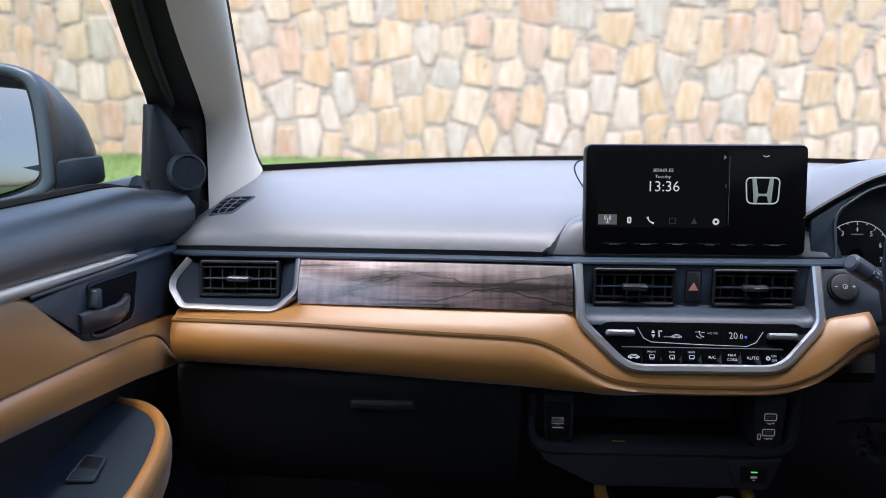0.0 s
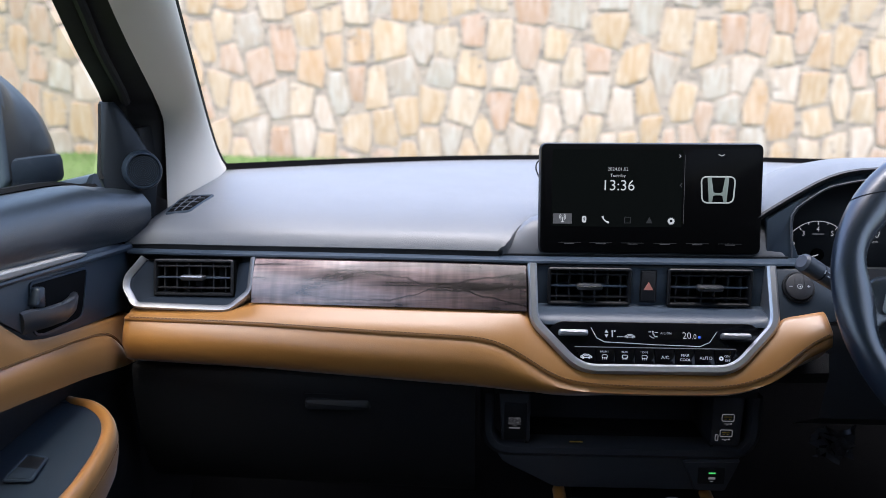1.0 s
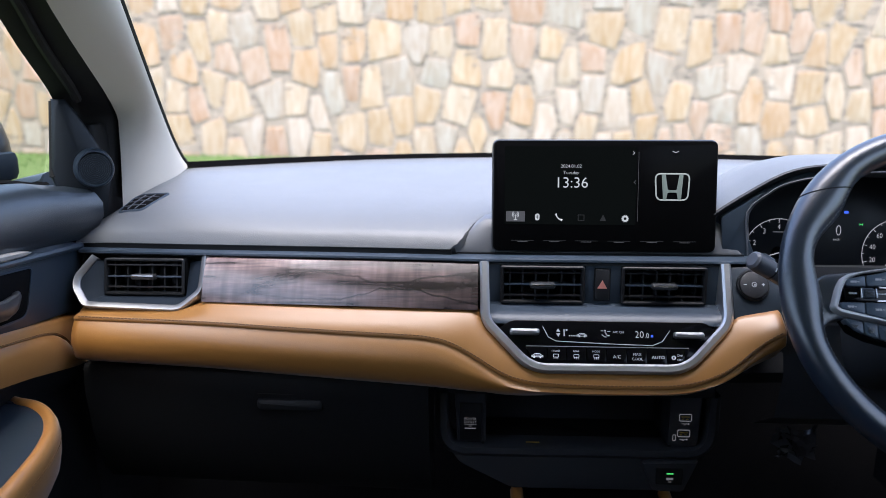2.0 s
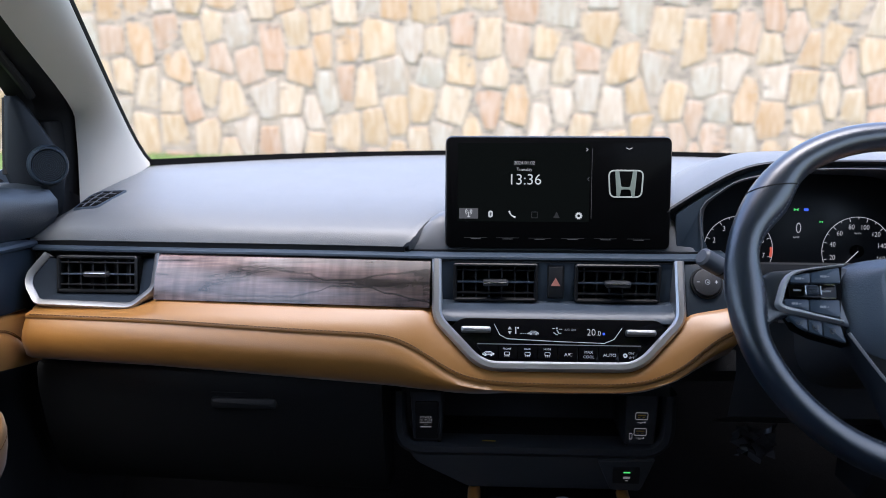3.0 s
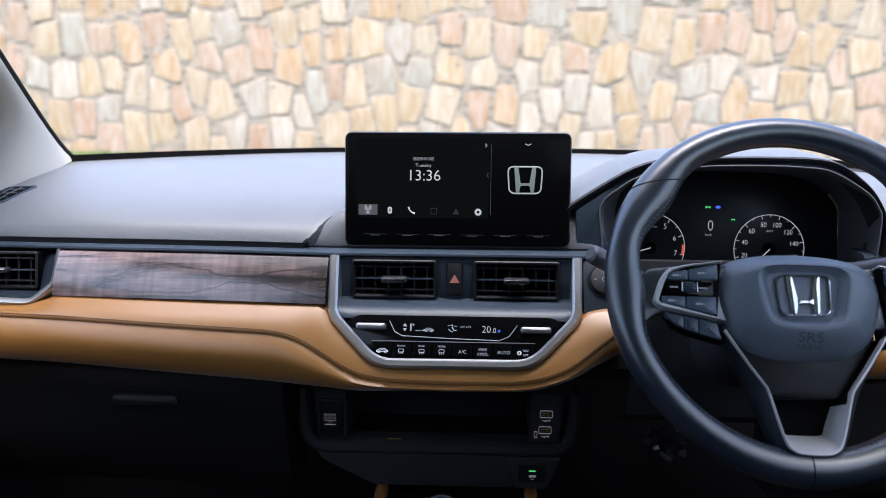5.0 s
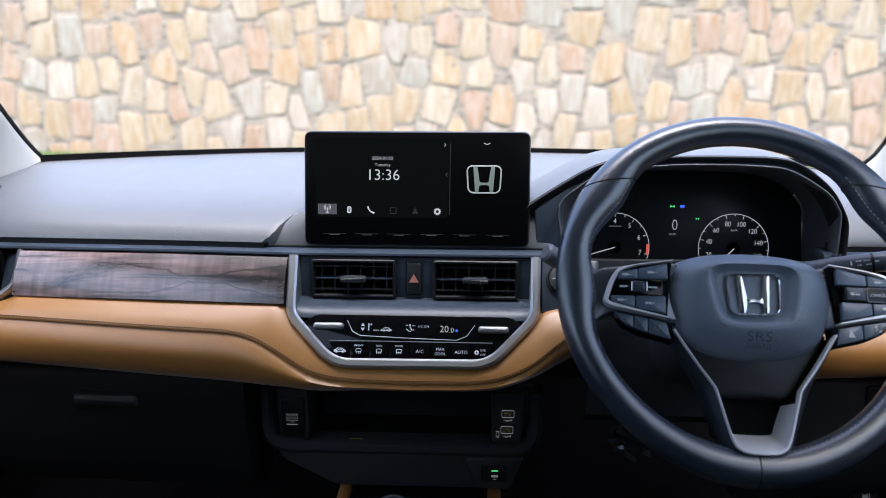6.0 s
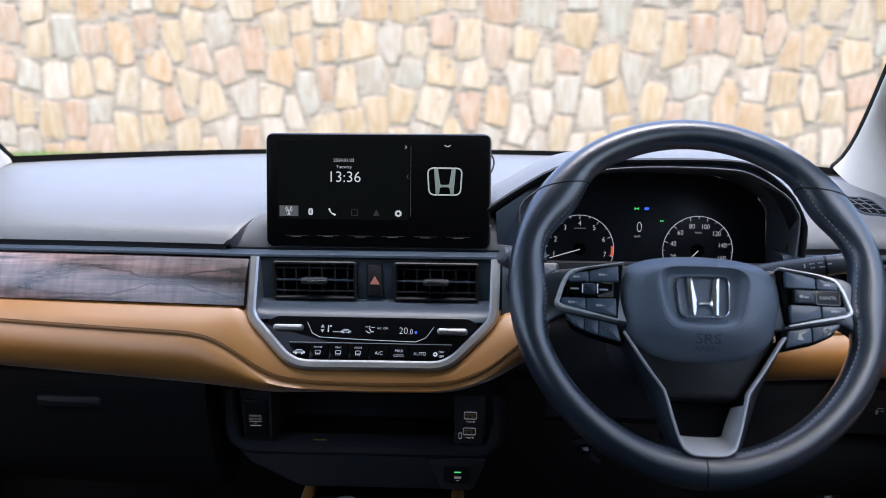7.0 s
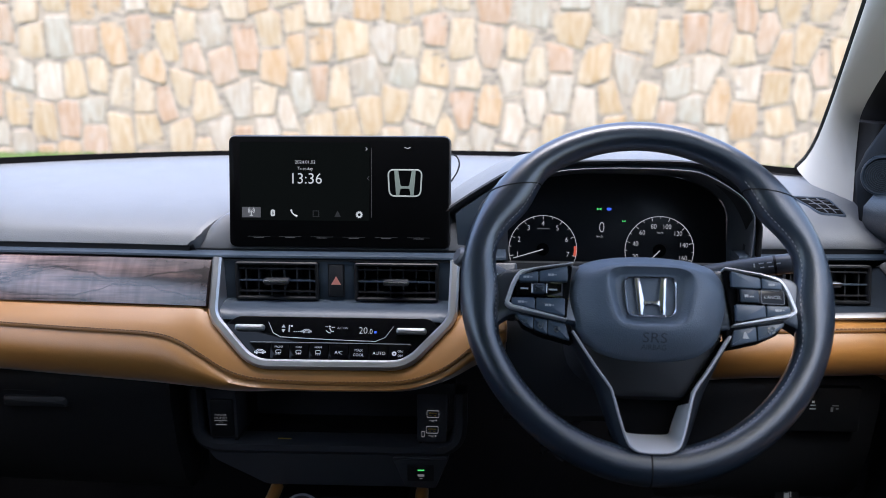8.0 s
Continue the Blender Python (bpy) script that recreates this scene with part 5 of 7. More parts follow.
        part(nm, plate(rounded([Vector((x - s, z - 0.6 * s)), Vector((x + s, z - 0.6 * s)), Vector((x + s, z + 0.6 * s)), Vector((x - s, z + 0.6 * s))], 0.0012, 2) if mat is BLUE else [Vector((x - s, z - 0.6 * s)), Vector((x, z - 0.1 * s)), Vector((x + s, z - 0.6 * s)), Vector((x + s, z + 0.6 * s)), Vector((x, z + 0.1 * s)), Vector((x - s, z + 0.6 * s))], L + 0.0002, m, 0.0, L), mat, panel)
    # Dash filler below the dials.
    fill = [[(x, y, z) for y, z in ((1.036, 0.975), (0.93, 0.990), (0.915, 1.012), (0.905, 1.012), (0.898, 0.97), (0.90, 0.88))] for x in (0.165, 0.30, 0.49)]
    part("lower_cover", loft(fill), DARK, bi)


build_binnacle()


# ---- steering wheel ----
def build_wheel():
    r = radians(29)
    m = frame_at((0.331, 0.737, 1.027), (1, 0, 0), (0, math.sin(r), math.cos(r))) @ Matrix.Rotation(radians(-1.2), 4, "Z")
    wh = thing("steering_wheel", (0.331, 0.737, 1.027), "black leather three-spoke steering wheel with silver trim and control buttons", "steering wheel")
    cu, cv = -0.0015, 0.0055
    rows, n = [], 96
    inner_pts = []
    for i in range(n):
        a = 2 * math.pi * i / n
        deg = (math.degrees(a) + 360) % 360
        grip = max(smooth(1 - abs(deg - 146) / 19), smooth(1 - abs(deg - 34) / 19))
        side = max(smooth(1 - abs(deg - 184) / 18), smooth(1 - abs((deg + 180) % 360 - 176) / 18))
        low = smooth(1 - abs(deg - 270) / 50)
        ro = 0.1795 - 0.0010 * math.sin(2 * a) + 0.0050 * low - 0.0030 * smooth(1 - abs(deg - 90) / 60)
        ri = 0.1485 - 0.010 * grip - 0.008 * side + 0.002 * low - 0.0015 * smooth(1 - abs(deg - 90) / 60)
        mid, hw, hd = (ro + ri) / 2, (ro - ri) / 2, 0.0155 + 0.001 * grip
        row = []
        for q in range(18):
            b = 2 * math.pi * q / 18
            row.append(m @ Vector((cu + (mid + hw * math.cos(b)) * math.cos(a), cv + (mid + hw * math.cos(b)) * math.sin(a), -0.014 + hd * math.sin(b))))
        rows.append(row)
        b = radians(142)
        inner_pts.append(m @ Vector((cu + (mid + hw * 1.01 * math.cos(b)) * math.cos(a), cv + (mid + hw * 1.01 * math.cos(b)) * math.sin(a), -0.014 + 1.02 * hd * math.sin(b))))
    rim = part("rim", loft(rows, close_rows=True, close_cols=True), RIM_LEATHER, wh, "black leather rim with grey stitching")
    for deg in (141, 39, 270):
        # The seams lie level, not along the spokes of the circle.
        lean = 7.0 if deg == 141 else -7.0 if deg == 39 else 0.0
        seam = []
        for q in range(18):
            at = (deg + lean * math.cos(2 * math.pi * q / 18)) / 360 * n
            seam.append(rows[int(at)][q].lerp(rows[int(at) + 1][q], at - int(at)))
        ctr = sum(seam, Vector()) / 18
        part("joint", tube([ctr + (p - ctr) * 1.002 for p in seam], 0.0007, 5, True), RUBBER, rim, "seam between leather panels")
    bm = bmesh.new()
    for i in range(n):
        p, q = inner_pts[i], inner_pts[(i + 1) % n]
        if 48 < i / n * 360 < 132:
            continue
        for k in range(2):
            s, e = p.lerp(q, k / 2 + 0.08), p.lerp(q, k / 2 + 0.32)
            tube([s, e], 0.00050, 4, bm=bm)
    tagged(part("stitching", bm, STITCH, rim, "grey stitching"), kind="stuff")
    # Airbag cover, domed.
    half = [(0.0, 0.0390), (0.026, 0.0378), (0.050, 0.0340), (0.0680, 0.0262), (0.0770, 0.0125), (0.0785, -0.004), (0.0755, -0.021), (0.0670, -0.0430), (0.0560, -0.0545), (0.0465, -0.0610), (0.026, -0.0668), (0.0, -0.0682)]
    hub = [Vector(p) for p in rounded_open(half + [(-x, y) for x, y in half[-2::-1]], 3)[:-1]]
    c = Vector((0, -0.020))
    rows = []
    dish = []
    for p in hub:
        # Rounded dish round the badge, taken in the same directions as the outline.
        d = p - Vector((0.0004, -0.0060))
        e = ((abs(d.x) / (0.0375 + 0.10 * d.y)) ** 5 + (abs(d.y) / 0.0280) ** 5) ** -0.2 if d.y > -0.06 else ((abs(d.x) / 0.0330) ** 5 + (abs(d.y) / 0.0280) ** 5) ** -0.2
        dish.append(Vector((0.0004, -0.0060)) + d * e)
    for s, w in ((1.0, -0.034), (1.0, -0.020), (0.985, -0.0145), (0.945, -0.0085), (0.86, -0.0020)):
        rows.append([m @ Vector(((c + (p - c) * s).x, (c + (p - c) * s).y, w)) for p in hub])
    for k, w in ((0.25, 0.0030), (0.5, 0.0062), (0.8, 0.0086), (0.95, 0.0090), (1.0, 0.0084)):
        rows.append([m @ Vector((*((c + (p - c) * 0.85).lerp(q, k)), w)) for p, q in zip(hub, dish)])
    for k, w in ((0.95, 0.0070), (0.84, 0.0022), (0.79, 0.0012), (0.4, 0.0012), (0.02, 0.0012)):
        rows.append([m @ Vector((*(Vector((0.0004, -0.0060)) + (q - Vector((0.0004, -0.0060))) * k), w)) for q in dish])
    # The cover falls away towards its foot.
    foot = (m.to_3x3() @ Vector((0, 0, 1))).normalized()
    inv = m.inverted()
    rows = [[p - foot * 0.010 * max(0.0, (-0.030 - (inv @ p).y) / 0.04) ** 2 for p in r] for r in rows]
    cover = part("airbag_cover", loft(rows, close_cols=True, caps=True), HUB_PLASTIC, wh, "grained black airbag cover", crease=50)
    mm = m @ Matrix.Translation((0.0008, -0.0055, 0))
    emblem("wheel_badge", 0.0515, BADGE, mm @ Matrix.Rotation(radians(1.2), 4, "Z"), cover, 0.0012, 0.0042, "plain chrome maker's badge")
    # Smooth black panel below the cover, running down between the legs.
    skirt = [(-0.075, -0.036), (-0.041, -0.0870), (-0.034, -0.0985), (0.034, -0.0985), (0.041, -0.0870), (0.075, -0.036)]
    part("lower_panel", plate(rounded([Vector(p) for p in skirt], 0.008), -0.0150, m, 0.006, -0.034), BLACK, wh, "smooth black panel below the airbag cover")
    # Plate that paints the darkness of the open gap between the legs.
    part("leg_gap_shade", plate(box2(-0.034, -0.135, 0.034, -0.080, 0.004), -0.034, m, 0.002, -0.040), DEEP, wh, "near-black plate painting the shade between the spoke legs")
    tree = BVHTree.FromPolygons([inv @ v.co for v in cover.data.vertices], [tuple(p.vertices) for p in cover.data.polygons])
    # Letters lie on the cover; darker hub colour paints the shade of pressed lettering.
    for word, size, v, wide in (("SRS", 0.0125, -0.0455, 1.25), ("AIRBAG", 0.0062, -0.0535, 1.1)):
        shaded_word = writing("airbag_lettering", word, size, HUB_SHADE, Matrix.Identity(4), None, (0.0030, v), 0.0, squeeze=wide)
        for p in shaded_word.data.vertices:
            hit = tree.ray_cast(Vector((p.co.x, p.co.y, 0.05)), Vector((0, 0, -1)))[0]
            p.co = m @ Vector((p.co.x, p.co.y, hit.z + 0.0003))
        place(shaded_word, cover)
    # Side spokes and switch pods.
    for s in (-1, 1):
        def way(points):
            """Mirrors points to this side and turns them counter-clockwise."""
            o = [Vector((s * x, y)) for x, y in points]
            return o if sum(o[i - 1].x * o[i].y - o[i].x * o[i - 1].y for i in range(len(o))) > 0 else o[::-1]
        arm = [(0.060, 0.0265), (0.090, 0.0262), (0.116, 0.0225), (0.140, 0.0200), (0.153, 0.006), (0.150, -0.042), (0.139, -0.030), (0.128, -0.0245), (0.060, -0.036)]
        part("spoke", plate(rounded(way(arm), 0.008), -0.0085, m, 0.005, -0.026), RIM_LEATHER, wh)
        edge = [(0.072, 0.0262), (0.106, 0.0208), (0.1235, 0.0165), (0.1300, 0.0060), (0.1368, -0.0152), (0.1318, -0.0195), (0.078, -0.0300)]
        pod = part("switch_pod", plate(rounded(way(edge), 0.004, 3), -0.0030, m, 0.0015, -0.02), DEEP, wh, "switch pod edged in silver")
        tr = [Vector((s * x, y)) for x, y in edge]
        trp = [tr[0]] + [q for k in range(1, 6) for q in rounded([tr[k - 1], tr[k], tr[k + 1]], [0, 0.005, 0], 3)[1:-1]] + [tr[6]]
        # The edge is broad round the outer end and thins towards the hub.
        bm, rows, last = bmesh.new(), [], len(trp) - 1
        for i, p in enumerate(trp):
            e = (trp[min(i + 1, last)] - trp[max(i - 1, 0)]).normalized()
            nv = Vector((e.y, -e.x)) * (1 if s < 0 else -1)
            wide = 0.0008 + 0.0013 * smooth((abs(p.x) - 0.105) / 0.022)
            rows.append([m @ Vector((*(p - nv * a * wide), h)) for a, h in ((-0.4, -0.012), (-0.4, 0.0010), (0.0, 0.0024), (1.0, 0.0026), (1.6, 0.0008), (1.6, -0.012))])
        part("silver_edge", loft(rows, bm, close_cols=True, caps=True), FOOT, pod, "satin silver edge")
        top, split1, split2, low = [(0.076, 0.0232), (0.1235, 0.0128)], [(0.078, 0.0064), (0.1275, 0.0052)], [(0.079, -0.0090), (0.1310, -0.0098)], [(0.079, -0.0272), (0.1325, -0.0168)]

        def cell(up, down, x0, x1, g=0.00045):
            return rounded(way([(x0 + g, along(down, x0) + g), (x1 - g, along(down, x1) + g), (x1 - g, along(up, x1) - g), (x0 + g, along(up, x0) - g)]), 0.0016, 3)
        for k, (up, down, x0, x1) in enumerate(((top, split1, 0.0770, 0.1050), (top, split1, 0.1050, 0.1245), (split2, low, 0.0795, 0.1080), (split2, low, 0.1080, 0.1310))):
            b = part("button", plate(cell(up, down, x0, x1), 0.0022, m, 0.0010, -0.004), KEY, pod)
            cx, cy = s * (0.5 * (x0 + x1) + 0.001), 0.25 * (along(up, x0) + along(up, x1) + along(down, x0) + along(down, x1))
            if s < 0 or k in (1, 3):
                bars("button_mark", [(cx - 0.0042, cy - 0.0010, cx - 0.0010, cy + 0.0010), (cx - 0.0006, cy - 0.0010, cx + 0.0016, cy + 0.0010), (cx + 0.0022, cy - 0.0003, cx + 0.0044, cy + 0.0003)], MARK, m, b, 0.0024)
        bar = part("rocker", plate(cell(split1, split2, 0.0815, 0.1265), 0.0020, m, 0.0012, -0.004), GLOSS, pod, "gloss black rocker")
        if s < 0:
            roller = part("roller", plate(box2(-0.1110, -0.0066, -0.0985, 0.0040, 0.003), 0.0062, m, 0.003, 0.0), SATIN, pod, "ridged roller")
            for ry in (-0.004, -0.0013, 0.0014):
                bars("ridge", [(-0.1095, ry - 0.0003, -0.1000, ry + 0.0003)], BLACK, m, roller, 0.0062)
            for x0 in (-0.1122, -0.0982):
                part("roller_edge", plate(box2(x0, -0.0060, x0 + 0.0010, 0.0035, 0.0004, 2), 0.0050, m, 0.0004, 0.0), CHROME, pod, "chrome roller edge")
            bars("rocker_mark", [(-0.1225, -0.0020, -0.1150, -0.0006), (-0.0955, -0.0022, -0.0875, -0.0008)], MARK, m, bar, 0.0022)
            part("chrome_line", sweep([Vector((-0.0835, 0.0048)), Vector((-0.0935, 0.0052))], [(-0.0004, 0.001), (0.0004, 0.001), (0.0004, 0.0026), (-0.0004, 0.0026)], m), CHROME, pod)
            part("chrome_line", sweep([Vector((-0.0835, -0.0082)), Vector((-0.0965, -0.0082))], [(-0.0004, 0.001), (0.0004, 0.001), (0.0004, 0.0026), (-0.0004, 0.0026)], m), CHROME, pod)
        else:
            part("button", plate(cell(split1, split2, 0.0830, 0.1030, 0.0014), 0.0042, m, 0.0014, 0.0), SATIN, pod)
            part("chrome_line", sweep(cell(split1, split2, 0.1030, 0.1262, 0.0008), [(0, 0.0015), (0, 0.0026), (0.0006, 0.0026), (0.0006, 0.0015)], m, True), LEVER, pod)
            writing("lettering", "CANCEL", 0.0042, PRINT, m, bar, (0.1145, -0.0022), 0.0028)
            bars("rocker_mark", [(0.088, -0.0030, 0.0915, -0.0005), (0.0925, -0.0030, 0.0965, -0.0018)], MARK, m, bar, 0.0045)
        # Row of lower keys under the silver edge.
        up, down = [(0.076, -0.0335), (0.127, -0.0248)], [(0.070, -0.0505), (0.0795, -0.0478), (0.104, -0.0420), (0.1195, -0.0350), (0.1275, -0.0262)]
        splits = (0.0745, 0.0957, 0.1090, 0.1265) if s < 0 else (0.0745, 0.1000, 0.1262)
        base = [(0.0725, -0.0335), (0.1270, -0.0242), (0.1195, -0.0365), (0.104, -0.0440), (0.072, -0.0520)]
        lp = part("lower_pod", plate(rounded(way(base), 0.002, 3), -0.0060, m, 0.002, -0.02), DEEP, wh, "lower switch pod")
        for k, (x0, x1) in enumerate(zip(splits, splits[1:])):
            lean = 0.004 if k == 0 else 0.0
            out = [(x0 + 0.0004 + lean, along(up, x0)), (x1 - 0.0004, along(up, x1)), (x1 - 0.0004, along(down, x1)), (x0 + 0.0004, along(down, x0))]
            if k == len(splits) - 2:
                out.insert(3, (0.5 * (x0 + x1), along(down, 0.5 * (x0 + x1))))
            key = part("key", plate(rounded(way(out), 0.0014, 3), -0.0030, m, 0.0010, -0.012), KEY, lp)
            cx = s * (0.5 * (x0 + x1) + (0.002 if k == 0 else 0))
            cy = 0.5 * (along(up, abs(cx)) + along(down, abs(cx)))
            if s < 0:
                part("key_mark", ring(0.0022, 0.0012, -0.0022, m, 10, (cx, cy), 70 + 60 * k, 300 + 30 * k, -0.0028), EMBOSS, key)
                if k < 2:
                    bars("key_mark", [(cx + 0.0012, cy - 0.0010, cx + 0.0030, cy + 0.0022)], EMBOSS, m, key, -0.0028)
            elif k == 0:
                part("key_mark", plate([Vector((cx - 0.0030, cy - 0.0030)), Vector((cx + 0.0030, cy - 0.0030)), Vector((cx + 0.0012, cy + 0.0008)), Vector((cx, cy + 0.0034)), Vector((cx - 0.0014, cy + 0.0030))], -0.0026, m, 0.0, -0.0028), MARK, key)
            else:
                for a in (0, 90, 180, 270):
                    part("key_mark", ring(0.0030, 0.0013, -0.0022, m, 5, (cx, cy), a + 12, a + 70, -0.0028), MARK, key)
    # Lower spoke: a U of graphite metal with a bright inner face and a thin silver line round its lip.
    lip = [(0.0735, -0.0400), (0.0530, -0.0715), (0.0408, -0.0885), (0.0366, -0.0970), (0.0295, -0.1235), (0.0240, -0.1400), (0.0195, -0.1455), (0.0125, -0.1485), (0.0, -0.1492)]
    skirt_out = [(0.0775, -0.0410), (0.0605, -0.0720), (0.0510, -0.0900), (0.0475, -0.0990), (0.0375, -0.1270), (0.0305, -0.1440), (0.0240, -0.1515), (0.0150, -0.1550), (0.0, -0.1560)]
    inside = [(0.0705, -0.0415), (0.0500, -0.0720), (0.0375, -0.0890), (0.0322, -0.0985), (0.0235, -0.1200), (0.0212, -0.1275), (0.0192, -0.1300), (0.0125, -0.1310), (0.0, -0.1312)]

    def round_u(half):
        return [Vector((p[0] + 0.0010, p[1])) for p in rounded_open([(-x, y, 0) for x, y in half] + [(x, y, 0) for x, y in half[-2::-1]], 4)]
    lip_u, out_u, in_u = round_u(lip), round_u(skirt_out), round_u(inside)
    part("spoke_leg", loft([[m @ Vector((p.x, p.y, -0.026)) for p in out_u], [m @ Vector((p.x, p.y, -0.016)) for p in out_u], [m @ Vector((*p.lerp(q, 0.40), -0.0055)) for p, q in zip(out_u, lip_u)], [m @ Vector((p.x, p.y, -0.0012)) for p in lip_u]]), LEG, wh, "graphite outer face of the spoke", crease=60)
    face = [[m @ Vector((*p.lerp(q, k), w)) for p, q in zip(lip_u, in_u)] for k, w in ((0, -0.0012), (0.30, -0.0080), (0.75, -0.0230), (1, -0.0330))]
    # Higher up the same silver face is coloured black for its shade.
    turn = next(i for i, p in enumerate(lip_u) if p.y < -0.100)
    part("spoke_foot", loft([r[turn:len(r) - turn] for r in face]), FOOT, wh, "broad satin silver inner face of the spoke", crease=60)
    part("leg_inner_shade", loft([r[:turn + 1] for r in face]), DEEP, wh)
    part("leg_inner_shade", loft([r[len(r) - turn - 1:] for r in face]), DEEP, wh)
    part("silver_edge", sweep(lip_u, [(-0.0011, -0.010), (0.0011, -0.010), (0.0011, -0.0006), (0.0, 0.0006), (-0.0011, -0.0006)], m), FOOT, wh, "thin satin silver edge")


build_wheel()


def build_column():
    col = thing("steering_column", (0.331, 0.86, 0.92), "black steering column cover behind the wheel", "steering column")
    rows = []
    r = radians(29)
    ax = Vector((0, math.cos(r), -math.sin(r)))
    for d, w, h in ((0.035, 0.050, 0.045), (0.060, 0.062, 0.055), (0.12, 0.066, 0.060), (0.26, 0.075, 0.066)):
        c = Vector((0.331, 0.737, 1.027)) + ax * d + Vector((0, 0, -0.012))
        rows.append([c + Vector((w * math.copysign(abs(math.cos(a)) ** 0.6, math.cos(a)), 0.5 * h * math.sin(a), 0.87 * h * math.copysign(abs(math.sin(a)) ** 0.6, math.sin(a)))) for a in [2 * math.pi * i / 24 for i in range(24)]])
    part("cover", loft(rows, close_cols=True, caps=True), POCKET, col)
    low = [[(x, y, z) for y, z in ((0.86, 0.955), (0.845, 0.90), (0.86, 0.84), (0.93, 0.80))] for x in (0.20, 0.215, 0.30, 0.385, 0.400, 0.410)]
    part("lower_cover", loft(low), POCKET, col)
    for name, pts, rad, label in (
            ("wiper_stalk", [(0.1475, 0.822, 1.0395), (0.154, 0.8245, 1.0355), (0.193, 0.840, 1.012), (0.27, 0.87, 0.965)], [0.0102, 0.0106, 0.0098, 0.009], "dark grey wiper stalk with white markings"),
            ("indicator_stalk", [(0.500, 0.805, 1.0415), (0.491, 0.807, 1.0395), (0.44, 0.82, 1.029), (0.36, 0.84, 1.008)], [0.0095, 0.0105, 0.0100, 0.009], "dark grey indicator stalk with white markings")):
        st = thing(name, pts[-1], label, "control stalk")
        part("lever", tube(pts, rad, 18), STALK, st)
        d = (Vector(pts[2]) - Vector(pts[1])).normalized()
        p = Vector(pts[1])
        tip = tube([Vector(pts[0]) - d * 0.0035, Vector(pts[0]) - d * 0.001, Vector(pts[0]) + d * 0.004], [rad[0] * 0.7, rad[0] * 0.98, rad[0] * 1.03], 18)
        part("tip", tip, STALK, st, "rounded tip")
        part("ring", tube([p + d * 0.016, p + d * 0.0185], rad[2] * 1.06, 18), BLACK, st)
        e = d if d.x > 0 else -d
        # The markings face the driver.
        w = Vector((-0.15, -0.90, 0.40))
        w = (w - e * w.dot(e)).normalized()
        f = frame_at(tuple(p + d * 0.026 + w * (rad[2] - 0.0005)), tuple(e), tuple(w.cross(e)))
        bars("marking", [(-0.007, 0.001, -0.002, 0.0022), (0.001, 0.001, 0.006, 0.0022), (-0.006, -0.0032, -0.002, -0.002), (0.002, -0.0032, 0.007, -0.002)], PRINT, f, st, 0.0020)
        bars("marking", [(0.010, -0.001, 0.014, 0.0004), (-0.012, -0.002, -0.0105, 0.0022)], PRINT, f, st, 0.0020)


build_column()

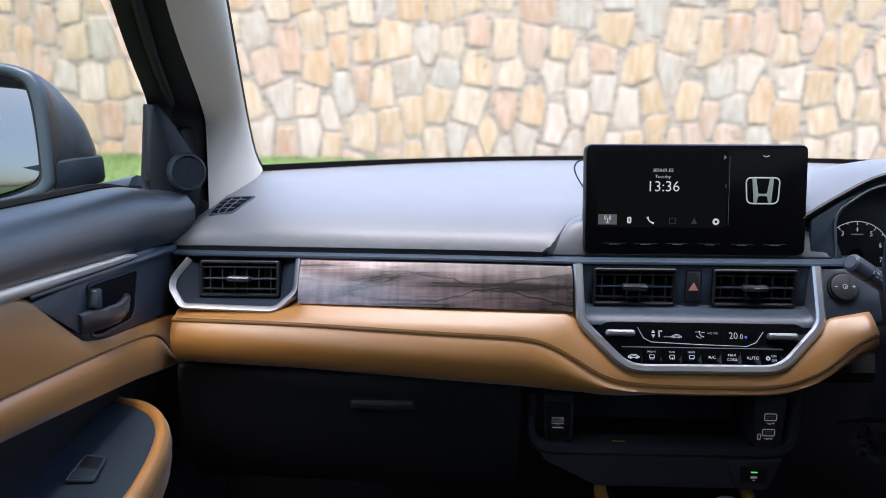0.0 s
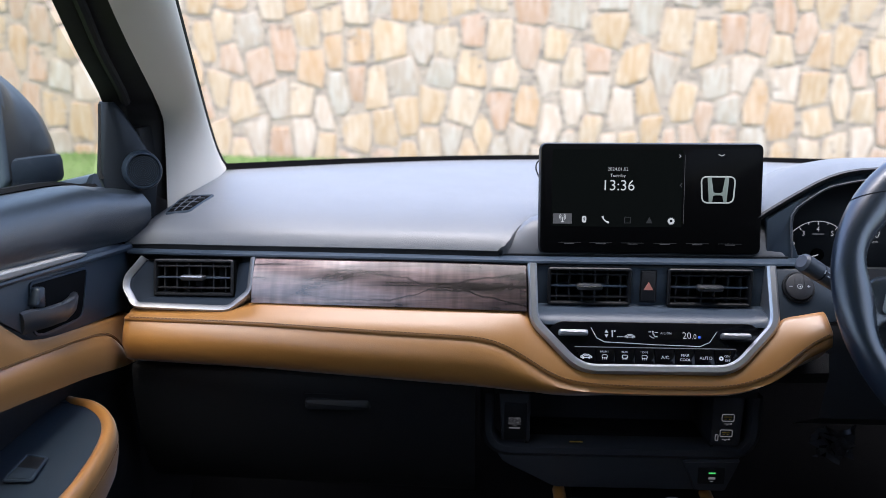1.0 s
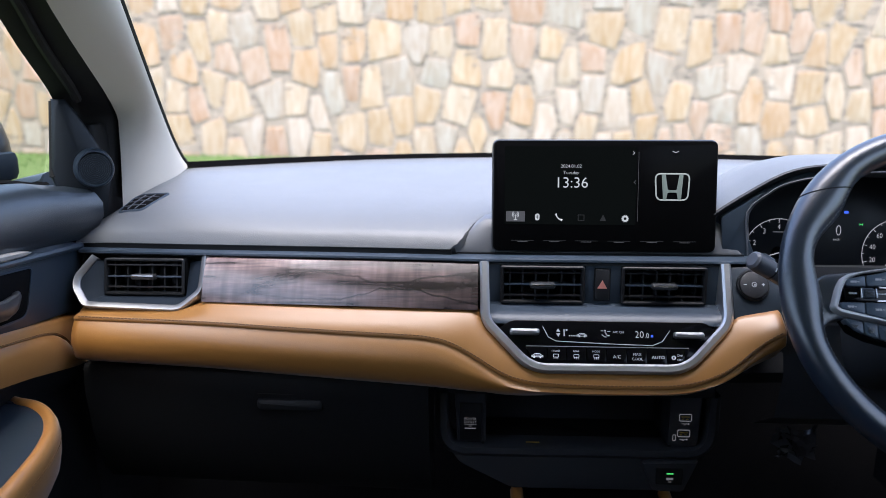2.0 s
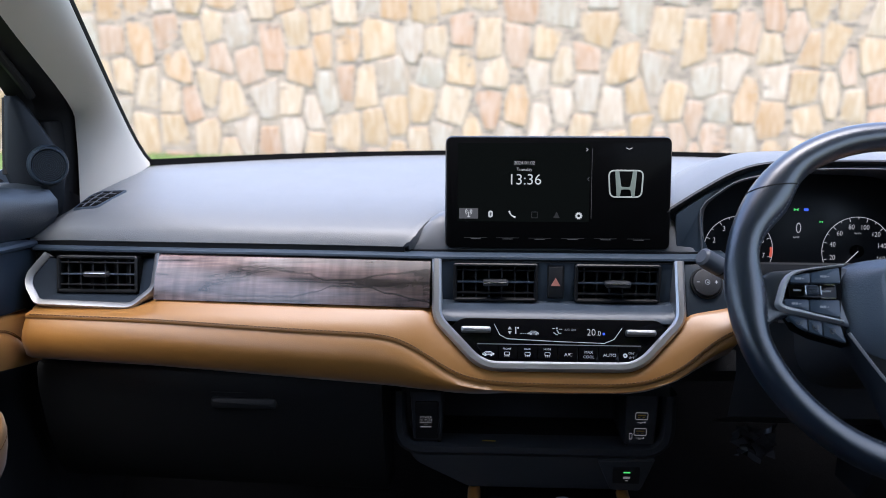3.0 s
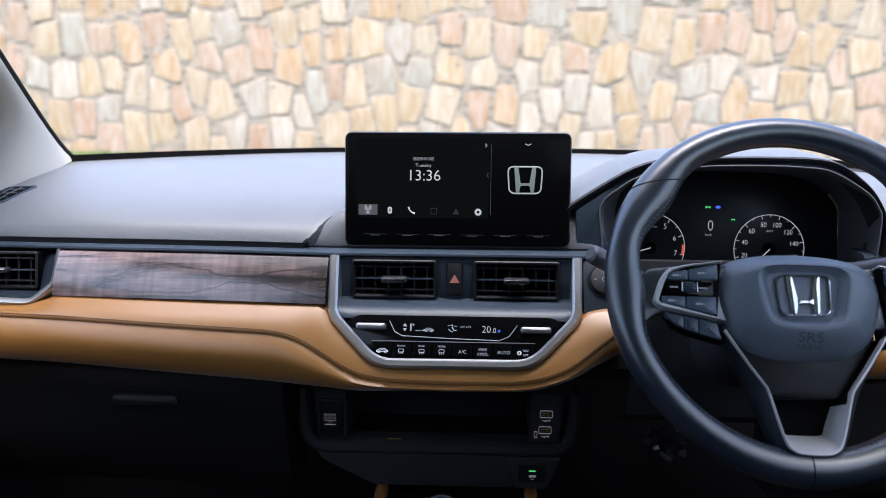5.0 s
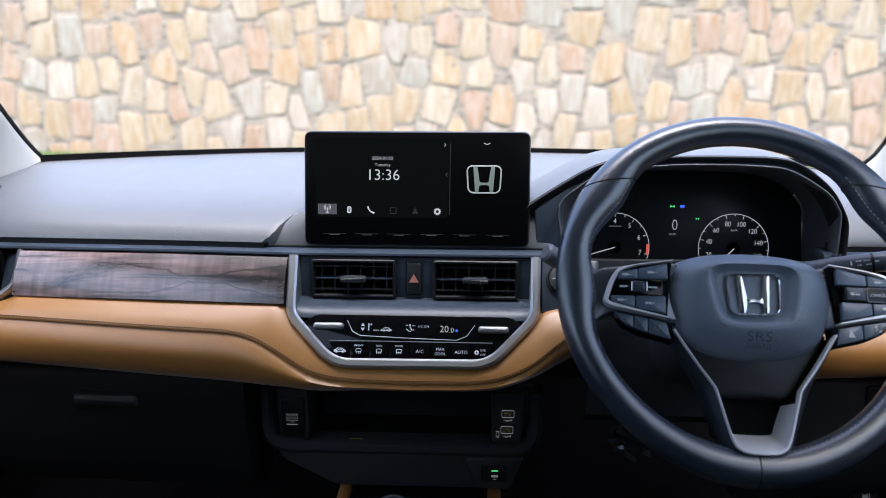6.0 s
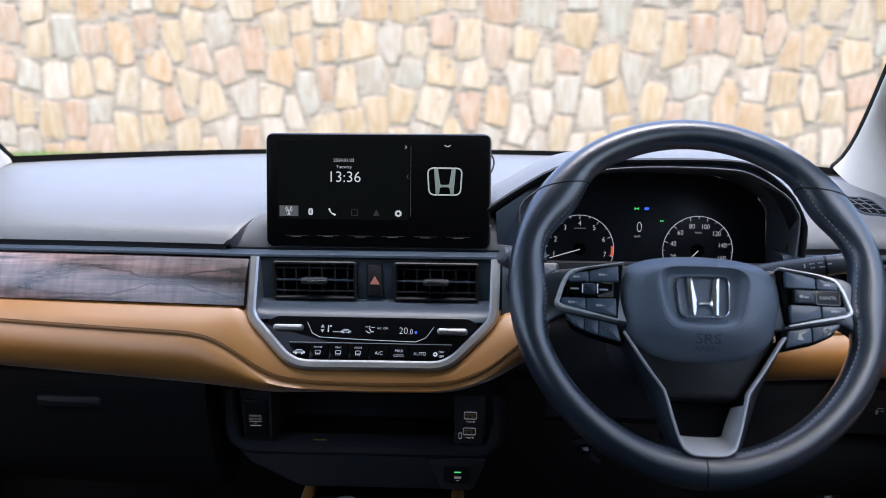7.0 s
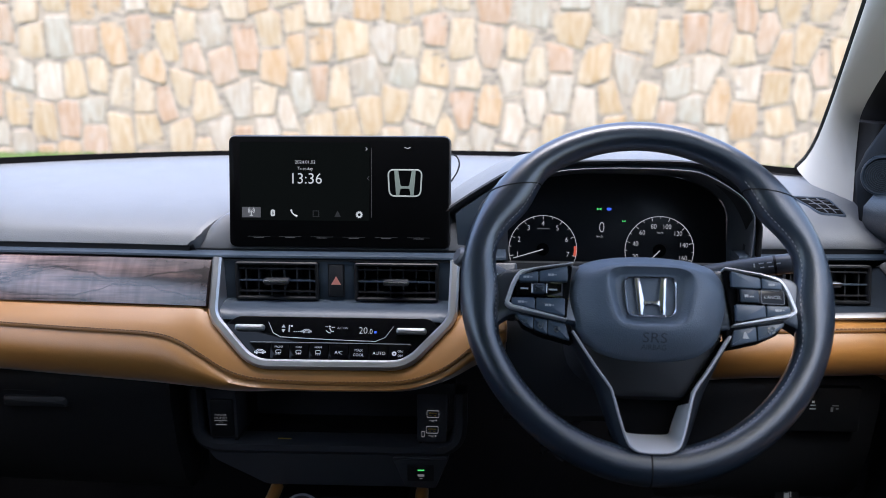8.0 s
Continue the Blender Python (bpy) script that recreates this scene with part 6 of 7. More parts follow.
# ---- lower dashboard, centre pocket and console ----
def build_lower():
    xs = steps_between(-0.648, -0.207, 20)
    gb = thing("glovebox", (-0.42, 0.92, 0.68), "black grained glovebox lid with a recessed handle under the dashboard", "glovebox")
    prof = [(0.99, 0.874), (0.884, 0.874), (0.879, 0.868), (0.877, 0.84), (0.886, 0.78), (0.905, 0.72), (0.925, 0.695), (0.99, 0.69)]
    part("lid", loft([[(x, y + 0.6 * bow(x), z) for y, z in prof] for x in xs], close_cols=True, caps=True), GLOVE, gb)
    m = frame_at((-0.376, 0.8775 + 0.6 * bow(0.376), 0.833), (1, 0, 0), (0, 0.05, 1))
    part("handle", plate(box2(-0.046, -0.008, 0.038, 0.007, 0.006), 0.0050, m, 0.005, -0.01), DARK, gb, "slim handle bar")
    part("lid_joint", plate(box2(-0.045, 0.012, 0.045, 0.0128), 0.0008, m, 0.0, -0.01), BLACK, gb)
    dl = thing("knee_panel", (0.42, 0.92, 0.68), "black lower dashboard panel with a switch bank under the leather", "dash panel")
    xs = steps_between(0.40, 0.648, 14)
    part("panel", loft([[(x, y + 0.6 * bow(x), z) for y, z in prof] for x in xs], close_cols=True, caps=True), DARK, dl)
    m = frame_at((0.575, 0.876 + 0.6 * bow(0.575), 0.842), (1, 0, 0), (0, 0.02, 1))
    part("switch_bank", plate(box2(-0.045, -0.030, 0.048, 0.026, 0.004), 0.005, m, 0.002, -0.01), BLACK, dl)
    bars("switch_mark", [(-0.0120, 0.003, -0.0060, 0.0045), (-0.0105, 0.0065, -0.0075, 0.0095), (-0.0125, -0.0015, -0.0055, 0.0)], MARK, m, dl, 0.0052)
    bars("switch_mark", [(0.012, -0.004, 0.015, 0.0015), (0.018, -0.001, 0.021, 0.001), (0.0135, 0.003, 0.021, 0.0042)], EMBOSS, m, dl, 0.0052)
    fl = frame_at((0.567, 0.935, 0.705), (1, 0, 0), (0, 0.3, 1))
    lever = thing("fuel_lid_lever", (0.567, 0.95, 0.68), "black fuel flap release lever with a white pump mark", "release lever")
    part("lever", plate(box2(-0.016, -0.02, 0.016, 0.012, 0.004), 0.0, fl, 0.003, -0.012), BLACK, lever)
    bars("pump_mark", [(-0.0045, -0.0075, 0.0025, -0.0008), (-0.0035, 0.0008, 0.0015, 0.0040), (0.0035, -0.006, 0.0050, 0.0025), (-0.0045, -0.0008, -0.0035, 0.0045), (0.0015, -0.0008, 0.0025, 0.0045), (-0.0045, 0.0040, 0.0025, 0.0050)], MARK, fl, lever, 0.0003)

    cp = thing("centre_pocket", (-0.02, 0.93, 0.72), "black open storage pocket with power sockets below the climate panel", "storage pocket")
    up = frame_at((0, 0.888, 0), (1, 0, 0), (0, 0.03, 1))
    # Side cheeks, back, floor and top of the pocket.
    part("cheek", plate(rounded([Vector(p) for p in ((-0.172, 0.776), (-0.136, 0.776), (-0.136, 0.845), (-0.176, 0.845))], 0.004), 0.001, up, 0.002, -0.04), POCKET, cp)
    part("cheek", plate(rounded([Vector(p) for p in ((0.093, 0.776), (0.130, 0.776), (0.133, 0.845), (0.093, 0.845))], 0.004), 0.001, up, 0.002, -0.04), POCKET, cp)
    part("pocket_back", block(-0.14, 0.10, 1.00, 1.01, 0.74, 0.87, 0.003), POCKET, cp)
    part("pocket_floor", block(-0.14, 0.10, 0.912, 1.005, 0.758, 0.768, 0.003), RUBBER, cp)
    part("pocket_roof", block(-0.185, 0.142, 0.895, 1.005, 0.848, 0.862, 0.003), BLACK, cp)
    part("pocket_side", block(-0.142, -0.137, 0.914, 1.005, 0.77, 0.85, 0.002), BLACK, cp)
    part("pocket_side", block(0.094, 0.099, 0.914, 1.005, 0.77, 0.85, 0.002), BLACK, cp)
    bars("mat_mark", [(-0.085, 0.7752, -0.068, 0.7768)], AMBER, frame_at((0, 0.915, 0), (1, 0, 0), (0, 0, 1)), cp, 0.003)
    path = rounded([Vector(p) for p in ((-0.190, 0.842), (-0.190, 0.7645), (0.146, 0.7660), (0.146, 0.842))], [0, 0.032, 0.032, 0], 8)
    part("rim", sweep(path, [(-0.010, -0.03), (0.007, -0.03), (0.007, -0.002), (0.004, 0.003), (-0.004, 0.003), (-0.010, -0.002)], up), POCKET, cp, "rounded slate rim")
    o = [Vector(p) for p in ((-0.182, 0.764), (-0.170, 0.744), (-0.121, 0.720), (-0.103, 0.7105), (0.117, 0.7115), (0.132, 0.752), (0.136, 0.764))]
    part("lower_panel", plate(rounded(o, 0.008), -0.002, up, 0.004, -0.05), POCKET, cp)
    # Power socket cover.
    s1 = part("socket_cover", plate(box2(-0.170, 0.779, -0.140, 0.829, 0.003), 0.004, up, 0.002, -0.002), BLACK, cp)
    writing("lettering", "POWER", 0.0044, GLOW_PRINT, up, s1, (-0.1560, 0.8082), 0.0042)
    writing("lettering", "OUTLET", 0.0044, GLOW_PRINT, up, s1, (-0.1560, 0.8040), 0.0042)
    bars("lettering", [(-0.1640, 0.8008, -0.1480, 0.8013)], GLOW_PRINT, up, s1, 0.0042)
    writing("lettering", "12V", 0.0030, GLOW_PRINT, up, s1, (-0.1560, 0.7985), 0.0042)
    bars("lettering", [(-0.1630, 0.7950, -0.1490, 0.7962)], GLOW_PRINT, up, s1, 0.0042)
    for cx, cz in ((0.1130, 0.8145), (0.1120, 0.7935)):
        u = part("usb_socket", sweep(box2(cx - 0.0078, cz - 0.0048, cx + 0.0078, cz + 0.0048, 0.002), [(0, 0.0), (0, 0.0022), (0.0006, 0.0022), (0.0006, 0.0)], up, True), GLOW_PRINT, cp, "socket outlined in white")
        bars("usb_slot", [(cx - 0.0050, cz + 0.0004, cx + 0.0050, cz + 0.0018), (cx - 0.0045, cz - 0.0024, cx - 0.0018, cz - 0.0014), (cx + 0.0010, cz - 0.0024, cx + 0.0040, cz - 0.0014)], AMBER, up, u, 0.0014)
        bars("usb_mark", [(cx - 0.0050, cz - 0.0085, cx + 0.0050, cz - 0.0079), (cx + 0.0035, cz - 0.0092, cx + 0.0052, cz - 0.0072), (cx - 0.002, cz - 0.0098, cx + 0.001, cz - 0.0092)], GLOW_PRINT, up, u, 0.0014)
    part("phone_mark", sweep(box2(0.0985, 0.7835, 0.1025, 0.7915, 0.0008, 2), [(0, 0.0), (0, 0.0020), (0.0006, 0.0020), (0.0006, 0.0)], up, True), GLOW_PRINT, cp)
    part("charge_plate", plate(rounded([Vector(p) for p in ((0.078, 0.7135), (0.116, 0.7125), (0.134, 0.757), (0.060, 0.755))], 0.005), 0.002, up, 0.003, -0.02), POCKET, cp)
    pad = part("charge_button", plate(box2(0.080, 0.7235, 0.1145, 0.7465, 0.002), 0.0030, up, 0.0012, -0.006), BLACK, cp)
    part("green_lamp", plate(box2(0.0935, 0.7382, 0.1020, 0.7398, 0.0005, 2), 0.0034, up, 0.0, 0.0030), GREEN, pad, "small green lamp")
    bars("charge_mark", [(0.0935, 0.7305, 0.1020, 0.7335), (0.0958, 0.7275, 0.0997, 0.7283)], GLOW_PRINT, up, pad, 0.0032)


build_lower()


def build_wrapping():
    """Crumpled clear wrapping left on the wiring under the column."""
    rnd = random.Random(5)
    fm = thing("plastic_wrapping", (0.275, 0.97, 0.735), "crumpled clear grey plastic wrapping hanging under the steering column", "wrapping")
    rows = []
    for i in range(9):
        rows.append([(0.250 + 0.0065 * j + 0.004 * math.sin(i * 0.9) + rnd.uniform(-0.003, 0.003), 0.97 + rnd.uniform(-0.008, 0.008), 0.730 + 0.0055 * i + 0.004 * math.sin(j) + rnd.uniform(-0.002, 0.002)) for j in range(9)])
    part("film", loft(rows), FILM, fm, crease=25)


FILM = material("grey_clear_plastic", (0.06, 0.06, 0.065), 0.18, vary=0.4, vary_scale=60)
build_wrapping()


def build_console():
    co = thing("centre_console", (0, 0.60, 0.42), "dark centre console with tan leather side pads and a gear lever", "centre console")
    prof = [(-0.105, 0.42), (0.112, 0.42), (0.104, 0.690), (0.094, 0.699), (-0.088, 0.698), (-0.098, 0.690)]
    part("body", loft([[(x, y, z - dz) for x, z in prof] for y, dz in ((0.955, 0.0), (0.90, 0.004), (0.70, 0.035), (0.45, 0.05), (-0.4, 0.02))], close_cols=True, caps=True), DARK, co)
    for x in (-0.0945, 0.0975):
        part("side_pad", tube([(x, 0.93, 0.697), (x, 0.90, 0.695), (x, 0.70, 0.668), (x, 0.45, 0.656), (x, 0.2, 0.662)], 0.0085, 10), LEATHER, co, "tan leather side pad")
    part("top_panel", loft([[(x, y, z) for x in (-0.080, 0.082)] for y, z in ((0.95, 0.7045), (0.90, 0.703), (0.70, 0.674), (0.45, 0.658))]), GLOSS, co, "gloss black top panel")
    gl = thing("gear_lever", (-0.005, 0.70, 0.66), "black gear knob with a chrome ring and shift pattern", "gear lever")
    ax = frame_at((-0.005, 0.695, 0.809), (1, 0, 0), (0, 0.86, 0.5))
    part("stem", tube([(-0.005, 0.72, 0.665), (-0.005, 0.705, 0.79)], 0.010, 14), BLACK, gl)
    part("gaiter", tube([(-0.005, 0.73, 0.664), (-0.005, 0.722, 0.70), (-0.005, 0.715, 0.73)], [0.05, 0.032, 0.014], 16), RIM_LEATHER, gl, "folded black gaiter")
    part("knob", tube([ax @ Vector((0, 0, z)) for z in (-0.045, -0.035, -0.015, -0.003, 0.002)], [0.012, 0.0175, 0.0215, 0.0205, 0.0175], 24), RIM_LEATHER, gl)
    part("chrome_ring", ring(0.0176, 0.0011, 0.0030, ax, 32, back=0.0), LEVER, gl, "dark chrome ring")
    part("pattern_cap", disc(0.0160, 0.0030, ax, 0.001, 32, 0.0), DEEP, gl)
    bars("shift_pattern", [(-0.0075, -0.004, -0.0068, 0.004), (-0.0003, -0.004, 0.0003, 0.004), (0.0068, -0.004, 0.0075, 0.004), (-0.0075, -0.0003, 0.0075, 0.0003)], MARK, ax, gl, 0.0031)
    for i, t in enumerate(("1", "3", "5")):
        writing("figure", t, 0.0055, MARK, ax, gl, (-0.0072 + 0.0072 * i, 0.0072), 0.0031)


build_console()


# ---- front doors ----
def build_door(s):
    """Front door seen from inside: belt pad, metal strip, handle, leather panel, armrest, corner panel with tweeter, window frame."""
    d = thing("car_door", (s * 0.69, 0.4, 0.42), "closed car door lined in slate plastic and tan leather" if s < 0 else "closed car door with slate plastic lining and round tweeter", "car door", "front doors")

    def P(x, y, z):
        return (s * x, y, z)
    ys = [-0.30, -0.1, 0.1, 0.3] + steps_between(0.45, 0.88, 14) + [0.91, 0.935, 0.955, 0.968]

    def belt(y):
        return 1.107 + 0.048 * (0.95 - y) - 0.012 * smooth((y - 0.86) / 0.10)

    def strip(y):
        return 1.041 + 0.094 * (0.825 - y)
    rows = []
    for y in ys:
        e = 0.03 * smooth((y - 0.80) / 0.20)
        b, st = belt(y), strip(y)
        rows.append([P(0.715, y, b - 0.006), P(0.703, y, b - 0.0005), P(0.690 - e * 0.5, y, b), P(0.672 - e, y, b - 0.008), P(0.662 - e, y, b - 0.022), P(0.657 - e * 0.8, y, b - 0.040), P(0.6575 - 0.35 * e, y, st + 0.006), P(0.662 - 0.2 * e, y, st - 0.002)])
    part("belt_pad", loft(rows), BELT, d, "grained slate belt pad")
    part("window_seal", loft([[P(0.722, y, belt(y) - 0.01), P(0.722, y, belt(y) + 0.004), P(0.712, y, belt(y) + 0.0045), P(0.709, y, belt(y) + 0.0015), P(0.706, y, belt(y) + 0.0045), P(0.702, y, belt(y) + 0.001)] for y in ys]), DEEP, d, "black window seal")
    # Metal strip, tapering to its front end.
    rows = []
    for y in [-0.3, 0.2, 0.45, 0.6, 0.7, 0.78, 0.805, 0.820, 0.828]:
        h = 0.0058 - 0.0022 * smooth((y - 0.5) / 0.3) - (0.0028 if y > 0.825 else 0.001 if y > 0.815 else 0)
        z = strip(y) - 0.0025
        rows.append([P(0.662, y, z + h), P(0.6535, y, z + h), P(0.6515, y, z + h * 0.5), P(0.6515, y, z - h * 0.5), P(0.6535, y, z - h), P(0.662, y, z - h)])
    part("metal_strip", loft(rows, close_cols=True, caps=True), GREYSTRIPE, d, "warm grey metal strip")
    # Slate handle plate, a long triangle.
    f = frame_at((s * 0.660, 0, 0), (0, -s, 0), (0, 0, 1))

    def yz(pts):
        o = [Vector((-s * y, z)) for y, z in pts]
        return o if sum(o[i - 1].x * o[i].y - o[i].x * o[i - 1].y for i in range(len(o))) > 0 else o[::-1]
    tri = yz([(0.618, 1.0437), (0.690, 0.990), (0.708, 0.972), (0.733, 0.964), (0.93, 0.940), (0.955, 1.020), (0.93, 1.0275)])
    part("handle_plate", plate(rounded(tri, [0.004, 0.012, 0.012, 0.014, 0.004, 0.01, 0.004], 4), 0.002, f, 0.003, -0.03), DOOR_SLATE, d, "slate handle plate")
    part("handle_ridge", tube([P(0.6565, y, strip(y) - 0.010 - 0.02 * (0.825 - y) * 0.2) for y in (0.62, 0.70, 0.80, 0.88, 0.95)], [0.002, 0.003, 0.004, 0.005, 0.005], 8), SATIN, d)
    # Handle bowl, a flat plate with its shade in the colour, with pull lever and lock tab.
    bowl = rounded(yz([(0.7205, 1.0325), (0.7180, 0.9795), (0.735, 0.9730), (0.8140, 0.9665), (0.8346, 1.0205)]), [0.006, 0.012, 0.012, 0.014, 0.008])
    h = part("door_handle", plate(bowl, 0.0028, f, 0.0006, -0.002), DEEP, d, "flat near-black plate painting the shade of the handle bowl")
    part("bowl_rim", sweep(bowl, [(-0.002, 0.0), (-0.001, 0.0040), (0.0015, 0.0040), (0.002, 0.0)], f, True), SATIN, h)
    lever = [(0.658, 0.700, 0.9960, 0.0115), (0.6535, 0.712, 0.9962, 0.0115), (0.6490, 0.735, 0.9925, 0.0105), (0.6475, 0.765, 0.9895, 0.0105), (0.6500, 0.785, 0.9905, 0.0100), (0.6550, 0.799, 0.9945, 0.0065), (0.6600, 0.804, 0.9970, 0.0035)]
    rows = []
    for x, y, z, hh in lever:
        p = Vector(P(x, y, z))
        rows.append([p + Vector((s * a, 0, b * hh)) for a, b in ((0.004, 1.0), (0.0, 1.08), (-0.0030, 0.90), (-0.0042, 0.3), (-0.003, -0.5), (0.001, -1.0), (0.005, -0.9))])
    part("pull_lever", loft(rows, close_cols=True, caps=True), LEVER, h, "dark satin metal pull lever")
    part("lock_tab", plate(rounded(yz([(0.722, 1.028), (0.715, 1.0105), (0.731, 1.0045), (0.7345, 1.026)]), 0.003), 0.012, f, 0.003, 0.0), SATIN, h, "lock tab")
    # Leather panel, swelling below the seam.
    top = [(-0.30, 1.162), (0.45, 1.072), (0.588, 1.058), (0.623, 1.045), (0.678, 0.998), (0.703, 0.978), (0.738, 0.968), (0.80, 0.956), (0.90, 0.938), (0.955, 0.932)]
    seam = [(-0.30, 1.075), (0.45, 0.996), (0.561, 0.979), (0.697, 0.960), (0.79, 0.945), (0.835, 0.937), (0.862, 0.929), (0.885, 0.912), (0.905, 0.884), (0.955, 0.87)]
    low = [(-0.30, 1.07), (0.45, 0.962), (0.553, 0.943), (0.688, 0.918), (0.80, 0.896), (0.895, 0.873), (0.955, 0.864)]
    rows = []
    for y in [-0.3, 0.0, 0.25] + steps_between(0.42, 0.925, 44):
        t, sm, lo = along(top, y), eased(seam, y, 0.01), along(low, y)
        sm = min(sm, t - 0.006)
        sm = max(sm, lo + 0.006)
        rows.append([P(0.672, y, t + 0.004), P(0.6585, y, t + 0.001), P(0.6565, y, t - 0.003), P(0.6545, y, 0.5 * (t + sm)), P(0.6535, y, sm + 0.003), P(0.6535, y, sm + 0.0014), P(0.6560, y, sm), P(0.6525, y, sm - 0.0016), P(0.6500, y, 0.7 * sm + 0.3 * lo),
                     P(0.6490, y, 0.35 * sm + 0.65 * lo), P(0.6530, y, lo + 0.002), P(0.672, y, lo - 0.002)])
    part("leather_panel", loft(rows), LEATHER, d, "tan leather panel with a stitched seam", crease=60)
    bm = bmesh.new()
    y = 0.50
    while y < 0.90:
        z0, z1 = max(min(eased(seam, y, 0.01), along(top, y) - 0.006), along(low, y) + 0.006), max(min(eased(seam, y + 0.003, 0.01), along(top, y + 0.003) - 0.006), along(low, y + 0.003) + 0.006)
        tube([P(0.6533, y, z0 + 0.0024), P(0.6533, y + 0.003, z1 + 0.0024)], 0.0005, 4, bm=bm)
        y += 0.0045 / math.sqrt(1 + ((z1 - z0) / 0.003) ** 2)
    tagged(part("stitching", bm, THREAD, d), kind="stuff")
    inner = yz([(-0.30, 0.42), (0.96, 0.42), (0.96, 1.06), (-0.30, 1.09)])
    part("inner_panel", plate(inner, -0.045, f, 0.001, -0.049), BLACK, d)
    # Lower lining, set back, then swelling to the door pocket.
    rows = []
    for y in [-0.3, 0.1, 0.4, 0.55, 0.65, 0.75, 0.82, 0.88, 0.93, 0.965]:
        lo = along(low, y)
        k = smooth((y - 0.70) / 0.25)
        rows.append([P(0.665, y, lo + 0.006), P(0.672, y, lo - 0.012), P(0.690, y, lo - 0.035), P(0.694, y, 0.82), P(0.690 - 0.01 * k, y, 0.76), P(0.680, y, 0.62), P(0.69, y, 0.45), P(0.70, y, 0.40)])
    part("lower_lining", loft(rows), DARK, d, "dark grained lower lining")
    # Armrest with a leather roll and the window switch.
    edge = [(0.700, 0.822, 0.868), (0.672, 0.800, 0.870), (0.648, 0.794, 0.868), (0.624, 0.776, 0.866), (0.606, 0.750, 0.864), (0.594, 0.716, 0.862), (0.584, 0.66, 0.860), (0.578, 0.58, 0.860), (0.576, 0.3, 0.866), (0.576, -0.1, 0.87)]
    pts = rounded_open(edge, 4)
    arm = part("armrest", loft([[P(0.705, p[1] if p[0] < 0.69 else 0.826, p[2] + 0.001) for p in pts], [P(p[0] + 0.02 if p[0] < 0.66 else min(0.704, p[0] + 0.01), p[1] - 0.004, p[2] + 0.001) for p in pts], [P(p[0] + 0.004, p[1] - 0.001, p[2]) for p in pts]]), DOOR_SLATE, d, "slate armrest top")
    rows = []
    for i, p in enumerate(pts):
        a, c = Vector(pts[max(i - 1, 0)]), Vector(pts[min(i + 1, len(pts) - 1)])
        tdir = (c - a).normalized()
        nn = Vector((tdir.y, -tdir.x, 0)).normalized()
        if nn.x > 0.2:
            nn = -nn
        grow = smooth(i / 6)
        row = []
        for a_, b_ in ((0.010, 0.0), (0.006, 0.004), (0.0, 0.0052), (-0.006, 0.003), (-0.010, -0.004), (-0.0115, -0.014), (-0.0105, -0.028), (-0.006, -0.045), (0.004, -0.060)):
            q = Vector(p) - nn * a_ * (0.35 + 0.65 * grow) * 0.75 + Vector((0, 0, b_ * (0.5 + 0.5 * grow)))
            row.append(P(q.x, q.y, q.z))
        rows.append(row)
    roll = part("armrest_roll", loft(rows), LEATHER, arm, "tan leather armrest roll", crease=60)
    bm = bmesh.new()
    line = [Vector(r[5]) for r in rows]
    for a, b in zip(line[4:], line[5:]):
        k = max(1, int((b - a).length / 0.0046))
        for i in range(k):
            tube([a.lerp(b, (i + 0.1) / k), a.lerp(b, (i + 0.75) / k)], 0.0005, 4, bm=bm)
    tagged(part("stitching", bm, THREAD, roll), kind="stuff")
    top_m = frame_at((s * 0.650, 0.667, 0.8635), (1, 0, 0), (0, 1, 0))
    sw = rounded([Vector((s * (x - 0.650), y - 0.667)) for x, y in ((0.6510, 0.632), (0.6575, 0.682), (0.634, 0.677), (0.6255, 0.634))], 0.003, 3)
    if sum(sw[i - 1].x * sw[i].y - sw[i].x * sw[i - 1].y for i in range(len(sw))) < 0:
        sw = sw[::-1]
    part("switch_surround", sweep(sw, [(-0.0015, 0.0), (-0.001, 0.0018), (0.0008, 0.0018), (0.002, -0.0005)], top_m, True), SATIN, arm)
    part("switch_well", plate(sw, 0.0008, top_m, 0.0003, -0.001), BLACK, arm)
    part("window_switch", plate([Vector((s * (x - 0.650), y - 0.667)) for x, y in ((0.6495, 0.6340), (0.6525, 0.6560), (0.6300, 0.6530), (0.6270, 0.6360))][::s], 0.0022, top_m, 0.0010, 0.0), DOOR_SLATE, arm, "window switch rocker")
    # Corner panel with the tweeter.
    corner = [P(0.680, 0.958, 1.203), P(0.690, 0.953, 1.109), P(0.684, 0.956, 1.085), P(0.668, 0.966, 1.055), P(0.639, 0.984, 1.050), P(0.630, 0.991, 1.108), P(0.638, 0.988, 1.136), P(0.651, 0.980, 1.166), P(0.661, 0.973, 1.189), P(0.669, 0.966, 1.203)]
    cen = Vector(P(0.660, 0.972, 1.125))
    rows = [[Vector(p) + Vector((s * 0.02, 0.03, 0)) for p in corner], [Vector(p) for p in corner], [Vector(p).lerp(cen, 0.12) + Vector((-s * 0.002, -0.003, 0)) for p in corner], [Vector(p).lerp(cen, 0.9) + Vector((-s * 0.003, -0.004, 0)) for p in corner]]
    part("corner_panel", loft(rows, close_cols=True, caps=True), PANEL, d, "black slate corner panel", crease=50)
    tw = frame_at(P(0.6365 if s < 0 else 0.648, 0.9620, 1.1165 if s < 0 else 1.110), (0.83, -s * 0.55, 0), (0, 0.05, 1))
    rows = []
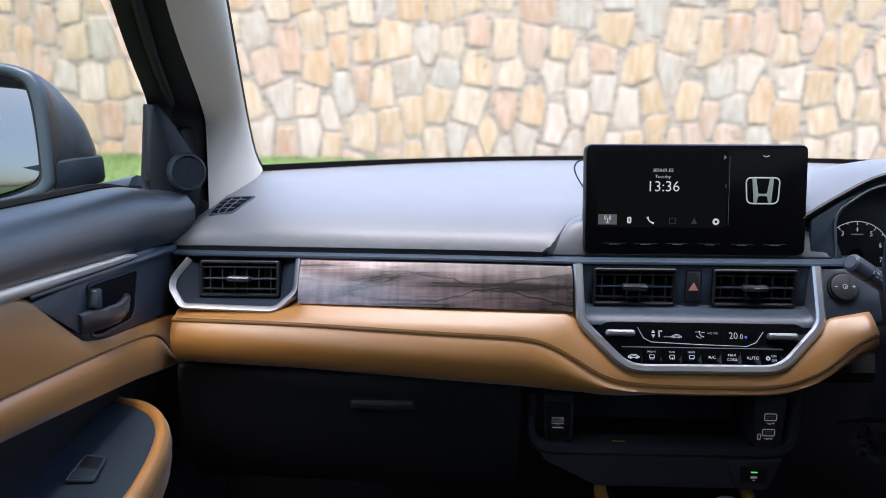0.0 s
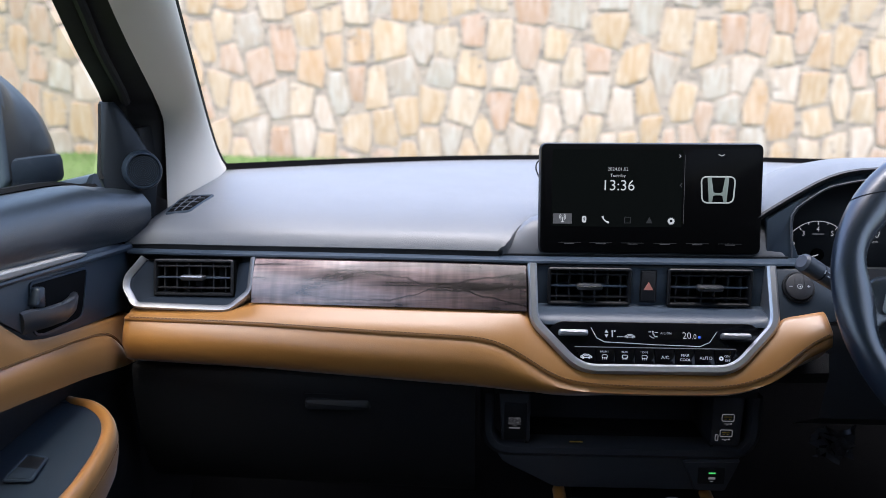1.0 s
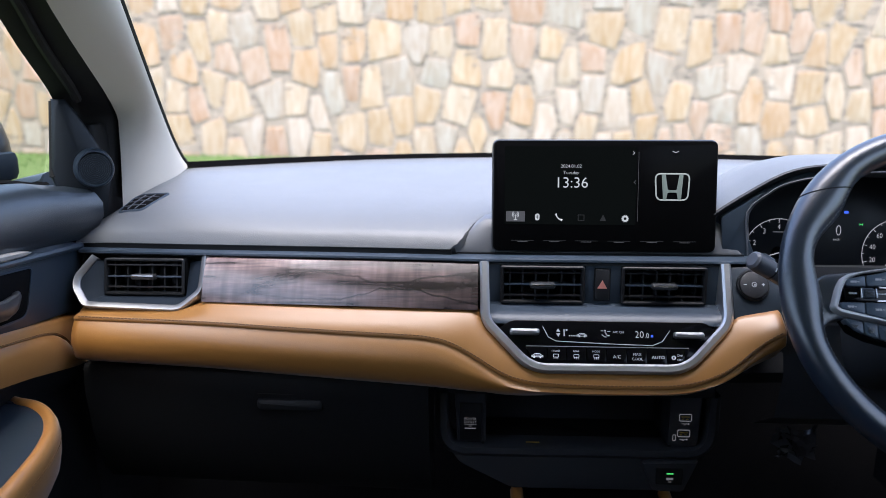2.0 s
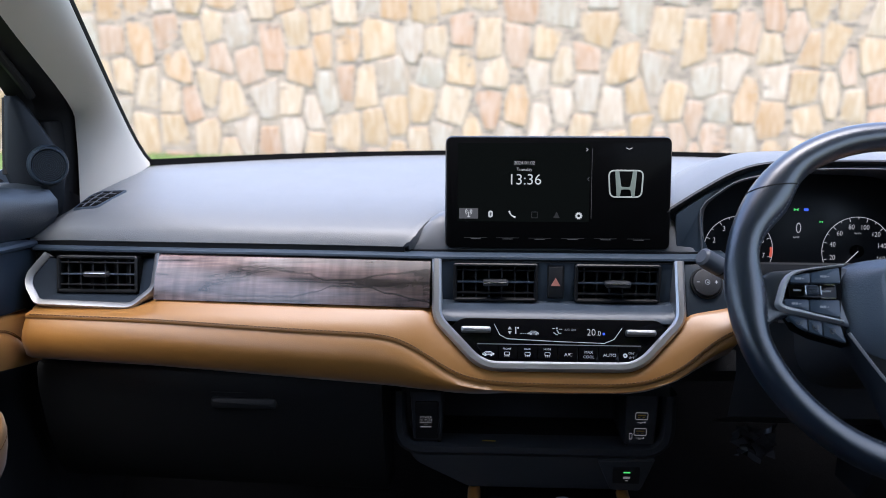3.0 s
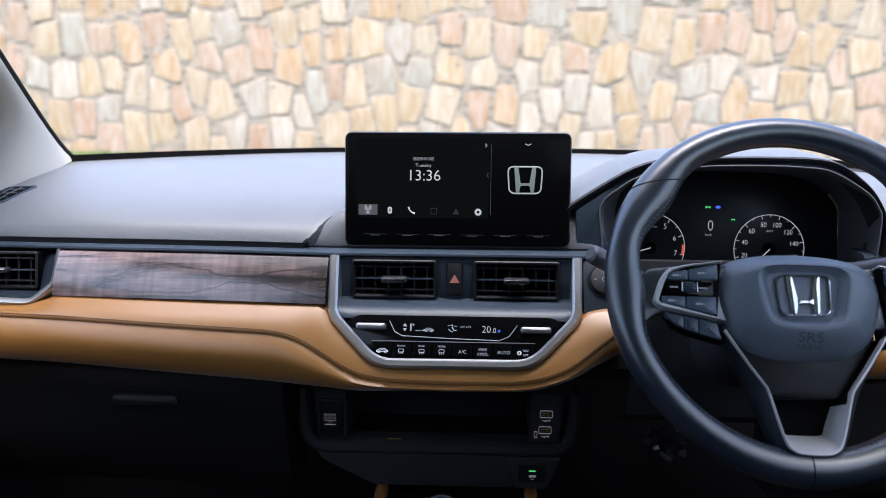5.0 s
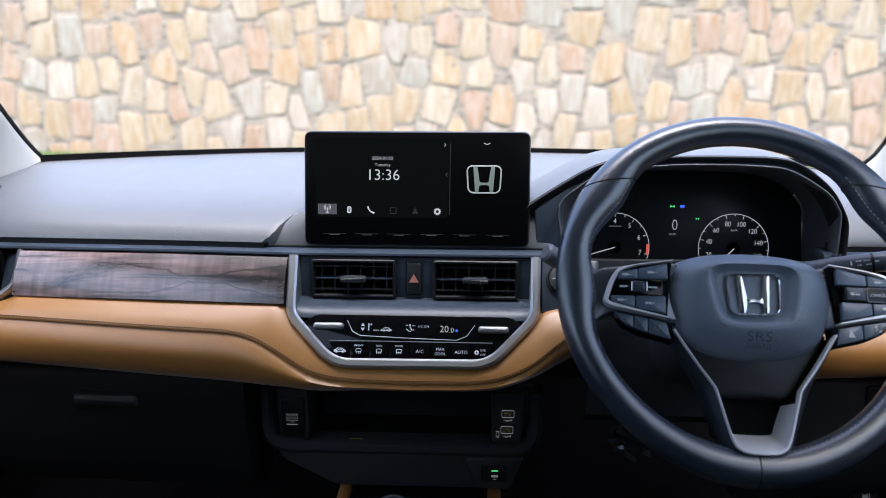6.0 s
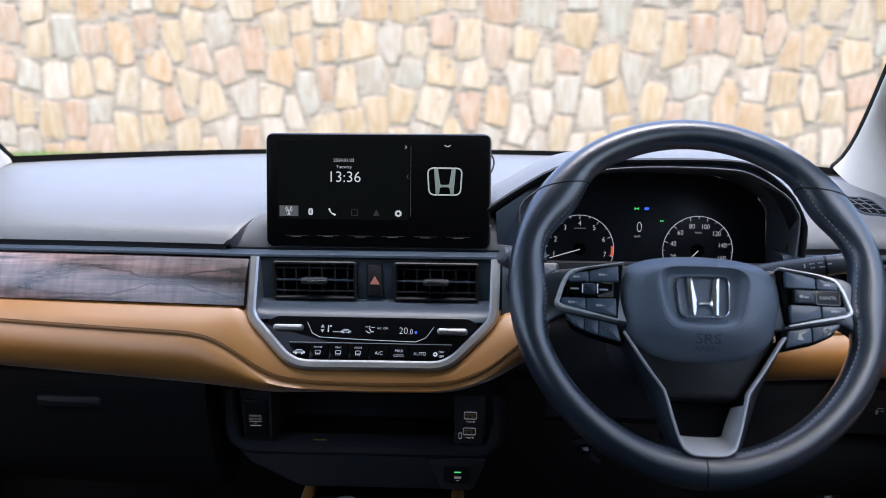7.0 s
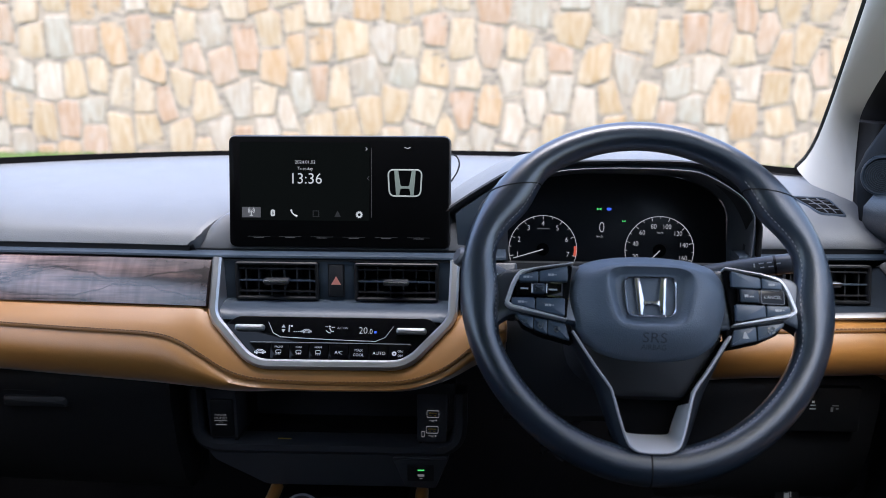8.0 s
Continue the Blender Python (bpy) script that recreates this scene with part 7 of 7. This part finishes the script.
    for rr, w in ((0.0255, -0.030), (0.0245, -0.014), (0.0232, -0.003), (0.0220, 0.0008), (0.0204, 0.0012), (0.0192, -0.0016)):
        rows.append([tw @ Vector((rr * math.cos(2 * math.pi * i / 40), rr * 1.05 * math.sin(2 * math.pi * i / 40), w)) for i in range(40)])
    t = part("tweeter", loft(rows, close_cols=True), DOOR_SLATE, d, "round tweeter with a ringed grille")
    part("grille", disc(0.0195, -0.0012, tw, 0.0004, 40, -0.003), BLACK, t)
    for k in range(8):
        part("grille_ring", ring(0.0024 + 0.0023 * k, 0.0011, -0.0004, tw, 36, back=-0.0014), DOOR_SLATE, t)
    # Window frame and seals towards the pillar.
    glass_edge = [(0.686, 0.956, 1.108), (0.688, 0.967, 1.150), (0.690, 0.978, 1.200), (0.650, 0.848, 1.263), (0.620, 0.752, 1.312), (0.57, 0.60, 1.385), (0.53, 0.46, 1.45)]
    mid_edge = [(0.675, 0.985, 1.108), (0.672, 1.0, 1.16), (0.664, 0.985, 1.203), (0.630, 0.860, 1.265), (0.600, 0.764, 1.313), (0.55, 0.60, 1.39), (0.51, 0.46, 1.46)]
    out_edge = [(0.640, 1.05, 1.06), (0.642, 1.048, 1.150), (0.640, 1.020, 1.197), (0.606, 0.910, 1.250), (0.578, 0.792, 1.305), (0.52, 0.60, 1.40), (0.50, 0.46, 1.48)]
    if s > 0:
        mid_edge = [(x + 0.016, y, z) for x, y, z in mid_edge]
        out_edge = [(x + 0.036, y, z) for x, y, z in out_edge]
    g, mi, ou = (rounded_open(e, 4) for e in (glass_edge, mid_edge, out_edge))
    part("window_frame", loft([[P(p[0] + 0.006, p[1] + 0.02, p[2]) for p in g], [P(*p) for p in g], [P(0.6 * a[0] + 0.4 * b[0] - 0.006, 0.6 * a[1] + 0.4 * b[1], 0.6 * a[2] + 0.4 * b[2]) for a, b in zip(g, mi)], [P(*p) for p in mi]]), RUBBER, d, "black window frame")
    part("door_seal", loft([[P(*p) for p in mi], [P(p[0] + 0.012, p[1] + 0.004, p[2]) for p in mi], [P(0.5 * a[0] + 0.5 * b[0] + 0.006, 0.5 * a[1] + 0.5 * b[1], 0.5 * a[2] + 0.5 * b[2]) for a, b in zip(mi, ou)], [P(p[0] - 0.002, p[1] - 0.004, p[2]) for p in ou], [P(p[0] - 0.016, p[1] + 0.035, p[2] + 0.005) for p in ou]]), RUBBER, d, "black rubber door seal")
    part("seal_bead", tube([P(p[0] - 0.002, p[1] - 0.002, p[2]) for p in mi[8:]], 0.006, 8), RUBBER, d)
    part("divider_bar", tube([P(0.689, 0.955, 1.106), P(0.690, 0.965, 1.15), P(0.692, 0.978, 1.200)], 0.0045, 8), RUBBER, d)
    # Glass.
    gl = [[P(0.706, y, 1.09 + 0.055 * (0.95 - y)) for y in (-0.28, 0.2, 0.6, 0.955)], [P(0.694, y, 1.20) for y in (-0.28, 0.2, 0.6, 0.985)], [P(0.62, y, 1.34) for y in (-0.28, 0.2, 0.5, 0.71)], [P(0.54, y, 1.49) for y in (-0.28, 0.1, 0.3, 0.42)]]
    tagged(part("door_glass", loft(gl), TINTED, d, "lightly tinted side window glass"))
    # Outer skin below the glass.
    skin = [[P(x, y, z) for x, z in ((0.715, 1.10), (0.76, 1.07), (0.84, 0.95), (0.86, 0.75), (0.84, 0.50), (0.80, 0.40), (0.70, 0.40))] for y in (-0.30, 0.3, 0.7, 0.97)]
    part("outer_skin", loft(skin), PAINT, d, "dark painted outer skin")
    return d


for s in (-1, 1):
    build_door(s)


def build_mirror():
    mr = thing("door_mirror", (-0.90, 1.02, 1.06), "dark exterior door mirror outside the side window", "door mirror")
    # Three outlines, point for point: glass edge, face edge and the widest part of the casing.
    glass_edge = [(-0.95, 1.246), (-0.8784, 1.2407), (-0.857, 1.233), (-0.848, 1.2246), (-0.8435, 1.2007), (-0.8413, 1.157), (-0.8422, 1.118), (-0.8465, 1.105), (-0.859, 1.0972), (-0.8994, 1.0842), (-0.96, 1.077), (-1.02, 1.083), (-1.042, 1.135), (-1.039, 1.215), (-1.018, 1.243)]
    face_edge = [(-0.95, 1.262), (-0.873, 1.2545), (-0.844, 1.247), (-0.830, 1.2375), (-0.8197, 1.213), (-0.8185, 1.158), (-0.8192, 1.112), (-0.8215, 1.097), (-0.836, 1.085), (-0.871, 1.0755), (-0.95, 1.066), (-1.03, 1.070), (-1.058, 1.13), (-1.055, 1.22), (-1.03, 1.257)]
    wide_edge = [(-0.95, 1.262), (-0.913, 1.2546), (-0.8823, 1.2471), (-0.8626, 1.236), (-0.839, 1.2133), (-0.8159, 1.183), (-0.8034, 1.152), (-0.7984, 1.131), (-0.804, 1.113), (-0.865, 1.082), (-0.95, 1.066), (-1.03, 1.070), (-1.060, 1.13), (-1.057, 1.22), (-1.03, 1.257)]
    c = Vector((-0.94, 1.155))

    def curve(points):
        return [Vector(p) for p in rounded_open(points + points[:1], 4)[:-1]]
    ge, fe, we = curve(glass_edge), curve(face_edge), curve(wide_edge)

    def between(e, f, k, y, grow=1.0):
        return [(c.x + (p.lerp(q, k).x - c.x) * grow, y, c.y + (p.lerp(q, k).y - c.y) * grow) for p, q in zip(e, f)]
    part("casing", loft([between(fe, we, 0, 0.968), between(fe, we, 0.06, 0.978, 1.004), between(fe, we, 0.35, 0.995, 1.004), between(fe, we, 0.75, 1.014, 1.002), between(fe, we, 1, 1.032), between(fe, we, 1, 1.052, 0.97), between(fe, we, 1, 1.075, 0.88), between(fe, we, 1, 1.097, 0.70), between(fe, we, 1, 1.112, 0.42), between(fe, we, 1, 1.118, 0.1)], close_cols=True), PAINT, mr, "dark glossy casing", crease=60)
    part("rim", loft([between(ge, fe, 0.30, 0.9705), between(ge, fe, 0.33, 0.9655), between(ge, fe, 0.42, 0.9640), between(ge, fe, 0.80, 0.9635), between(ge, fe, 0.95, 0.9650), between(ge, fe, 1.0, 0.9685), between(ge, fe, 1.0, 0.974)], close_cols=True), SATIN, mr, "slate mirror rim", crease=60)
    part("rim_lip", loft([between(ge, fe, 0.0, 0.980), between(ge, fe, 0.02, 0.9725), between(ge, fe, 0.12, 0.9690), between(ge, fe, 0.31, 0.9690), between(ge, fe, 0.31, 0.975)], close_cols=True), RUBBER, mr, "black inner lip", crease=60)
    m = frame_at((c.x, 0.9765, c.y), (1, 0.05, 0), (0, 0.24, 1))
    part("mirror_glass", plate([(p - c) * 1.01 for p in (ge if sum(ge[i - 1].x * ge[i].y - ge[i].x * ge[i - 1].y for i in range(len(ge))) > 0 else ge[::-1])], 0.0, m, 0.0005, -0.003), MIRROR, mr, "silvered mirror glass")
    rows = []
    for y, xi, k in ((0.972, -0.818, 0.86), (0.980, -0.810, 0.94), (0.995, -0.798, 1.0), (1.020, -0.787, 1.0), (1.042, -0.788, 0.97), (1.054, -0.794, 0.85), (1.060, -0.808, 0.5)):
        rows.append([(xi + x, y, 1.104 + (z - 1.104) * k) for x, z in ((-0.060, 1.1205), (-0.007, 1.1305), (-0.002, 1.1285), (0.0, 1.121), (0.0, 1.098), (-0.003, 1.092), (-0.014, 1.0885), (-0.080, 1.073), (-0.12, 1.070), (-0.12, 1.112))])
    part("skirt", loft(rows, close_cols=True, caps=True), HOUSING, mr, "dark lower skirt")
    part("arm", tube([(-0.87, 1.06, 1.082), (-0.80, 1.04, 1.072), (-0.73, 1.02, 1.085)], [0.020, 0.017, 0.020], 12), SATIN, mr)


build_mirror()


# ---- stones of the garden wall ----
# Middles of the stones that stand out, along the wall and up it; the others fill in at random.
KNOWN_STONES = [
    (-3.92, 0.52), (-3.67, 0.57), (-3.36, 0.61), (-2.98, 0.55), (-2.57, 0.55), (-2.05, 0.56), (-1.50, 0.58),
    (-4.21, 0.74), (-3.93, 0.80), (-3.60, 1.02), (-3.14, 0.90), (-2.74, 0.90), (-2.34, 0.97), (-2.09, 0.95),
    (-1.71, 1.01), (-1.31, 1.05), (-1.00, 0.81), (-4.09, 1.14), (-3.23, 1.28), (-2.83, 1.34), (-2.96, 1.07),
    (-2.49, 1.28), (-1.96, 1.25), (-1.52, 1.46), (-1.03, 1.16), (-0.63, 1.21), (-4.24, 1.56), (-3.95, 1.54),
    (-3.65, 1.51), (-3.37, 1.62), (-3.08, 1.52), (-2.89, 1.69), (-2.62, 1.62), (-2.28, 1.46), (-2.00, 1.66),
    (-1.71, 1.44), (-1.15, 1.53), (-0.82, 1.53), (-0.58, 1.49), (-0.29, 1.63), (-0.03, 1.51), (0.23, 1.48),
    (0.57, 1.49), (0.05, 1.21), (0.48, 1.16), (0.72, 1.23), (0.98, 1.03), (-0.38, 0.88), (-0.04, 0.85),
    (0.27, 0.85)]


def stone_seeds():
    """Spread seeds over the wall, no two closer than a stone's breadth; stones stand taller than wide."""
    rnd = random.Random(11)
    seeds = [(x, z) for x, z in KNOWN_STONES]
    for tries in range(60000):
        x, z = rnd.uniform(-15.6, 15.6), rnd.uniform(0.25, WALL_TOP - 0.1)
        near = rnd.uniform(0.20, 0.32)
        if all(abs(a - x) > 0.4 or (a - x) ** 2 + (0.70 * (b - z)) ** 2 > near * near for a, b in seeds):
            seeds.append((x, z))
    return seeds


def clip_cell(poly, p, q, share):
    """Cuts a cell along the line between two seeds."""
    nx, nz = q[0] - p[0], 0.5 * (q[1] - p[1])
    # Joints run nearly upright or nearly level.
    if abs(nx) > abs(nz):
        nz *= 0.45
    else:
        nx *= 0.35
    mx, mz = p[0] + share * (q[0] - p[0]), p[1] + share * (q[1] - p[1])
    out = []
    for i, b in enumerate(poly):
        a = poly[i - 1]
        da, db = (a[0] - mx) * nx + (a[1] - mz) * nz, (b[0] - mx) * nx + (b[1] - mz) * nz
        if (da < 0) != (db < 0):
            t = da / (da - db)
            out.append((a[0] + t * (b[0] - a[0]), a[1] + t * (b[1] - a[1])))
        if db < 0:
            out.append(b)
    return out


def build_stones():
    """Roughly squared upright stones of uneven size, set a little proud of wide, chip-filled joints."""
    rnd = random.Random(23)
    seeds = stone_seeds()
    grown = [rnd.uniform(-0.035, 0.035) for q in seeds]
    rest_v, rest_f, count = [], [], 0
    for k, p in enumerate(seeds):
        poly = [(p[0] - 0.21, p[1] - 0.25), (p[0] + 0.21, p[1] - 0.25), (p[0] + 0.21, p[1] + 0.25), (p[0] - 0.21, p[1] + 0.25)]
        for j, q in enumerate(seeds):
            if j != k and abs(q[0] - p[0]) < 0.65 and abs(q[1] - p[1]) < 0.8:
                poly = clip_cell(poly, p, q, 0.5 + grown[k] - grown[j])
        # Drop very short sides, then draw the outline in from its neighbours and knock the corners about.
        pts = [Vector(a) for i, a in enumerate(poly) if (Vector(a) - Vector(poly[i - 1])).length > 0.05]
        if len(pts) < 3:
            continue
        pts = inset(pts, rnd.uniform(0.009, 0.024))
        pts = [a + Vector((rnd.uniform(-0.010, 0.010), rnd.uniform(-0.012, 0.012))) for a in pts]
        c = sum(pts, Vector((0, 0))) / len(pts)
        o = rounded(pts, [rnd.uniform(0.006, 0.034) for a in pts], 3)
        depth = rnd.uniform(0.008, 0.014)
        tilt = Matrix.Rotation(radians(rnd.uniform(-2.5, 2.5)), 4, "X") @ Matrix.Rotation(radians(rnd.uniform(-2.5, 2.5)), 4, "Z")
        face = frame_at((0, 0, 0), (1, 0, 0), (0, 0, 1))
        at = Matrix.Translation((c.x, WALL_Y + 0.032, c.y)) @ tilt
        near = -5.8 < c.x < 4.9 and count < 300
        m = face if near else at @ face
        nv = len(o)
        loops = [(1.0, -0.010), (0.995, depth - 0.006), (0.968, depth - 0.001), (0.90, depth), (0.45, depth + rnd.uniform(-0.003, 0.006))]
        off = Vector((rnd.uniform(-0.02, 0.02), rnd.uniform(-0.03, 0.03)))
        verts = [m @ Vector(((a.x - c.x) * g + (off.x if g < 0.5 else 0), (a.y - c.y) * g + (off.y if g < 0.5 else 0), w)) for g, w in loops for a in o]
        faces = [(r * nv + i, r * nv + (i + 1) % nv, (r + 1) * nv + (i + 1) % nv, (r + 1) * nv + i) for r in range(4) for i in range(nv)] + [tuple(range(4 * nv, 5 * nv))]
        if near:
            me = bpy.data.meshes.new("stone")
            me.from_pydata(verts, [], faces)
            me.polygons.foreach_set("use_smooth", [True] * len(me.polygons))
            me.set_sharp_from_angle(angle=radians(24))
            me.materials.append(STONE)
            st = new("stone", me)
            place(st, garden_wall)
            st.matrix_basis = at
            count += 1
        else:
            k0 = len(rest_v)
            rest_v += verts
            rest_f += [tuple(k0 + i for i in f) for f in faces]
    me = bpy.data.meshes.new("outer_stones")
    me.from_pydata(rest_v, [], rest_f)
    me.materials.append(STONE)
    ob = new("outer_stones", me)
    place(ob, garden_wall)
    tagged(ob, kind="stuff")


build_stones()


def build_chips():
    """Flat slivers of slate pushed into the mortar between the stones."""
    rnd = random.Random(31)
    verts, faces = [], []
    for i in range(9000):
        x, z = rnd.uniform(-6.2, 5.3), rnd.uniform(0.25, 2.2)
        w, h, d, a = rnd.uniform(0.015, 0.055), rnd.uniform(0.004, 0.011), rnd.uniform(0.001, 0.007), rnd.gauss(0, 0.12)
        y, k = WALL_Y + 0.031, len(verts)
        ring_ = [(-w, -h), (w, -h * rnd.uniform(0.3, 1)), (w * rnd.uniform(0.7, 1), h), (-w * rnd.uniform(0.7, 1), h * rnd.uniform(0.3, 1))]
        for yy in (y, y - d):
            verts += [(x + u * math.cos(a) - v * math.sin(a), yy, z + u * math.sin(a) + v * math.cos(a)) for u, v in ring_]
        faces += [(k + 4, k + 5, k + 6, k + 7)] + [(k + j, k + (j + 1) % 4, k + 4 + (j + 1) % 4, k + 4 + j) for j in range(4)]
    me = bpy.data.meshes.new("slate_chips")
    me.from_pydata(verts, [], faces)
    me.materials.append(CHIPS)
    ob = new("slate_chips", me)
    place(ob, garden_wall)
    tagged(ob, kind="stuff")


build_chips()
